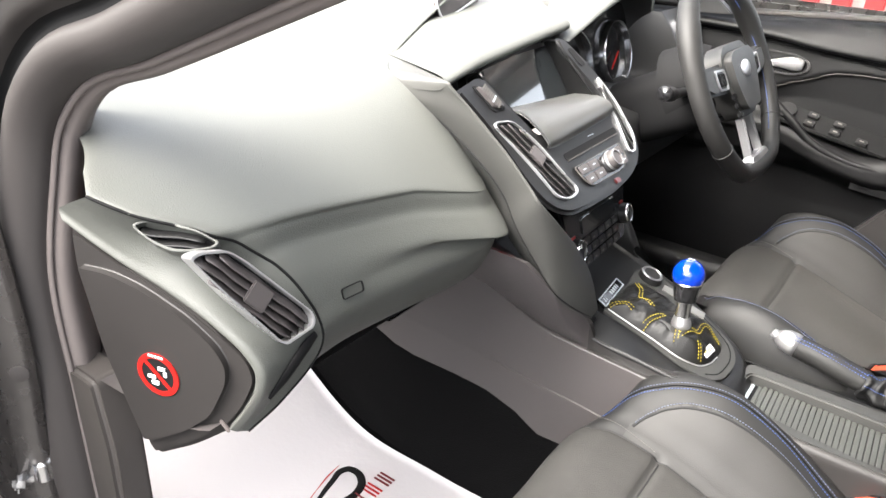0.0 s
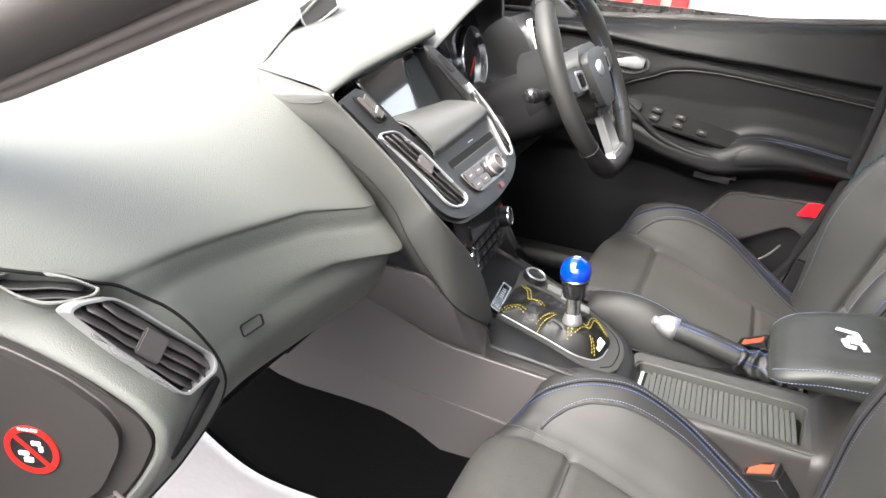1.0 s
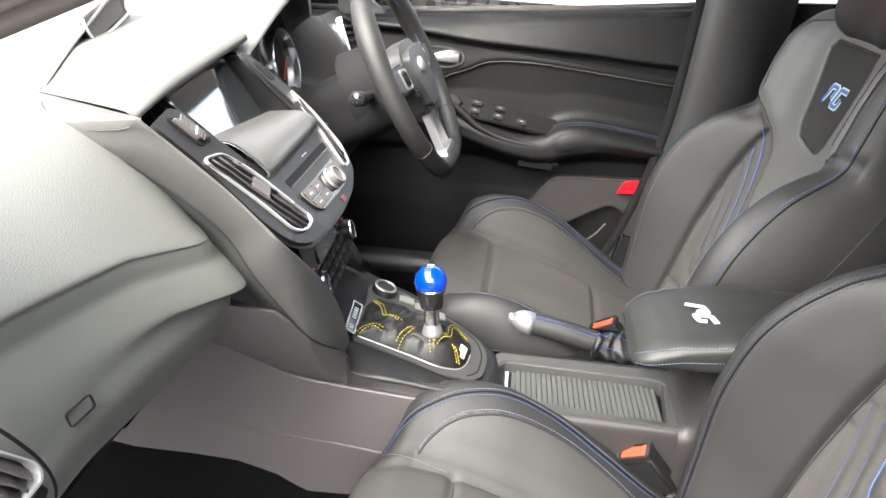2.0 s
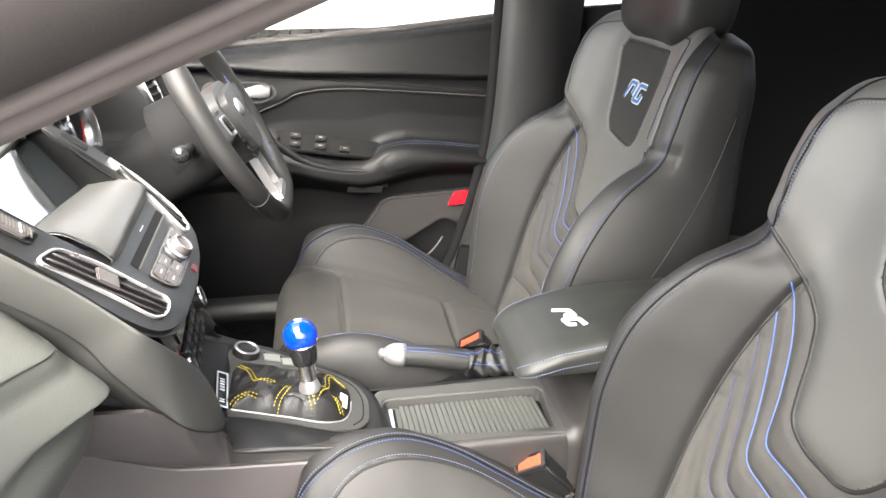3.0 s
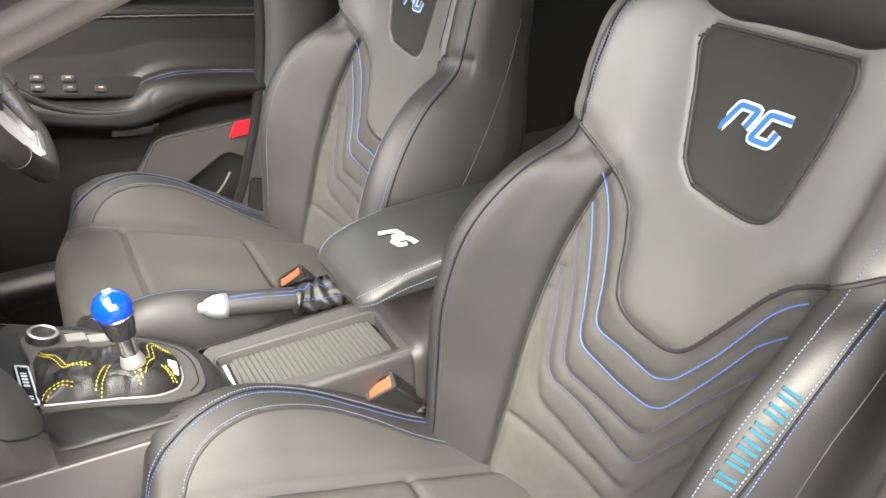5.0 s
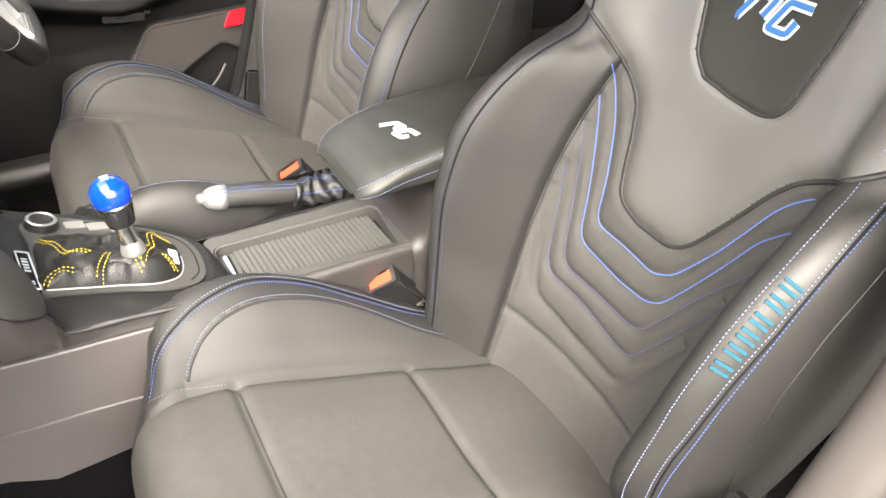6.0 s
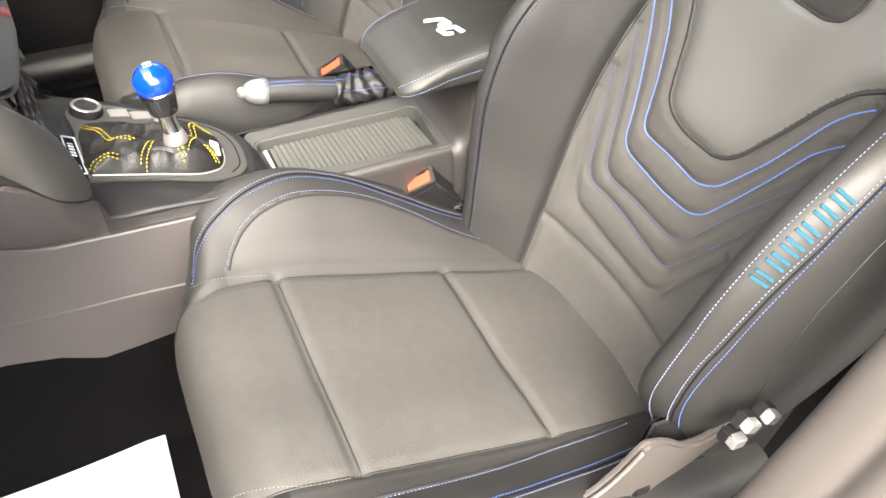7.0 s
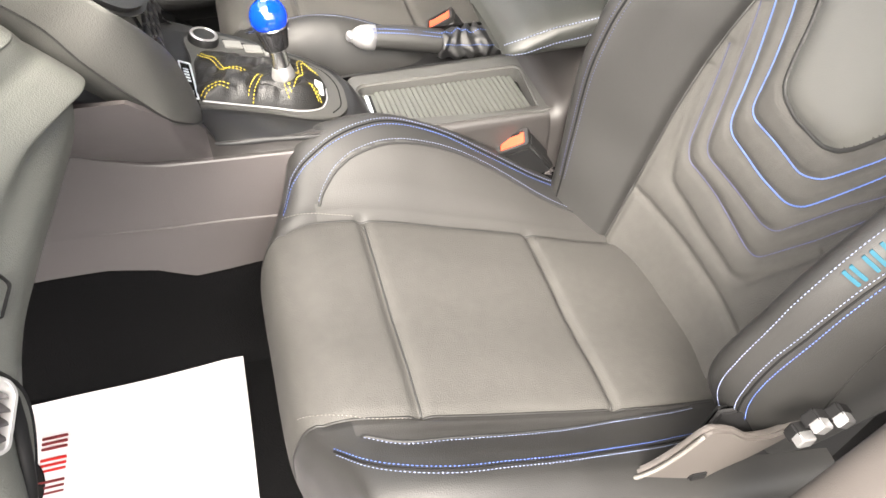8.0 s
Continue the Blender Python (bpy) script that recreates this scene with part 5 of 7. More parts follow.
def band(pts, w):
    """The outline of a ribbon of width w along an open line in the plane."""
    p = [Vector(q) for q in pts]
    lft, rgt = [], []
    for i, c in enumerate(p):
        a = (c - p[i - 1]).normalized() if i else (p[1] - c).normalized()
        b = (p[i + 1] - c).normalized() if i < len(p) - 1 else a
        n = Vector((-a.y - b.y, a.x + b.x)).normalized()
        k = w / 2 / max(0.5, n.dot(Vector((-a.y, a.x))))
        lft.append(c + n * k)
        rgt.append(c - n * k)
    return [(q.x, q.y) for q in rgt + lft[::-1]]


def emblem(m, parent, w, h, fill, edge, lift=0.0):
    """The maker's mark as two plain slanted ribbons with a pale edge."""
    hook = [(-0.56, -0.5), (-0.30, 0.40), (0.02, 0.40), (-0.12, -0.22)]
    bend = [(0.58, 0.40), (0.22, 0.40), (0.02, -0.46), (0.34, -0.46), (0.42, -0.06)]
    for line in (hook, bend):
        q = smooth_line([(x * w, y * h) for x, y in line], 40)
        part("emblem_edge", prism("emblem_edge", band(q, h * 0.33), lift, lift + 0.0010, m), edge, parent)
        part("emblem", prism("emblem", band(q, h * 0.17), lift + 0.0004, lift + 0.0015, m), fill, parent, "embroidered maker's mark")


def armrest():
    a = thing("armrest", (-0.02, -0.44, 0.44), "padded black leather armrest lid with blue stitching and an embroidered mark", "armrest")
    yk = [-0.62, -0.45, -0.36, -0.31, -0.285, -0.270, -0.260, -0.255]
    rows = []
    for y in np.r_[-0.255 - 0.06 * (1 - np.cos(np.linspace(0, math.pi / 2, 26))), np.linspace(-0.32, -0.62, 34)]:
        zt = float(np.interp(y, yk, [0.560, 0.561, 0.558, 0.549, 0.540, 0.531, 0.522, 0.512]))
        ze = float(np.interp(y, yk, [0.552, 0.552, 0.549, 0.537, 0.527, 0.520, 0.514, 0.508]))
        zb = float(np.interp(y, yk, [0.503, 0.505, 0.508, 0.508, 0.507, 0.507, 0.506, 0.505]))
        k = math.sqrt(max(0.0, 1 - (1 - min(1, (-0.255 - y) / 0.028)) ** 2))
        xl, xr = -0.106 + 0.022 * (1 - k), 0.056 - 0.020 * (1 - k)
        mid = (xl + xr) / 2
        loop = [(mid, zt), (mid - 0.035, zt - 0.0006), (xl + 0.018, ze + (zt - ze) * 0.75), (xl + 0.006, ze + (zt - ze) * 0.4), (xl, ze - 0.002), (xl + 0.0005, (ze + zb) / 2), (xl + 0.005, zb + 0.003), (xl + 0.014, zb), (mid, zb - 0.001),
                (xr - 0.014, zb), (xr - 0.005, zb + 0.003), (xr - 0.0005, (ze + zb) / 2), (xr, ze - 0.002), (xr - 0.006, ze + (zt - ze) * 0.4), (xr - 0.018, ze + (zt - ze) * 0.75), (mid + 0.035, zt - 0.0006), (mid, zt)]
        rows.append(curve3([(x, y, z) for x, z in loop], 97))
    R = np.array(rows)
    wob = np.array([[noise.noise((p[0] * 30, p[1] * 22, 4.0)) for p in r] for r in R])
    R[..., 2] += 0.0009 * wob
    part("lid", sheet("lid", R), ARM_LEATHER, a)
    for j0 in (20, 25):
        for jj in (j0, 96 - j0):
            line = np.array([R[i, jj] for i in range(4, 58)])
            part("stitching", dashes("stitching", line + np.array((-0.0008 if jj == j0 else 0.0008, 0, 0.0004)), r=0.0007), THREAD_PALE, a)
    # front stitching round the nose
    emblem(frame_of((-0.040, -0.336, 0.5562), (-0.95, -0.22, 0), (0.45, -0.8, 0.12)), a, 0.047, 0.020, EDGE, EDGE)


armrest()


ORANGE = mat("orange_red_plastic", (0.42, 0.055, 0.025), 0.3, vary=0.1)


def buckle(p, lean, label):
    b = thing("belt_buckle", p, label, "buckle", "seat belt buckles")
    m = Matrix.Translation(p) @ pose(0, 0, 0, lean[0], lean[1], lean[2])
    part("body", box("body", (0.026, 0.046, 0.070), m @ Matrix.Translation((0, 0, -0.040)), 0.004, 3), PLASTIC, b)
    part("button", box("button", (0.0195, 0.036, 0.010), m @ Matrix.Translation((0, 0, -0.0040)), 0.0018, 3), ORANGE, b, "orange-red release button")
    part("rim", prism("rim", rounded(rect(-0.013, -0.023, 0.013, 0.023), 0.004), -0.006, 0.0025, m, 0.0008, rounded(rect(-0.0094, -0.0176, 0.0094, 0.0176), 0.003)), PLASTIC, b)
    part("foot", box("foot", (0.028, 0.040, 0.020), m @ Matrix.Translation((0, 0, -0.080)), 0.004, 3), PLASTIC_GREY, b, "grey lower cover")
    part("slot", box("slot", (0.0035, 0.026, 0.003), m @ Matrix.Translation((0.0082, 0, 0.0012)), 0.001), DARK, b)
    part("stalk", box("stalk", (0.010, 0.022, 0.12), m @ Matrix.Translation((0, 0, -0.13)), 0.003), PLASTIC, b)


buckle((-0.098, -0.276, 0.383), (-34, -18, -14), "black belt buckle with a red button beside the passenger seat")
buckle((0.149, -0.248, 0.424), (-34, -8, -14), "black belt buckle with a red button beside the driver's seat")


# ---- front seats ----
BACK_Z = [0.20, 0.27, 0.31, 0.36, 0.46, 0.55, 0.63, 0.69, 0.725, 0.78, 0.83, 0.859, 0.870]
BACK_Y = [-0.375, -0.400, -0.418, -0.440, -0.480, -0.515, -0.542, -0.559, -0.568, -0.582, -0.595, -0.608, -0.630]
BACK_F = [0.055, 0.082, 0.096, 0.112, 0.140, 0.140, 0.105, 0.052, 0.048, 0.046, 0.034, 0.014, 0.0]
BACK_W = [0.235, 0.255, 0.262, 0.270, 0.278, 0.274, 0.256, 0.238, 0.236, 0.234, 0.226, 0.204, 0.15]
BACK_T = [1, 1, 1, 1, 1, 0.95, 0.86, 0.78, 0.72, 0.64, 0.54, 0.42, 0.2]
PAD = [(0.192, 0.700), (0.181, 0.693), (0.155, 0.673), (0.131, 0.650), (0.115, 0.628), (0.104, 0.590), (0.098, 0.560), (0.090, 0.534), (0.078, 0.524), (0.053, 0.516), (0.010, 0.514), (-0.008, 0.521),
       (-0.020, 0.533), (-0.046, 0.572), (-0.072, 0.613), (-0.091, 0.635), (-0.115, 0.649), (-0.140, 0.660), (-0.165, 0.675), (-0.185, 0.692)]
PANEL = [(0.050, 0.680), (0.069, 0.698), (0.086, 0.775), (0.099, 0.817), (0.086, 0.832), (-0.072, 0.832), (-0.077, 0.812), (-0.068, 0.750), (-0.054, 0.690), (-0.044, 0.676), (-0.026, 0.671), (0.013, 0.673)]
VEES = [([(0.150, 0.655), (0.141, 0.635), (0.128, 0.594), (0.114, 0.542), (0.105, 0.495), (0.097, 0.488), (0.059, 0.486), (0.010, 0.480), (-0.013, 0.491), (-0.048, 0.540), (-0.082, 0.601), (-0.094, 0.616), (-0.113, 0.631)], "bright"),
        ([(0.149, 0.618), (0.137, 0.561), (0.123, 0.505), (0.115, 0.470), (0.105, 0.460), (0.042, 0.451), (0.000, 0.451), (-0.018, 0.460), (-0.061, 0.530), (-0.085, 0.573), (-0.113, 0.598)], "bright"),
        ([(0.152, 0.585), (0.142, 0.523), (0.129, 0.465), (0.121, 0.436), (0.112, 0.425), (0.059, 0.423), (0.006, 0.418), (-0.013, 0.423), (-0.054, 0.491), (-0.102, 0.554)], "dim"),
        ([(0.155, 0.535), (0.146, 0.477), (0.137, 0.423), (0.127, 0.407), (0.071, 0.402), (0.002, 0.388), (-0.016, 0.390), (-0.056, 0.451), (-0.086, 0.505)], "dim"),
        ([(0.159, 0.505), (0.153, 0.451), (0.141, 0.397), (0.129, 0.374), (0.062, 0.363), (-0.009, 0.356), (-0.028, 0.367), (-0.051, 0.409), (-0.072, 0.446)], ""),
        ([(0.151, 0.342), (0.121, 0.338), (0.065, 0.337), (0.010, 0.333), (-0.082, 0.328)], "")]
# how far the torso bolster beside the open doorway stands out, by height
SIDE_F = ((0.20, 0.27, 0.30, 0.33, 0.37, 0.42, 0.48, 0.55, 0.63, 0.69, 0.87), (0.0, 0.010, 0.055, 0.110, 0.142, 0.155, 0.158, 0.148, 0.108, 0.052, 0.0))


def front_seat(cx, outer):
    """outer: -1 where the door is on the -x side, else 1."""
    nm = "passenger" if outer < 0 else "driver"
    s = thing("front_seat", (cx, -0.25, FLOOR), "black leather sports seat with blue stitching, the %s's" % nm, "car seat", "front seats")

    # cushion
    cols = [(0.0, 0.0, -0.004), (0.07, 0.0, 0.0), (0.138, 0.05, 0.0), (0.172, 0.42, 0.0), (0.208, 0.86, 0.0), (0.238, 1.0, 0.0), (0.262, 0.72, -0.004), (0.274, 0.25, -0.03), (0.272, 0.0, -0.09), (0.255, 0.0, -0.16)]
    full = [(-u, h, b) for u, h, b in cols[:0:-1]] + cols
    rows = [(-0.50, 0.245, 0.0, 0.92), (-0.40, 0.272, 0.012, 0.96), (-0.32, 0.296, 0.030, 0.99), (-0.24, 0.324, 0.058, 1.0), (-0.16, 0.353, 0.080, 1.0), (-0.09, 0.379, 0.078, 1.0), (-0.03, 0.398, 0.055, 0.98),
            (0.01, 0.404, 0.030, 0.95), (0.038, 0.393, 0.008, 0.92), (0.054, 0.362, 0.0, 0.91), (0.060, 0.31, 0.0, 0.89), (0.052, 0.22, 0.0, 0.87)]
    tk = np.r_[0, np.cumsum(np.hypot(np.diff([r[0] for r in rows]), np.diff([r[1] for r in rows])))]
    C = np.zeros((len(rows), len(full), 3))
    for i, (y, z, h, w) in enumerate(rows):
        for j, (u, a, b) in enumerate(full):
            e = max(0.0, abs(u) - 0.14) / 0.13
            nose = max(0.0, (y - 0.0) / 0.06)
            uu = u
            if outer < 0 and u < 0:
                uu = u * 0.90 if u > -0.139 else -0.124 - (abs(u) - 0.138) * 0.86
            if outer < 0 and u < 0:
                a, b = a * 0.50, (-0.018 if b == -0.03 else -0.042 if b == -0.09 else -0.066 if b == -0.16 else b)
            C[i, j] = (cx + 0.010 + uu * w, y - 0.055 * e * nose, max(z + a * h + b * (1 if i < 9 else 0.6), 0.17) if abs(u) > 0.14 else z + a * h + b)
    nu, nv = 170, 170
    ck = np.arange(len(full), dtype=float)
    cs = np.linspace(0, len(full) - 1, nu)
    vs = np.linspace(0, tk[-1], nv)
    D = spl(tk, C, vs)
    D = spl(ck, D.transpose(1, 0, 2), cs).transpose(1, 0, 2)
    U = D[..., 0] - cx - 0.010
    V = np.tile(spl(tk, [[r[0]] for r in rows], vs), (1, nu))       # y of the centreline
    Vt = np.tile(vs[:, None], (1, nu))
    S = Skin(D, U, Vt)
    ta, tb = np.interp(-0.060, V[:140, 0], vs[:140]), np.interp(-0.266, V[:140, 0], vs[:140])
    s2 = (len(full) - 1) / 2
    lane = np.abs(cs - s2)[None, :] + 0 * U
    edge = np.exp(-(((lane - 2.0) / 0.10) ** 2))
    cut = 0.0045 * edge * (Vt < np.interp(0.03, V[:140, 0], vs[:140]))
    for t0 in (ta, tb):
        cut += 0.0055 * np.exp(-(((Vt - t0) / 0.006) ** 2)) * (lane < 2.02)
    puff = np.zeros_like(U)
    for lo, hi in ((0.02, tb), (tb, ta), (ta, tk[-1])):
        q = np.clip((Vt - lo) / (hi - lo), 0, 1)
        puff += 0.006 * np.clip(np.sin(np.pi * q), 0, 1) ** 0.5 * np.clip(1 - (lane / 2.0) ** 4, 0, 1) * ((Vt >= lo) & (Vt < hi))
    wr = np.array([[noise.noise((a * 9, b * 9, 2.0 + cx)) for a in np.linspace(0, 1, nu)] for b in np.linspace(0, 1, nv)])
    S.push(puff - cut + 0.0016 * wr)
    j1 = int(np.argmin(np.abs(cs - (s2 - 2.0))))
    j2 = int(np.argmin(np.abs(cs - (s2 + 2.0))))
    for q in (ta, tb):
        i = int(np.argmin(np.abs(vs - q)))
        part("seam", tube("seam", np.array([S.P[i, j] - S.N[i, j] * 0.0004 for j in range(j1, j2)]), 0.0016, 6), SEAM_DARK, s)
    for j in (j1, j2):
        part("seam", tube("seam", np.array([S.P[i, j] - S.N[i, j] * 0.0004 for i in range(20, 150)]), 0.0016, 6), SEAM_DARK, s)
    part("cushion", S.piece("cushion", cols=(j1, j2)), SUEDE, s, "dark fabric seat cushion in three sewn panels")
    # thigh bolsters: a softer inner panel inside a curved seam, a black outer band
    LINE_A = ((0.0, 0.110, 0.149, 0.207, 0.259, 0.308, 0.352, 0.396, 0.439, 0.470, 0.492, 0.505, 0.514, 0.9), (2.0, 2.93, 3.14, 3.46, 3.78, 3.96, 3.98, 3.90, 3.72, 3.48, 3.12, 2.70, 2.10, 2.0))
    LINE_L = ((0.0, 0.141, 0.246, 0.325, 0.391, 0.444, 0.497, 0.523, 0.9), (2.0, 2.08, 2.42, 2.93, 3.12, 3.16, 3.10, 2.72, 2.0))
    EDGE_A = ((0.110, 0.167, 0.229, 0.290, 0.338, 0.374, 0.417, 0.444, 0.470, 0.501, 0.527, 0.545, 0.554), (4.10, 4.18, 4.22, 4.34, 4.50, 4.53, 4.44, 4.30, 4.12, 3.86, 3.56, 3.20, 2.62))
    EDGE_L = ((0.150, 0.193, 0.277, 0.347, 0.404, 0.457, 0.492, 0.527, 0.558), (3.34, 3.46, 3.89, 4.26, 4.34, 4.36, 4.12, 3.66, 2.82))
    for sg in (-1, 1):
        ln = LINE_L if outer < 0 and sg < 0 else LINE_A
        bound = spl(ln[0][1:-1], np.array(ln[1][1:-1])[:, None], np.clip(vs, ln[0][1], ln[0][-2]))[:, 0]
        bound = np.where((vs < ln[0][1]) | (vs > ln[0][-2]), 0.0, bound)[:, None]
        col = np.arange(nu)[None, :] + 0 * lane
        side = (col < j1) if sg < 0 else (col >= j2)
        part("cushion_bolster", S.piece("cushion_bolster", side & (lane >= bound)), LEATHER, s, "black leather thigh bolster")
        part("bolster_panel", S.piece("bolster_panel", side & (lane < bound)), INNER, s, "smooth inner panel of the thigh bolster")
    tn = np.interp(0.03, V[:150, 0], vs[:150])
    def on_lane(lanes, sg, lift):
        """A line along the bolster whose distance from the middle changes on the way."""
        out = []
        for i in range(nv):
            if not lanes[0][0] < vs[i] < lanes[0][-1]:
                continue
            k = float(spl(lanes[0], lanes[1], np.array([vs[i]]))[0])
            q = (s2 + sg * k) / (len(full) - 1) * (nu - 1)
            a, f = int(q), q - int(q)
            out.append((S.P[i, a] + S.N[i, a] * lift) * (1 - f) + (S.P[i, a + 1] + S.N[i, a + 1] * lift) * f)
        return np.array(out)

    for sg in (-1, 1):
        low = outer < 0 and sg < 0
        A_ = [q[1:-1] for q in (LINE_L if low else LINE_A)]
        B_ = EDGE_L if low else EDGE_A
        part("seam", tube("seam", on_lane(A_, sg, -0.0004), 0.0019, 6), SEAM_DARK, s)
        part("stitching", dashes("stitching", on_lane((A_[0], [k + 0.12 for k in A_[1]]), sg, 0.0006)), THREAD_PALE, s)
        part("stitching", dashes("stitching", on_lane(B_, sg, 0.0006)), THREAD, s)
        part("stitching", dashes("stitching", on_lane((B_[0], [k + 0.26 for k in B_[1]]), sg, 0.0006)), THREAD_PALE, s)
        part("piping", tube("piping", on_lane((B_[0], [k + 0.13 for k in B_[1]]), sg, 0.0002), 0.0012, 6), DARK, s)
        nose = on_lane(((ta + 0.004, ta + 0.05, 0.536, 0.576), (2.03, 1.97, 1.88, 1.66)) if low else ((ta + 0.004, 0.505, 0.540, 0.560), (2.06, 2.16, 2.36, 2.62)), sg, 0.0007)
        part("stitching", dashes("stitching", nose), THREAD_GREY, s)

    # backrest
    bz0 = np.array(BACK_Z)
    narrow = np.interp(bz0, [0.20, 0.27, 0.36, 0.46, 0.55, 0.63, 0.70, 0.9], [0.64, 0.72, 0.75, 0.78, 0.82, 0.88, 0.93, 0.95]) if outer < 0 else np.ones(len(BACK_Z))
    bc = [(0.0, 0.0, -0.006), (0.06, 0.0, -0.002), (0.115, 0.05, 0.0), (0.155, 0.22, 0.0), (0.190, 0.60, 0.0), (0.217, 0.92, 0.0), (0.240, 1.0, -0.003), (0.262, 0.84, -0.010), (0.277, 0.42, -0.030), (0.276, 0.05, -0.075), (0.250, 0.0, -0.125), (0.150, 0.0, -0.150), (0.0, 0.0, -0.155)]
    full = [(-u, a, b) for u, a, b in bc[:0:-1]] + bc
    # flatter, broader bolster on the side of the open doorway, lane by lane
    bs = [(0.158, 0.12, 0.0, 3), (0.178, 0.58, 0.0, 4), (0.203, 0.94, 0.0, 5), (0.236, 0.95, 0.0, 6), (0.263, 0.70, -0.006, 7), (0.277, 0.32, -0.030, 8), (0.276, 0.03, -0.075, 9), (0.250, 0.0, -0.125, 10), (0.150, 0.0, -0.150, 11)]
    by, bz = np.array(BACK_Y), np.array(BACK_Z)
    ty, tz = np.gradient(by), np.gradient(bz)
    L = np.hypot(ty, tz)
    ny, nz = tz / L, -ty / L
    C = np.zeros((len(bz), len(full), 3))
    for i in range(len(bz)):
        for j, (u, a, b) in enumerate(full):
            f_ = BACK_F[i]
            if u * outer > 0 and outer < 0 and abs(u) > 0.12:
                u, a, b = [(-q[0], q[1], q[2]) for q in bs if q[3] == abs(j - len(bc) + 1)][0]
                f_ = float(spl(SIDE_F[0], np.array(SIDE_F[1])[:, None], np.array([bz[i]]))[0, 0])
            o = a * f_ + b * (BACK_T[i] if b < -0.02 else 1)
            nyy, nzz = (ny[i], nz[i]) if b > -0.02 else (ny[min(i, 8)], nz[min(i, 8)] * 0.4)
            C[i, j] = (cx + u * (narrow[i] if u * outer > 0 else 1.0) * BACK_W[i] / 0.277, by[i] + nyy * o, bz[i] + nzz * o)
    nu, nv = 330, 290
    ck = np.arange(len(full), dtype=float)
    cs = np.linspace(0, len(full) - 1, nu)
    tk = np.r_[0, np.cumsum(np.hypot(np.diff(by), np.diff(bz)))]
    vs = np.linspace(0, tk[-1], nv)
    D = spl(tk, C, vs)
    D = spl(ck, D.transpose(1, 0, 2), cs).transpose(1, 0, 2)
    zc = np.tile(spl(tk, bz[:, None], vs), (1, nu))
    s2 = (len(full) - 1) / 2
    lane = np.abs(cs - s2)[None, :] + 0 * zc
    U = np.where(lane < 7.5, D[..., 0] - cx, 5.0)
    B = Skin(D, U, zc)
    B.N = -B.N
    front = lane < 3.1
    d = np.zeros_like(U)
    dp = seg_dist(U, zc, PAD)
    inpad = (inside(U, zc, PAD + [(-0.215, 0.715), (-0.30, 0.74), (-0.30, 0.90), (0.30, 0.90), (0.30, 0.74), (0.218, 0.715)])) & (lane < 5.9)
    d += np.where(inpad, 0.0055 * (1 - np.exp(-((dp / 0.014) ** 2))), 0) - 0.0045 * np.exp(-((dp / 0.006) ** 2)) * np.clip((4.8 - lane) / 0.6, 0, 1)
    pn = seg_dist(U, zc, PANEL + PANEL[:1])
    inp = inside(U, zc, PANEL)
    d += np.where(inp, -0.0008, 0) - 0.0026 * np.exp(-((pn / 0.0035) ** 2))
    for line, _ in VEES:
        q = seg_dist(U, zc, smooth_line(line))
        d += (-0.0045 * np.exp(-((q / 0.0045) ** 2)) - 0.0025 * np.exp(-((q / 0.013) ** 2))) * np.clip((3.3 - lane) / 0.25, 0, 1) * ~inpad
    low = np.clip((0.675 - zc) / 0.02, 0, 1)
    d -= 0.006 * np.exp(-(((lane - 3.15) / 0.12) ** 2)) * low
    tip = seg_dist(U, zc, [(-0.30, 0.716), (-0.215, 0.700), (-0.180, 0.668)])
    tip2 = seg_dist(U, zc, [(0.30, 0.716), (0.215, 0.700), (0.180, 0.668)])
    d -= 0.0035 * (np.exp(-((tip / 0.013) ** 2)) + np.exp(-((tip2 / 0.013) ** 2))) * np.clip((lane - 3.6) / 0.8, 0, 1) * np.clip((8.6 - lane) / 0.8, 0, 1)
    wr = np.array([[noise.noise((a * 14, b * 10, 5.0 + cx)) for a in np.linspace(0, 1, nu)] for b in np.linspace(0, 1, nv)])
    P = B.P + B.N * (d + 0.0018 * wr)[..., None]
    B.P = P
    upper = inpad & ~inp
    vee = (lane < 3.15) & ~inpad & (zc < 0.70) & ~inp
    panel = inp & (lane < 4)
    rest = ~(upper | vee | panel)
    left = rest & ((cs - s2)[None, :] < 0) & (lane < 9)
    right = rest & ((cs - s2)[None, :] >= 0) & (lane < 9)
    back = part("backrest", B.piece("backrest", vee), SUEDE, s, "quilted fabric backrest with chevron seams")
    part("shoulder_pad", B.piece("shoulder_pad", upper), PAD_LEATHER, s, "smooth leather upper back pad, paler to carry the light on it")
    crest = part("crest_panel", B.piece("crest_panel", panel), CREST, s, "dark suede panel with an embroidered mark")
    part("back_bolster", B.piece("back_bolster", left), LEATHER, s, "black leather torso bolster")
    part("back_bolster", B.piece("back_bolster", right), LEATHER, s, "black leather torso bolster")
    part("back_shell", B.piece("back_shell", rest & (lane >= 9)), PLASTIC, s)
    for line, tone in VEES:
        if tone:
            part("piping", tube("piping", B.along(line, 0.0004, 110), 0.0008 if tone == "bright" else 0.0006, 6), THREAD if tone == "bright" else THREAD_DIM, back, "blue chevron piping")
    idx = lambda k: int(np.argmin(np.abs(cs - (s2 + k))))

    def lane_at(i, k, lift):
        q = np.clip((s2 + k) / (len(full) - 1) * (nu - 1), 0, nu - 1.001)
        j, f = int(q), q - int(q)
        return (B.P[i, j] + B.N[i, j] * lift) * (1 - f) + (B.P[i, j + 1] + B.N[i, j + 1] * lift) * f

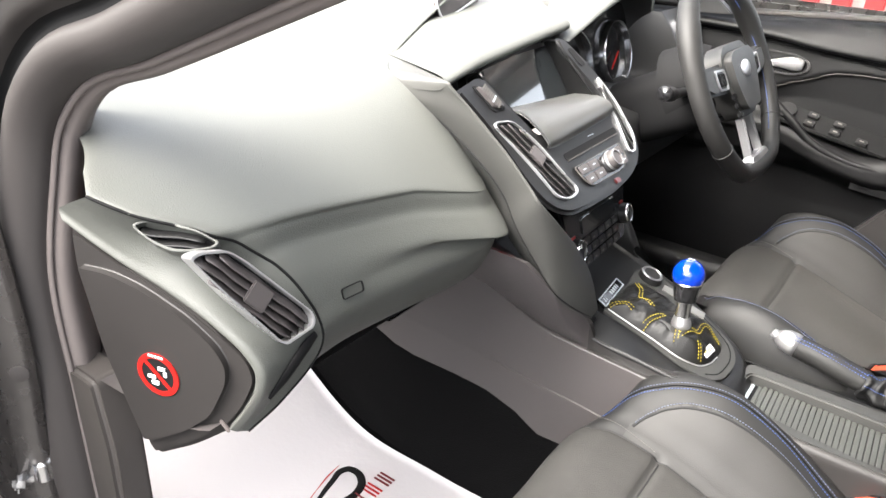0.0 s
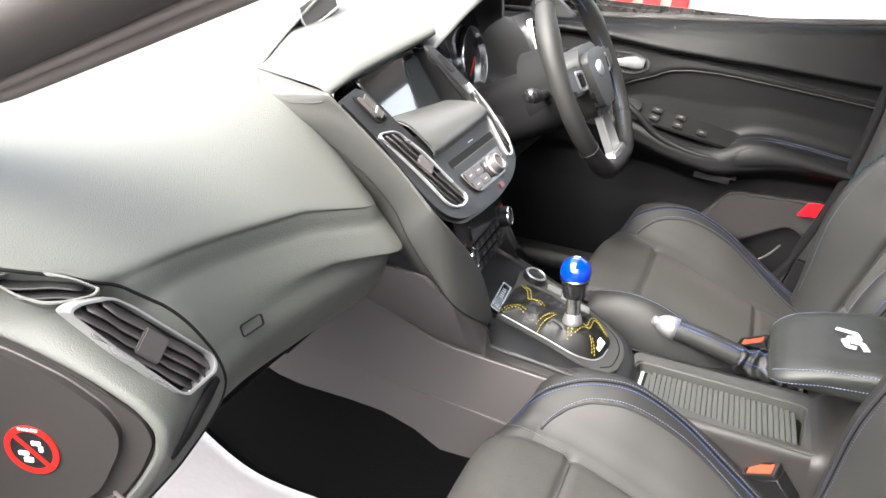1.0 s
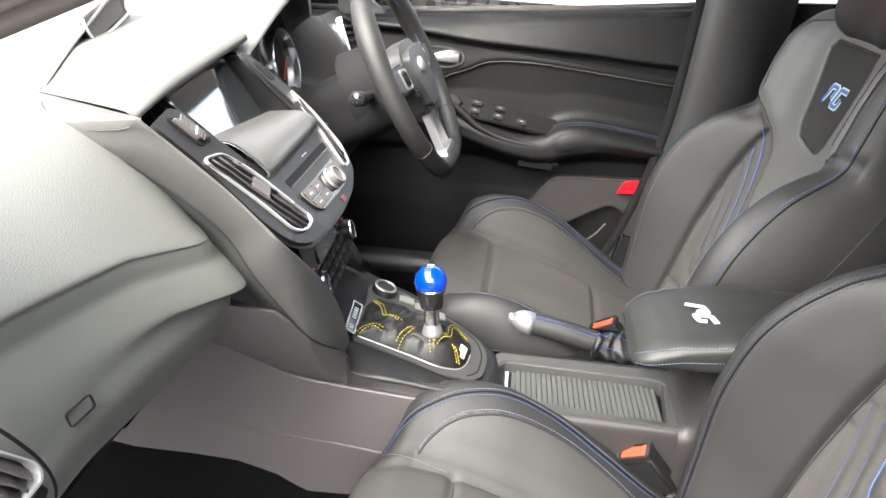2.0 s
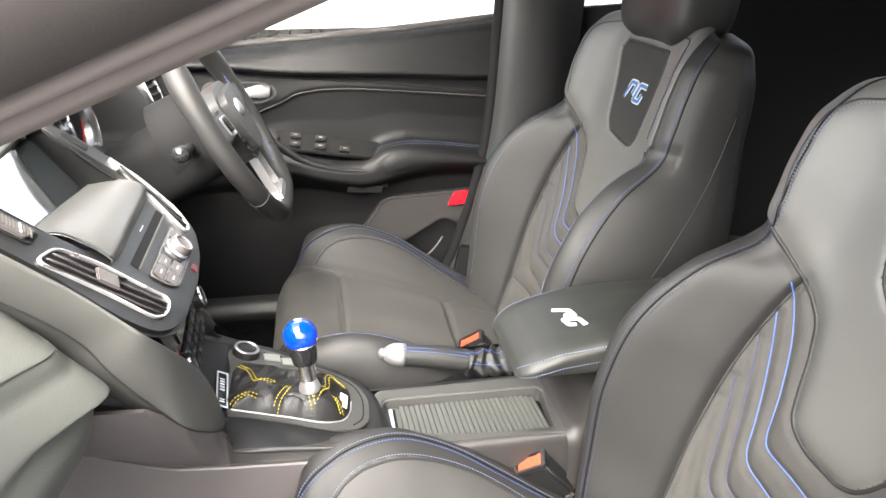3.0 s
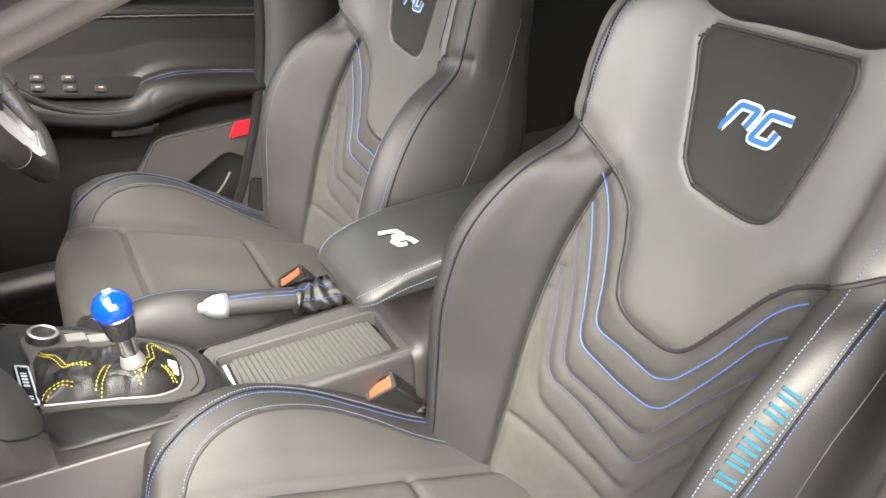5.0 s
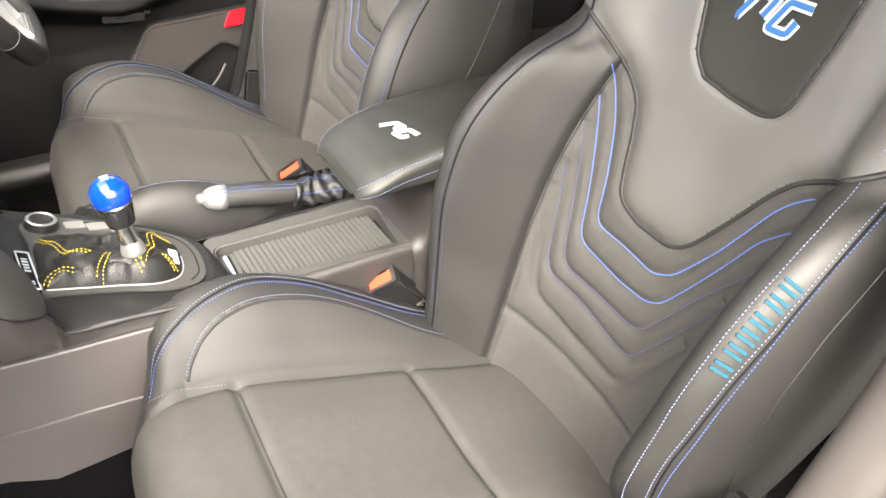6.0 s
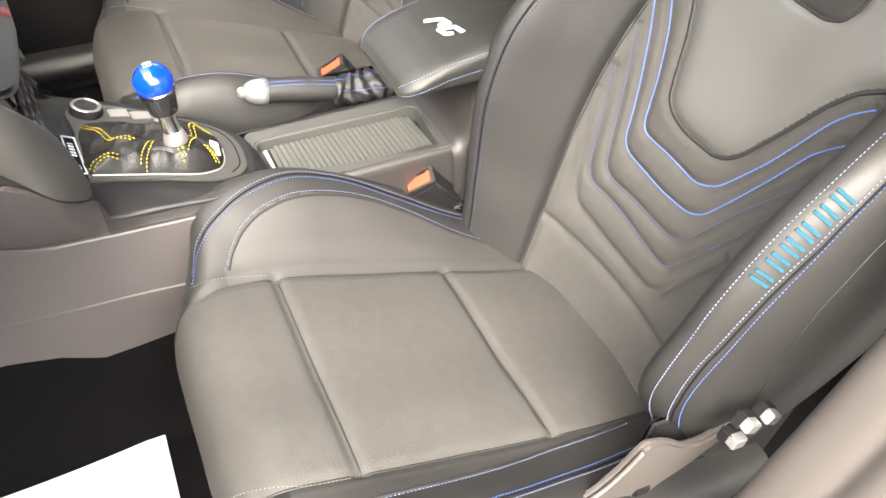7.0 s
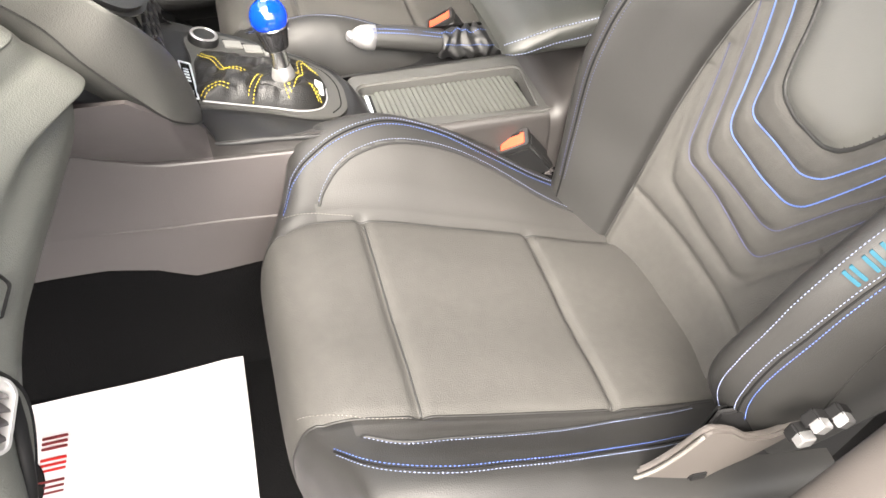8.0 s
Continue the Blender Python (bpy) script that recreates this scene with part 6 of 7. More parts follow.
    OUT_1 = ((0.30, 0.35, 0.40, 0.47, 0.54, 0.60, 0.64, 0.68, 0.85), (5.8, 5.87, 5.85, 5.66, 5.58, 5.56, 5.50, 5.3, 5.2)) if outer < 0 else ((0.3, 0.9), (5.0, 5.0))
    OUT_2 = ((0.30, 0.38, 0.43, 0.51, 0.56, 0.65, 0.85), (6.42, 6.44, 6.34, 6.32, 6.36, 6.24, 6.2)) if outer < 0 else ((0.3, 0.9), (6.45, 6.45))
    OUT_3 = ((0.30, 0.34, 0.41, 0.49, 0.55, 0.62, 0.85), (6.70, 6.72, 6.62, 6.54, 6.52, 6.42, 6.4)) if outer < 0 else ((0.3, 0.9), (6.75, 6.75))
    for sg in (-1, 1):
        for k, mt in ((OUT_1, THREAD_PALE), (OUT_2, THREAD_PALE), (OUT_3, THREAD)) if sg == outer else ((5.02, THREAD_DIM), (5.32, THREAD_DIM)) if outer < 0 else ((5.55, THREAD_PALE), (6.75, THREAD)):
            at_z = (lambda z, k=k: float(np.interp(z, *k))) if isinstance(k, tuple) else (lambda z, k=k: k)
            line = np.array([lane_at(i, sg * at_z(zc[i, 0]), 0.0006) for i in range(nv) if 0.305 < zc[i, 0] < 0.85])
            part("stitching", dashes("stitching", line), mt, s)
        line = np.array([lane_at(i, sg * (float(np.interp(zc[i, 0], *OUT_2)) + 0.11 if sg == outer else 5.17 if outer < 0 else 6.9), 0.0002) for i in range(nv) if 0.28 < zc[i, 0] < 0.86])
        part("piping", tube("piping", line, 0.0013, 6), DARK, s)
        line = np.array([lane_at(i, sg * (float(np.interp(zc[i, 0], [0.38, 0.43, 0.51, 0.57, 0.77], [7.75, 7.52, 7.26, 7.2, 7.2])) if sg == outer and outer < 0 else 8.0 + 1.0 * np.clip((zc[i, 0] - 0.42) / 0.34, 0, 1) ** 1.5), 0.0) for i in range(nv) if 0.37 < zc[i, 0] < 0.77])
        part("piping", tube("piping", line, 0.0010, 6), SEAM_DARK, s)
    part("seam", tube("seam", B.along(PAD, -0.0003, 160), 0.0030, 6), SEAM_DARK, s)
    part("seam", tube("seam", B.along(PANEL + PANEL[:1], 0.0000, 120), 0.0024, 6), SEAM_DARK, s)
    for sg in (-1, 1):
        line = np.array([lane_at(i, sg * 3.15, -0.0008) for i in range(nv) if 0.24 < zc[i, 0] < 0.655])
        part("seam", tube("seam", line, 0.0018, 6), SEAM_DARK, s)
    for sg in (-1, 1):
        top = [(sg * 0.186, 0.712), (sg * 0.192, 0.756), (sg * 0.192, 0.790), (sg * 0.186, 0.822), (sg * 0.170, 0.840), (sg * 0.130, 0.853), (sg * 0.075, 0.856)]
        part("seam", tube("seam", B.along(top, 0.0002, 90), 0.0012, 6), SEAM_DARK, s)
        part("stitching", dashes("stitching", B.along([(u * 0.975, z - 0.002) for u, z in top], 0.0010, 90)), THREAD_PALE, s)
    m = frame_of(B.at(0.006, 0.757, 0.0022), (-1, 0, 0), (0, -0.25, 1))
    emblem(m, crest, 0.066, 0.032, CYAN, EDGE)
    # maker's lettering as plain bars on the outer bolster
    for k in range(6):
        z = 0.522 + k * 0.0148
        row = int(np.argmin(np.abs(zc[:, 0] - z)))
        c0, n0 = lane_at(row, outer * 6.02, 0.0), B.N[row, idx(outer * 6.02)]
        t0 = lane_at(row + 4, outer * 6.02, 0.0) - lane_at(row - 4, outer * 6.02, 0.0)
        mm = frame_of(c0 + n0 * 0.0006, t0, np.cross(n0, t0))
        for q in (-0.0032, 0.0032):
            part("print", prism("print", rounded(rect(q - 0.0015, -0.0080, q + 0.0015, 0.0080), 0.0008), -0.002, 0.0006, mm), CYAN_DULL, s, "pale blue printed bar")

    # headrest
    g = []
    for t in np.linspace(0, 1, 30):
        a = t * math.pi
        z = 0.930 - 0.098 * math.cos(a) * (1 if abs(math.cos(a)) < 0.97 else 1)
        k = max(0.0, 1 - abs(math.cos(a)) ** 5) ** 0.45
        ring = []
        for b in np.linspace(0, 2 * math.pi, 48, endpoint=False):
            cxx, sy = math.cos(b), math.sin(b)
            ex = math.copysign(abs(cxx) ** 0.42, cxx) * 0.124 * k
            ey = math.copysign(abs(sy) ** 0.55, sy) * 0.058 * k
            ring.append((cx + ex, -0.640 - 0.10 * (z - 0.87) * 1.5 + ey + 0.022 * (ex / 0.124) ** 2, z + 0.0015 * math.sin(b * 5)))
        g.append(ring)
    part("headrest", sheet("headrest", np.array(g), wrap=True), LEATHER, s, "black leather headrest")
    for sg in (-1, 1):
        line = [(cx + sg * 0.108, -0.640 - 0.15 * (z - 0.87) + 0.062, z) for z in np.linspace(0.88, 1.01, 24)]
        part("stitching", dashes("stitching", np.array(line), r=0.0009), THREAD, s)
        part("headrest_post", tube("headrest_post", [(cx + sg * 0.065, -0.625, 0.82), (cx + sg * 0.065, -0.622, 0.90)], 0.006, 12), CHROME, s, "bright headrest post")

    # side cover, height lever and rail
    ox = cx + outer * (0.190 if outer < 0 else 0.262)
    cov = [(0.03, 0.29), (0.0, 0.335), (-0.10, 0.345), (-0.25, 0.330), (-0.36, 0.325), (-0.47, 0.345), (-0.49, 0.26), (-0.42, 0.19), (-0.02, 0.19)] if outer > 0 else [(0.0, 0.330), (-0.06, 0.342), (-0.165, 0.353), (-0.215, 0.353), (-0.247, 0.356), (-0.270, 0.376), (-0.2856, 0.398), (-0.296, 0.406), (-0.319, 0.396), (-0.346, 0.369), (-0.373, 0.362), (-0.409, 0.376), (-0.412, 0.366), (-0.395, 0.352), (-0.361, 0.328), (-0.326, 0.315), (-0.305, 0.295), (-0.30, 0.19), (-0.02, 0.19), (0.03, 0.29)]
    sc = plate_x("side_cover", rounded(cov, 0.010), min(ox + outer * 0.004, ox + outer * 0.014), max(ox + outer * 0.004, ox + outer * 0.014), PILLAR, s, "grey plastic seat side cover", bevel=0.004)
    # black block stands in for the shade of the deep recess here
    part("recess_shade", box("recess_shade", (0.010, 0.24, 0.16), pose(ox - outer * 0.012, -0.42, 0.290, 12, 0, 0), 0.012, 3), DARK, sc)
    sx = ox + outer * (0.043 if outer < 0 else 0.016)
    for y, z, a in ((-0.362, 0.414, 12), (-0.371, 0.431, 30), (-0.394, 0.430, 34)) if outer < 0 else ((-0.400, 0.330, 12), (-0.430, 0.334, 12), (-0.460, 0.338, 12)):
        sw = part("switch", box("switch", (0.012, 0.015, 0.012), pose(sx, y, z, a, 0, 0), 0.0012, 2), SILVER, sc, "bright square seat switch")
        # black block for the shade round each switch
        part("switch_shade", box("switch_shade", (0.012, 0.019, 0.016), pose(sx - outer * 0.007, y, z - 0.001, a, 0, 0), 0.002, 2), DARK, sw)
    lip = curve3([(ox + outer * 0.0145, y, z) for y, z in ((-0.288, 0.402), (-0.272, 0.379), (-0.249, 0.359), (-0.212, 0.3555), (-0.165, 0.3555), (-0.08, 0.346))], 50)
    part("cover_piping", tube("cover_piping", lip, 0.0022, 8), SEAM, s, "dull piping along the side cover")
    part("lever_slot", box("lever_slot", (0.006, 0.020, 0.010), pose(ox + outer * 0.014, -0.305, 0.322, 10, 0, 0), 0.002), DARK, sc)
    part("lever", box("lever", (0.016, 0.20, 0.022), pose(ox + outer * 0.016, -0.17, 0.316, -2, 0, 0), 0.007, 3), PILLAR, sc, "grey height lever")
    part("hinge_cover", box("hinge_cover", (0.012, 0.08, 0.10), pose(cx - outer * 0.282, -0.40, 0.315, -22, 0, 0), 0.005, 3), PLASTIC_GREY, s)
    for sg in (-1, 1):
        part("rail", box("rail", (0.04, 0.52, 0.03), pose(cx + sg * 0.19, -0.24, FLOOR + 0.018), 0.004), PLASTIC, s)
    part("base", box("base", (0.44, 0.44, 0.09), pose(cx, -0.24, FLOOR + 0.075), 0.01), DARK, s)


front_seat(-0.345, -1)
front_seat(0.355, 1)


# ---- driver's door ----
def driver_door():
    d = thing("door_driver", (0.72, -0.05, 0.2), "closed driver's door with black leather panel, silver handle and switches", "car door")
    d["kind"] = "structure"
    Y = np.linspace(0.46, -0.41, 110)

    def by_y(knots, vals):
        return spl(knots[::-1], vals[::-1], Y[::-1])[::-1]

    ZB = by_y([0.46, 0.15, 0.03, -0.19, -0.41], [0.782, 0.794, 0.803, 0.819, 0.840])                              # belt
    ZC = by_y([0.46, 0.10, 0.03, -0.09, -0.20, -0.31, -0.41], [0.772, 0.764, 0.756, 0.750, 0.746, 0.739, 0.735])   # foot of the upper pad
    ZD = by_y([0.46, 0.10, 0.024, -0.093, -0.20, -0.32, -0.41], [0.762, 0.750, 0.743, 0.733, 0.723, 0.708, 0.698])
    ZI = by_y([0.46, 0.20, 0.12, 0.08, 0.035, 0.0, -0.04, -0.10, -0.20, -0.32, -0.41], [0.56, 0.62, 0.652, 0.674, 0.692, 0.708, 0.715, 0.716, 0.709, 0.698, 0.690])   # seam of the padded insert
    ZA = by_y([0.46, 0.10, 0.04, -0.04, -0.10, -0.14, -0.165, -0.207, -0.27, -0.36, -0.41], [0.56, 0.612, 0.606, 0.582, 0.574, 0.580, 0.596, 0.605, 0.600, 0.587, 0.580])
    ZE = by_y([0.46, 0.05, 0.0, -0.08, -0.13, -0.20, -0.235, -0.41], [0.545, 0.567, 0.553, 0.536, 0.531, 0.547, 0.556, 0.556])
    ZL = by_y([0.46, 0.05, -0.02, -0.085, -0.13, -0.19, -0.41], [0.50, 0.53, 0.525, 0.512, 0.506, 0.526, 0.543])
    ARM = by_y([0.46, 0.10, 0.05, -0.05, -0.13, -0.30, -0.41], [0.0, 0.0, 0.008, 0.020, 0.023, 0.020, 0.018])
    rows, cols_i = [], []
    for y, zb, zc_, zd, zi, za, ze, zl, arm in zip(Y, ZB, ZC, ZD, ZI, ZA, ZE, ZL, ARM):
        zi = max(zi, za + 0.022)
        row = bent([(0.706, y, zb + 0.004), (0.694, y, zb + 0.003), (0.686, y, zb - 0.006), (0.672, y, (zb + zc_) / 2 + 0.004), (0.660, y, zc_ + 0.009), (0.657, y, zc_ + 0.002), (0.663, y, zc_ - 0.003), (0.680, y, zc_ - 0.007),
                    (0.684, y, zd + 0.002), (0.680, y, zi + 0.007), (0.681, y, zi + 0.002), (0.688, y, zi - 0.0005), (0.689, y, zi - 0.006), (0.695, y, (zi + za) / 2 + 0.004), (0.691, y, za + 0.018), (0.684, y, za + 0.004),
                    (0.674 - arm, y, za - 0.002), (0.662 - arm, y, za - 0.010), (0.656 - arm, y, (za + ze) / 2), (0.656 - arm, y, ze), (0.664 - arm, y, ze - 0.008), (0.680 - arm * 0.5, y, zl), (0.702, y, zl - 0.020),
                    (0.706, y, 0.44), (0.700, y, 0.38), (0.699, y, 0.31), (0.703, y, 0.22), (0.71, y, 0.15)], 240, 2)
        rows.append(row)
        cols_i.append(int(np.argmin(np.abs(row[:, 2] - zi) + 9 * (row[:, 2] < za))))
    R = np.array(rows)
    part("panel", sheet("panel", R.transpose(1, 0, 2), 0.0), DOOR, d, "black door panel with a padded insert")
    seam = np.array([R[i, c] for i, c in enumerate(cols_i)])[26:]
    part("seam", tube("seam", seam + np.array((-0.001, 0, 0.0004)), 0.0011, 6), SEAM, d, "light seam over the padded insert")
    for zz, off in ((ZC, -0.006), (ZD, 0.0)):
        line = np.array([R[i, int(np.argmin(np.abs(R[i, :80, 2] - zz[i] - off)))] for i in range(12, 110)])
        part("groove", tube("groove", line, 0.0013, 6), DARK, d)
    part("door_back", box("door_back", (0.03, 0.90, 0.72), pose(0.735, 0.02, 0.47), 0.01), PAINT, d)
    # lower pocket trim, grey
    low = [(-0.168, 0.482), (-0.40, 0.492), (-0.405, 0.36), (-0.30, 0.43), (-0.24, 0.395), (-0.20, 0.37), (-0.10, 0.385)]
    plate_x("pocket_trim", rounded(low, 0.02), 0.676, 0.70, PLASTIC_DARK, d, "dark grey lower pocket trim", bevel=0.006)
    # pull cup
    part("pull_cup", box("pull_cup", (0.05, 0.096, 0.030), pose(0.680, -0.128, 0.515, 4, 0, 0), 0.012, 4), PLASTIC, d)
    ledge = curve3([(0.668, 0.085, 0.640), (0.655, 0.04, 0.612), (0.650, 0.003, 0.584), (0.646, -0.053, 0.562), (0.644, -0.122, 0.553), (0.646, -0.185, 0.556), (0.655, -0.215, 0.562)], 50)
    part("ledge", tube("ledge", ledge, 0.011, 12, flat=0.7, up=(0.6, 0, 0.8)), DOOR, d, "swept ledge under the switches")
    # switch panel with rocker switches
    sm = frame_of((0.672, -0.055, 0.606), (0.0, -1, -0.16), (0.80, -0.1, 0.55))
    sp = part("switch_panel", prism("switch_panel", rounded(rect(-0.14, -0.026, 0.115, 0.022), 0.018), -0.006, 0.003, sm, 0.002), DOOR, d, "black switch panel")
    dm = sm @ Matrix.Translation((-0.115, 0, 0.004))
    part("mirror_dial", lathe("mirror_dial", [(0.019, 0), (0.018, 0.006), (0.012, 0.008), (0.003, 0.007)], dm), PLASTIC, sp)
    for k in range(3):
        for r in range(2):
            if k == 2 and r:
                continue
            part("switch", box("switch", (0.020, 0.014, 0.006), sm @ pose(-0.065 + k * 0.050, -0.013 + r * 0.022, 0.007), 0.0015), PLASTIC, sp)
            part("switch_mark", box("switch_mark", (0.008, 0.003, 0.001), sm @ pose(-0.065 + k * 0.050, -0.013 + r * 0.022, 0.0105), 0.0003), THREAD_GREY, sp)
    # leather armrest with stitching
    ar = []
    for y in np.linspace(-0.142, -0.41, 36):
        za, ze = float(np.interp(-y, -Y, ZA)), float(np.interp(-y, -Y, ZE))
        k = math.sin(min(1, (-0.142 - y) / 0.05) * math.pi / 2)
        ar.append(curve3([(0.71, y, za - 0.004), (0.690, y, za + 0.003), (0.668, y, za + 0.001), (0.650 - 0.006 * k, y, za - 0.008), (0.642 - 0.008 * k, y, za - 0.020), (0.642 - 0.008 * k, y, ze + 0.004), (0.654, y, ze - 0.005)], 26))
    A = np.array(ar)
    part("armrest", sheet("armrest", A), DOOR, d, "padded door armrest")
    for j in (8, 10):
        part("stitching", dashes("stitching", A[:, j] + np.array((0, 0, 0.0008))), THREAD_PALE, d)
    # release handle in its bowl
    hm = frame_of((0.681, 0.085, 0.717), (0, -1, -0.04), (0.15, 0, 1))
    bo = rounded([(-0.100, -0.006), (-0.090, 0.018), (0.015, 0.020), (0.044, 0.010), (0.048, -0.006), (0.022, -0.022), (-0.02, -0.024)][::-1], 0.012, 5)
    ce = np.mean(bo, axis=0)
    ib = [(ce[0] + (a - ce[0]) * 0.9, ce[1] + (b - ce[1]) * 0.84) for a, b in bo]
    bl = part("handle_bowl", prism("handle_bowl", bo, -0.012, 0.004, hm, 0.002, ib), PLASTIC, d, "black handle bowl")
    part("bowl_floor", prism("bowl_floor", ib, -0.014, -0.010, hm), DARK, bl)
    hp = [hm @ Vector(p) for p in ((-0.030, -0.006, 0.000), (-0.010, -0.002, 0.006), (0.014, 0.001, 0.008), (0.034, 0.000, 0.004))]
    part("release", tube("release", curve3(hp, 16), np.interp(np.linspace(0, 1, 16), [0, 0.3, 0.7, 1], [0.006, 0.009, 0.014, 0.011]), 14, flat=0.55, up=(1, 0, 0)), SILVER, d, "silver release handle")
    # red reflector
    rm = frame_of((0.671, -0.334, 0.4755), (0, -1, 0.05), (0.1, 0, 1))
    part("reflector", prism("reflector", rounded([(-0.030, -0.015), (0.030, -0.013), (0.032, 0.014), (-0.012, 0.014)], 0.004), -0.004, 0.004, rm, 0.002), mat("red_reflector", (0.75, 0.01, 0.02), 0.12, coat=0.8), d, "red reflector")
    # window seal
    part("window_seal", tube("window_seal", [R[i, 0] + np.array((0.004, 0, 0.004)) for i in range(110)], 0.007, 8), RUBBER, d)
    mir = part("mirror_cover", prism("mirror_cover", rounded([(0.30, 0.79), (0.20, 0.795), (0.30, 0.87)], 0.01), 0.655, 0.68, YZ, 0.004), PLASTIC, d)
    part("mirror_glass", box("mirror_glass", (0.10, 0.05, 0.09), pose(0.80, 0.33, 0.86, 0, 0, -20), 0.02, 3), GLOSS, d, "door mirror housing")
    # kick panel and sill beside the footwell
    g = []
    for y in np.linspace(0.80, -0.42, 40):
        g.append(curve3([(0.66, y, FLOOR + 0.02), (0.645, y, FLOOR + 0.10), (0.63, y, 0.24), (0.64, y, 0.265), (0.68, y, 0.272)], 14))
    part("sill_cover", sheet("sill_cover", np.array(g)), PLASTIC, d)


driver_door()


# ---- steering wheel ----
WHEEL_LEATHER = mat("worn_wheel_leather", (0.0105, 0.0103, 0.0102), 0.55, spec=0.35, grain=0.25, grain_size=0.0011, cells=True, vary=0.12)
WHEEL_GREY = mat("soft_wheel_plastic", (0.024, 0.024, 0.0235), 0.5, grain=0.2, grain_size=0.0011)


def steering_wheel():
    w = thing("steering_wheel", (0.37, 0.12, 0.70), "black leather three-spoke steering wheel with a silver lower spoke", "steering wheel")
    m = frame_of((0.356, 0.098, 0.741), (1, 0, 0), (0, 0.46, 0.888))     # y up the rim, z out to the driver
    R = 0.172
    path, rad = [], []
    for a in np.linspace(0, 2 * math.pi, 96, endpoint=False):
        q = Vector((R * math.cos(a), R * math.sin(a), 0))
        if math.sin(a) < -0.88:
            q.y = -R * 0.88 - (abs(math.sin(a)) - 0.88) * R * 0.35
        path.append(m @ q)
        thumb = 0.0028 * (math.exp(-(((a - 0.5) / 0.22) ** 2)) + math.exp(-(((a - 2.64) / 0.22) ** 2)))
        rad.append(0.0158 + thumb)
    part("rim", tube("rim", path, rad, 18, True, up=m.to_3x3() @ Vector((0, 0, 1))), WHEEL_LEATHER, w, "perforated leather rim")
    for a in (0.85, 2.29, 3.75, 5.67):
        q = np.array([m @ (Vector((R * math.cos(a), R * math.sin(a), 0)) + Vector((math.cos(a) * 0.0164 * math.cos(b), math.sin(a) * 0.0164 * math.cos(b), 0.0164 * math.sin(b)))) for b in np.linspace(0, 2 * math.pi, 20, endpoint=False)])
        part("rim_seam", tube("rim_seam", q, 0.0007, 6, True), PLASTIC, w)
    # blue stitching on the inner side
    inn = [m @ Vector(((R - 0.0162) * math.cos(a), (R - 0.0162) * math.sin(a), 0.002)) for a in np.linspace(-0.85, 3.99, 140)]
    part("stitching", dashes("stitching", np.array(inn), r=0.0011), THREAD, w)
    hub = [(x * 1.18, y * 1.12) for x, y in [(-0.062, 0.030), (-0.040, 0.046), (0.040, 0.046), (0.062, 0.030), (0.058, -0.012), (0.036, -0.062), (-0.036, -0.062), (-0.058, -0.012)]]
    part("airbag_cover", prism("airbag_cover", rounded(hub[::-1], 0.018, 5), -0.030, 0.022, m, 0.012, seg=4), WHEEL_GREY, w, "smooth dark grey airbag cover")
    em = m @ Matrix.Translation((0, 0.006, 0.022))
    part("badge", lathe("badge", [(0.0, 0.0035), (0.010, 0.0034), (0.0135, 0.002), (0.0145, -0.002)][::-1], em @ Matrix.Diagonal((1.55, 1.0, 1, 1)), 28), SILVER, w, "oval bright badge")
    for sg in (-1, 1):
        sp = [(sg * 0.050, 0.026), (sg * 0.160, 0.030), (sg * 0.162, -0.004), (sg * 0.135, -0.016), (sg * 0.050, -0.022)]
        part("spoke", prism("spoke", rounded(sp if sg < 0 else sp[::-1], 0.008), -0.014, 0.010, m, 0.005), WHEEL_GREY, w, "side spoke with buttons")
        bp = [(sg * 0.072, 0.018), (sg * 0.118, 0.022), (sg * 0.112, -0.012), (sg * 0.070, -0.016)]
        bp = bp if sg < 0 else bp[::-1]
        ce = np.mean(bp, axis=0)
        part("spoke_trim", prism("spoke_trim", rounded(bp, 0.006), 0.009, 0.0125, m, 0.001, rounded([(ce[0] + (a - ce[0]) * 0.8, ce[1] + (b - ce[1]) * 0.8) for a, b in bp], 0.006)), SILVER, w, "silver button frame")
        part("spoke_button", prism("spoke_button", rounded([(ce[0] + (a - ce[0]) * 0.62, ce[1] + (b - ce[1]) * 0.62) for a, b in bp], 0.003), 0.009, 0.0135, m, 0.001), GLOSS, w)
        for k in range(3):
            part("stalk_button", box("stalk_button", (0.014, 0.010, 0.006), m @ pose(sg * (0.060 - k * 0.003), -0.030 - k * 0.015, 0.012), 0.002), GLOSS, w)
        lo = [(sg * 0.018, -0.066), (sg * 0.025, -0.064), (sg * 0.034, -0.142), (sg * 0.025, -0.144)]
        part("lower_spoke", prism("lower_spoke", rounded(lo if sg > 0 else lo[::-1], 0.004), -0.008, 0.006, m, 0.003), SILVER, w, "silver lower spoke")
    part("spoke_foot", prism("spoke_foot", rounded([(-0.050, -0.146), (-0.044, -0.134), (0.044, -0.134), (0.050, -0.146), (0.030, -0.152), (-0.030, -0.152)][::-1], 0.004), -0.008, 0.010, m, 0.003), SILVER, w)
    part("hub_back", lathe("hub_back", [(0.075, -0.10), (0.072, -0.05), (0.055, -0.02), (0.03, -0.015)], m, 28), DARK, w)
    # column shroud with stalks
    col = []
    for s in np.linspace(0, 1, 12):
        c = Vector((0, 0, -0.035 - 0.16 * s))
        col.append([m @ (c + Vector((0.070 * math.copysign(abs(math.cos(b)) ** 0.6, math.cos(b)), 0.058 * math.copysign(abs(math.sin(b)) ** 0.6, math.sin(b)) - 0.012, 0))) for b in np.linspace(0, 2 * math.pi, 32, endpoint=False)])
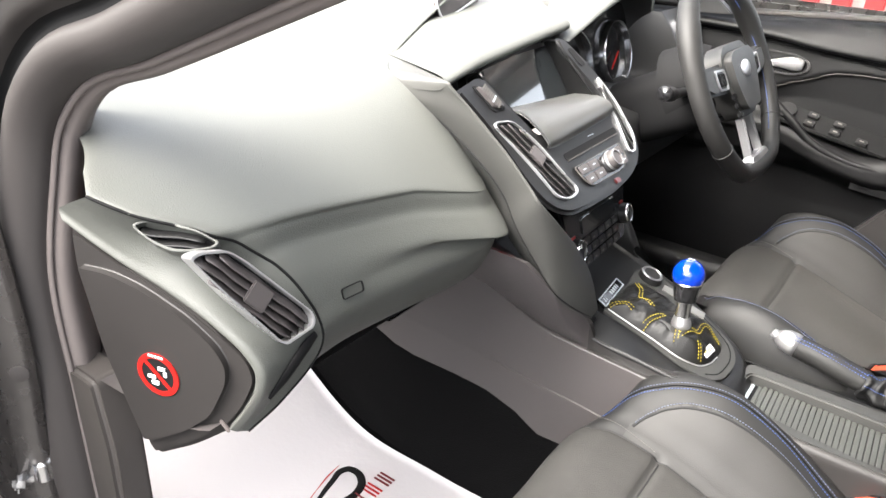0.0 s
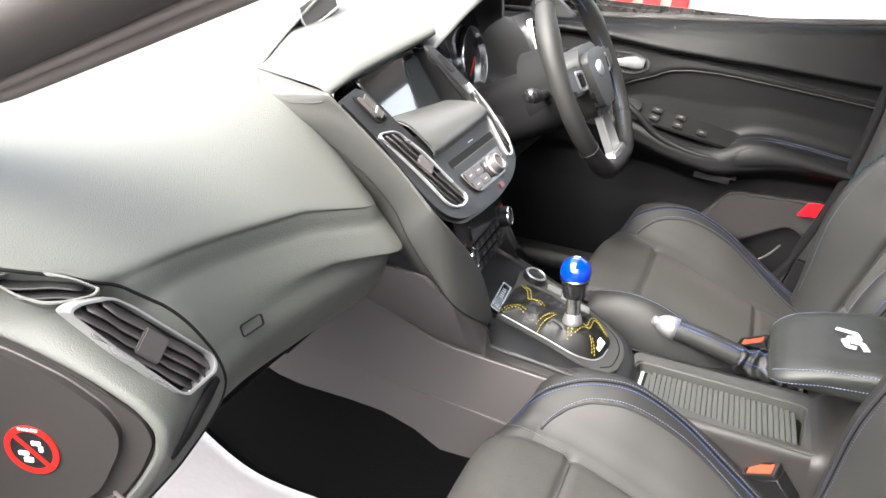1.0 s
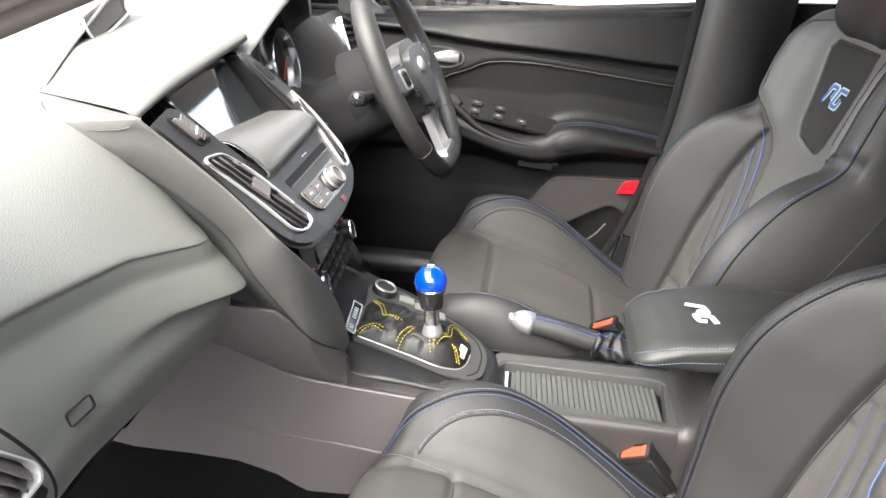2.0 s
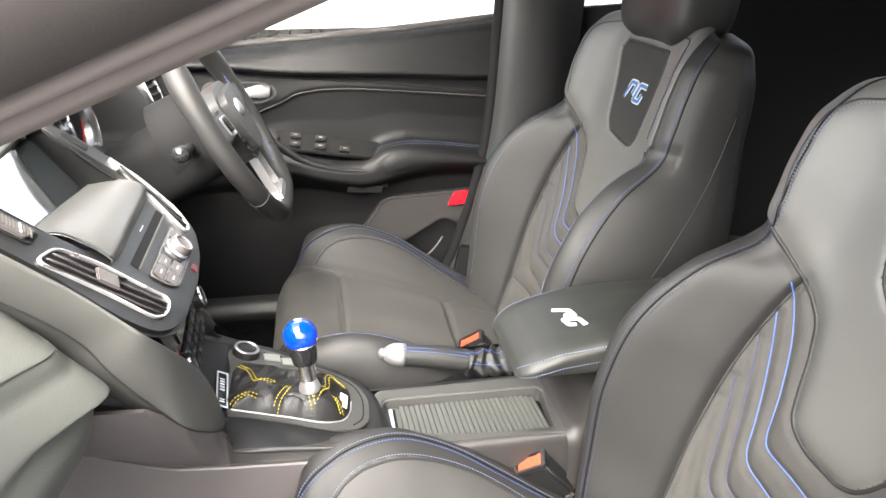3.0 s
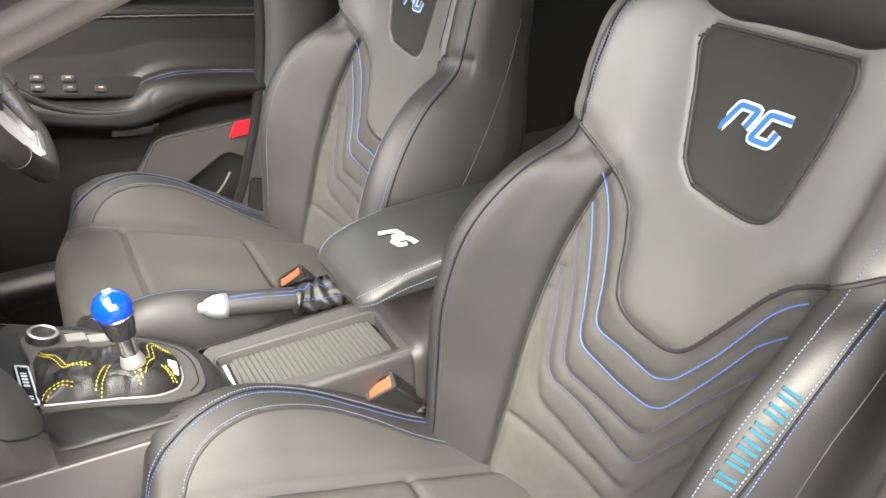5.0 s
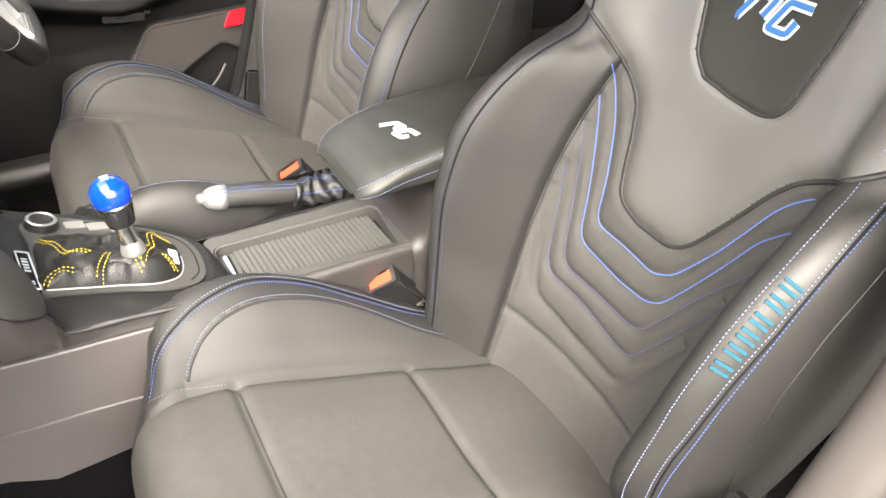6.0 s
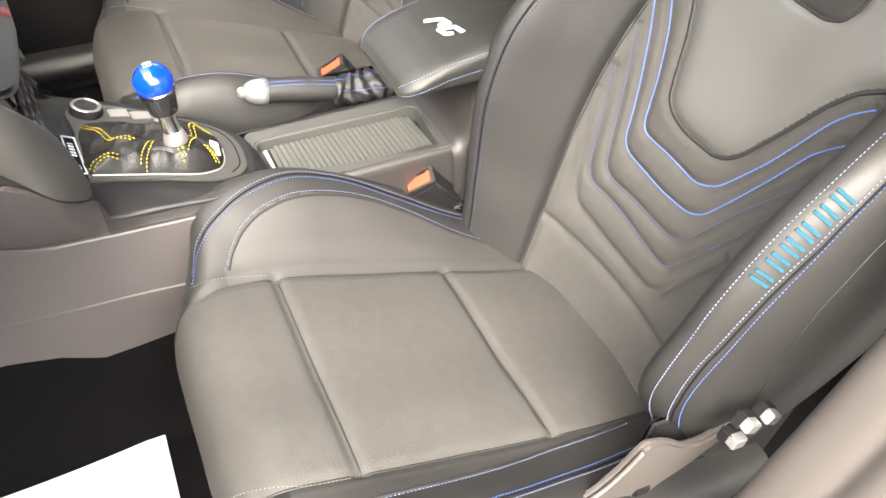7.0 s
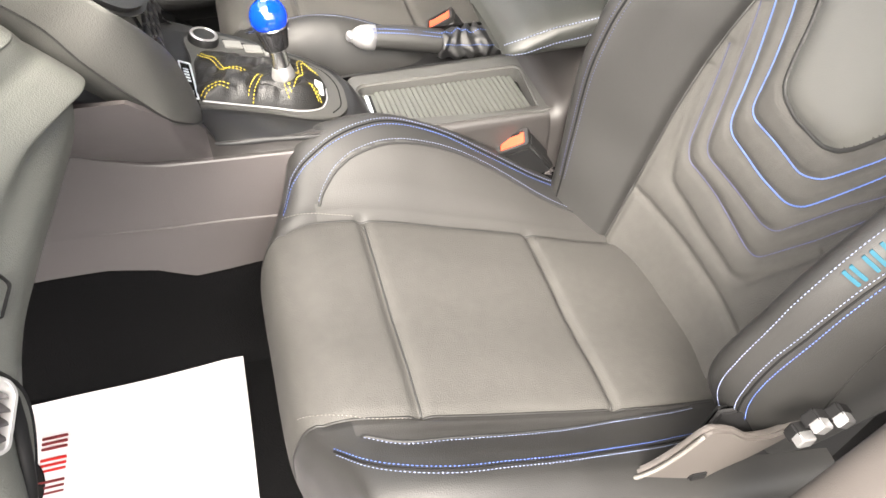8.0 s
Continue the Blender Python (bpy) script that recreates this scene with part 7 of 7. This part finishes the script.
    sh = part("column_shroud", sheet("column_shroud", np.array(col), wrap=True), DARK, w, "black column shroud")
    part("column_cap", mesh_of("column_cap", col[0], [tuple(range(32))]), PLASTIC, w)
    for sg in (-1, 1):
        p = [m @ Vector(q) for q in ((sg * 0.06, 0.0, -0.06), (sg * 0.11, 0.004, -0.056), (sg * 0.155, 0.010, -0.050), (sg * 0.175, 0.014, -0.048))]
        stk = part("stalk", tube("stalk", curve3(p, 14), np.interp(np.linspace(0, 1, 14), [0, 0.5, 0.75, 1], [0.007, 0.008, 0.012, 0.011]), 12), PLASTIC, w, "black column stalk")
        part("stalk_ring", tube("stalk_ring", [p[3], p[3] + (p[3] - p[2]) * 0.25], 0.0115, 14), GLOSS, stk)


steering_wheel()


# ---- rear of the cabin ----
def rear_bench():
    b = thing("rear_bench", (0, -1.2, FLOOR), "dark cloth rear bench in the shade behind the front seats", "bench seat")
    for x0, x1 in ((-0.62, -0.22), (-0.21, 0.21), (0.22, 0.62)):
        g = []
        for s in np.linspace(0, 1, 30):
            y, z = spl([0, 0.35, 0.45, 0.6, 1.0], [(-0.80, 0.34), (-1.12, 0.30), (-1.20, 0.32), (-1.27, 0.45), (-1.45, 0.86)], np.array([s]))[0]
            row = []
            for k in np.linspace(0, 1, 12):
                e = 0.02 * math.sin(math.pi * k) ** 0.5
                row.append((x0 + (x1 - x0) * k, y + e * (0.3 if s < 0.4 else 1), z + e))
            g.append(row)
        part("squab", sheet("squab", np.array(g), 0.05), SUEDE, b)
    for x in (-0.40, 0.40):
        g = []
        for t in np.linspace(0, math.pi, 16):
            k = max(0.0, 1 - abs(math.cos(t)) ** 4) ** 0.5
            g.append([(x + 0.12 * k * math.copysign(abs(math.cos(q)) ** 0.5, math.cos(q)), -1.47 + 0.045 * k * math.sin(q), 0.93 - 0.07 * math.cos(t)) for q in np.linspace(0, 2 * math.pi, 24, endpoint=False)])
        part("headrest", sheet("headrest", np.array(g), wrap=True), LEATHER, b)


rear_bench()


def rear_belt(x):
    t = thing("seat_belt", (x, -0.9, 0.6), "grey seat belt strap hanging in the rear of the cabin", "seat belt")
    p = curve3([(x, -1.30, 1.08), (x - 0.02, -1.28, 0.85), (x - 0.06, -1.24, 0.62)], 20)
    g = [[q + np.array((-0.022, 0, 0)), q + np.array((0.022, 0.01, 0))] for q in p]
    part("strap", sheet("strap", np.array(g), 0.0015), TRIM, t)


rear_belt(0.42)


# ---- floor covering ----
def floor_mat():
    p = thing("floor_mat", (-0.4, 0.3, FLOOR), "black carpet floor mat with a bound edge in the footwell", "floor mat")
    ysm = np.linspace(0.02, 0.70, 40)
    g = [[(x, y, float(spl(ys, zs, np.array([y]))[0]) + 0.005 + 0.002 * math.sin(x * 17 + y * 12)) for x in np.linspace(-0.615, -0.150 + 0.035 * math.sin(3 * y), 30)] for y in ysm]
    G = np.array(g)
    part("mat", sheet("mat", G, 0.004), CARPET, p)
    part("bound_edge", tube("bound_edge", np.r_[G[0, ::-1], G[1:, 0], G[-1, 1:], G[-2:0:-1, -1]], 0.0035, 6, True), PLASTIC, p)


floor_mat()


def paper_mat():
    p = thing("paper_mat", (-0.4, 0.35, FLOOR), "white protective paper mat with a dealer's print on the footwell carpet", "paper mat")

    def high(x, y):
        return float(spl(ys, zs, np.array([y]))[0]) + 0.011 + 0.0025 * math.sin(x * 21 + y * 9)

    g = []
    for y in np.linspace(0.1145, 0.74, 44):
        f = (y - 0.1145) / 0.62
        g.append([(x, y + 0.004 * math.sin(x * 7) * (1 - f), high(x, y) + 0.004 * f * math.sin(x * 13)) for x in np.linspace(-0.60, -0.147 - 0.058 * (y - 0.118), 26)])
    part("sheet", sheet("sheet", np.array(g), 0.001), PAPER, p)
    # print: an open ring with a red sweep, and rows of plain bars
    ring = [(x, y, high(x, y) + 0.0012) for x, y, _ in curve3([(x, y, 0) for x, y in ((-0.345, 0.391), (-0.324, 0.397), (-0.286, 0.406), (-0.259, 0.410), (-0.246, 0.403), (-0.2430, 0.386), (-0.254, 0.369), (-0.275, 0.360), (-0.305, 0.362), (-0.335, 0.370))], 60)]
    part("print_ring", tube("print_ring", ring, 0.0066, 8, flat=0.10), DARK, p, "black open ring print")
    sweep = [(x, y, high(x, y) + 0.0014) for x, y in ((-0.352, 0.398), (-0.333, 0.4055), (-0.295, 0.4145), (-0.252, 0.4195))]
    part("print_sweep", tube("print_sweep", curve3(sweep, 24), np.interp(np.linspace(0, 1, 24), [0, 0.4, 1], [0.0040, 0.0030, 0.0004]), 8, flat=0.12), RED, p, "red sweep print")
    for k, tone in enumerate((SEAM_RED, RED, SEAM_RED, RED)):
        x, y = -0.224 - k * 0.031, 0.3465
        m = frame_of((x, y, high(x, y) + 0.0006), (0, 1, 0.0), (-1, 0, 0))
        for q in (-0.0075, 0.0, 0.0075):
            part("print_bar", prism("print_bar", rounded(rect(-0.0150, q - 0.0016, 0.0150, q + 0.0016), 0.001), -0.001, 0.0009, m), tone, p)


paper_mat()
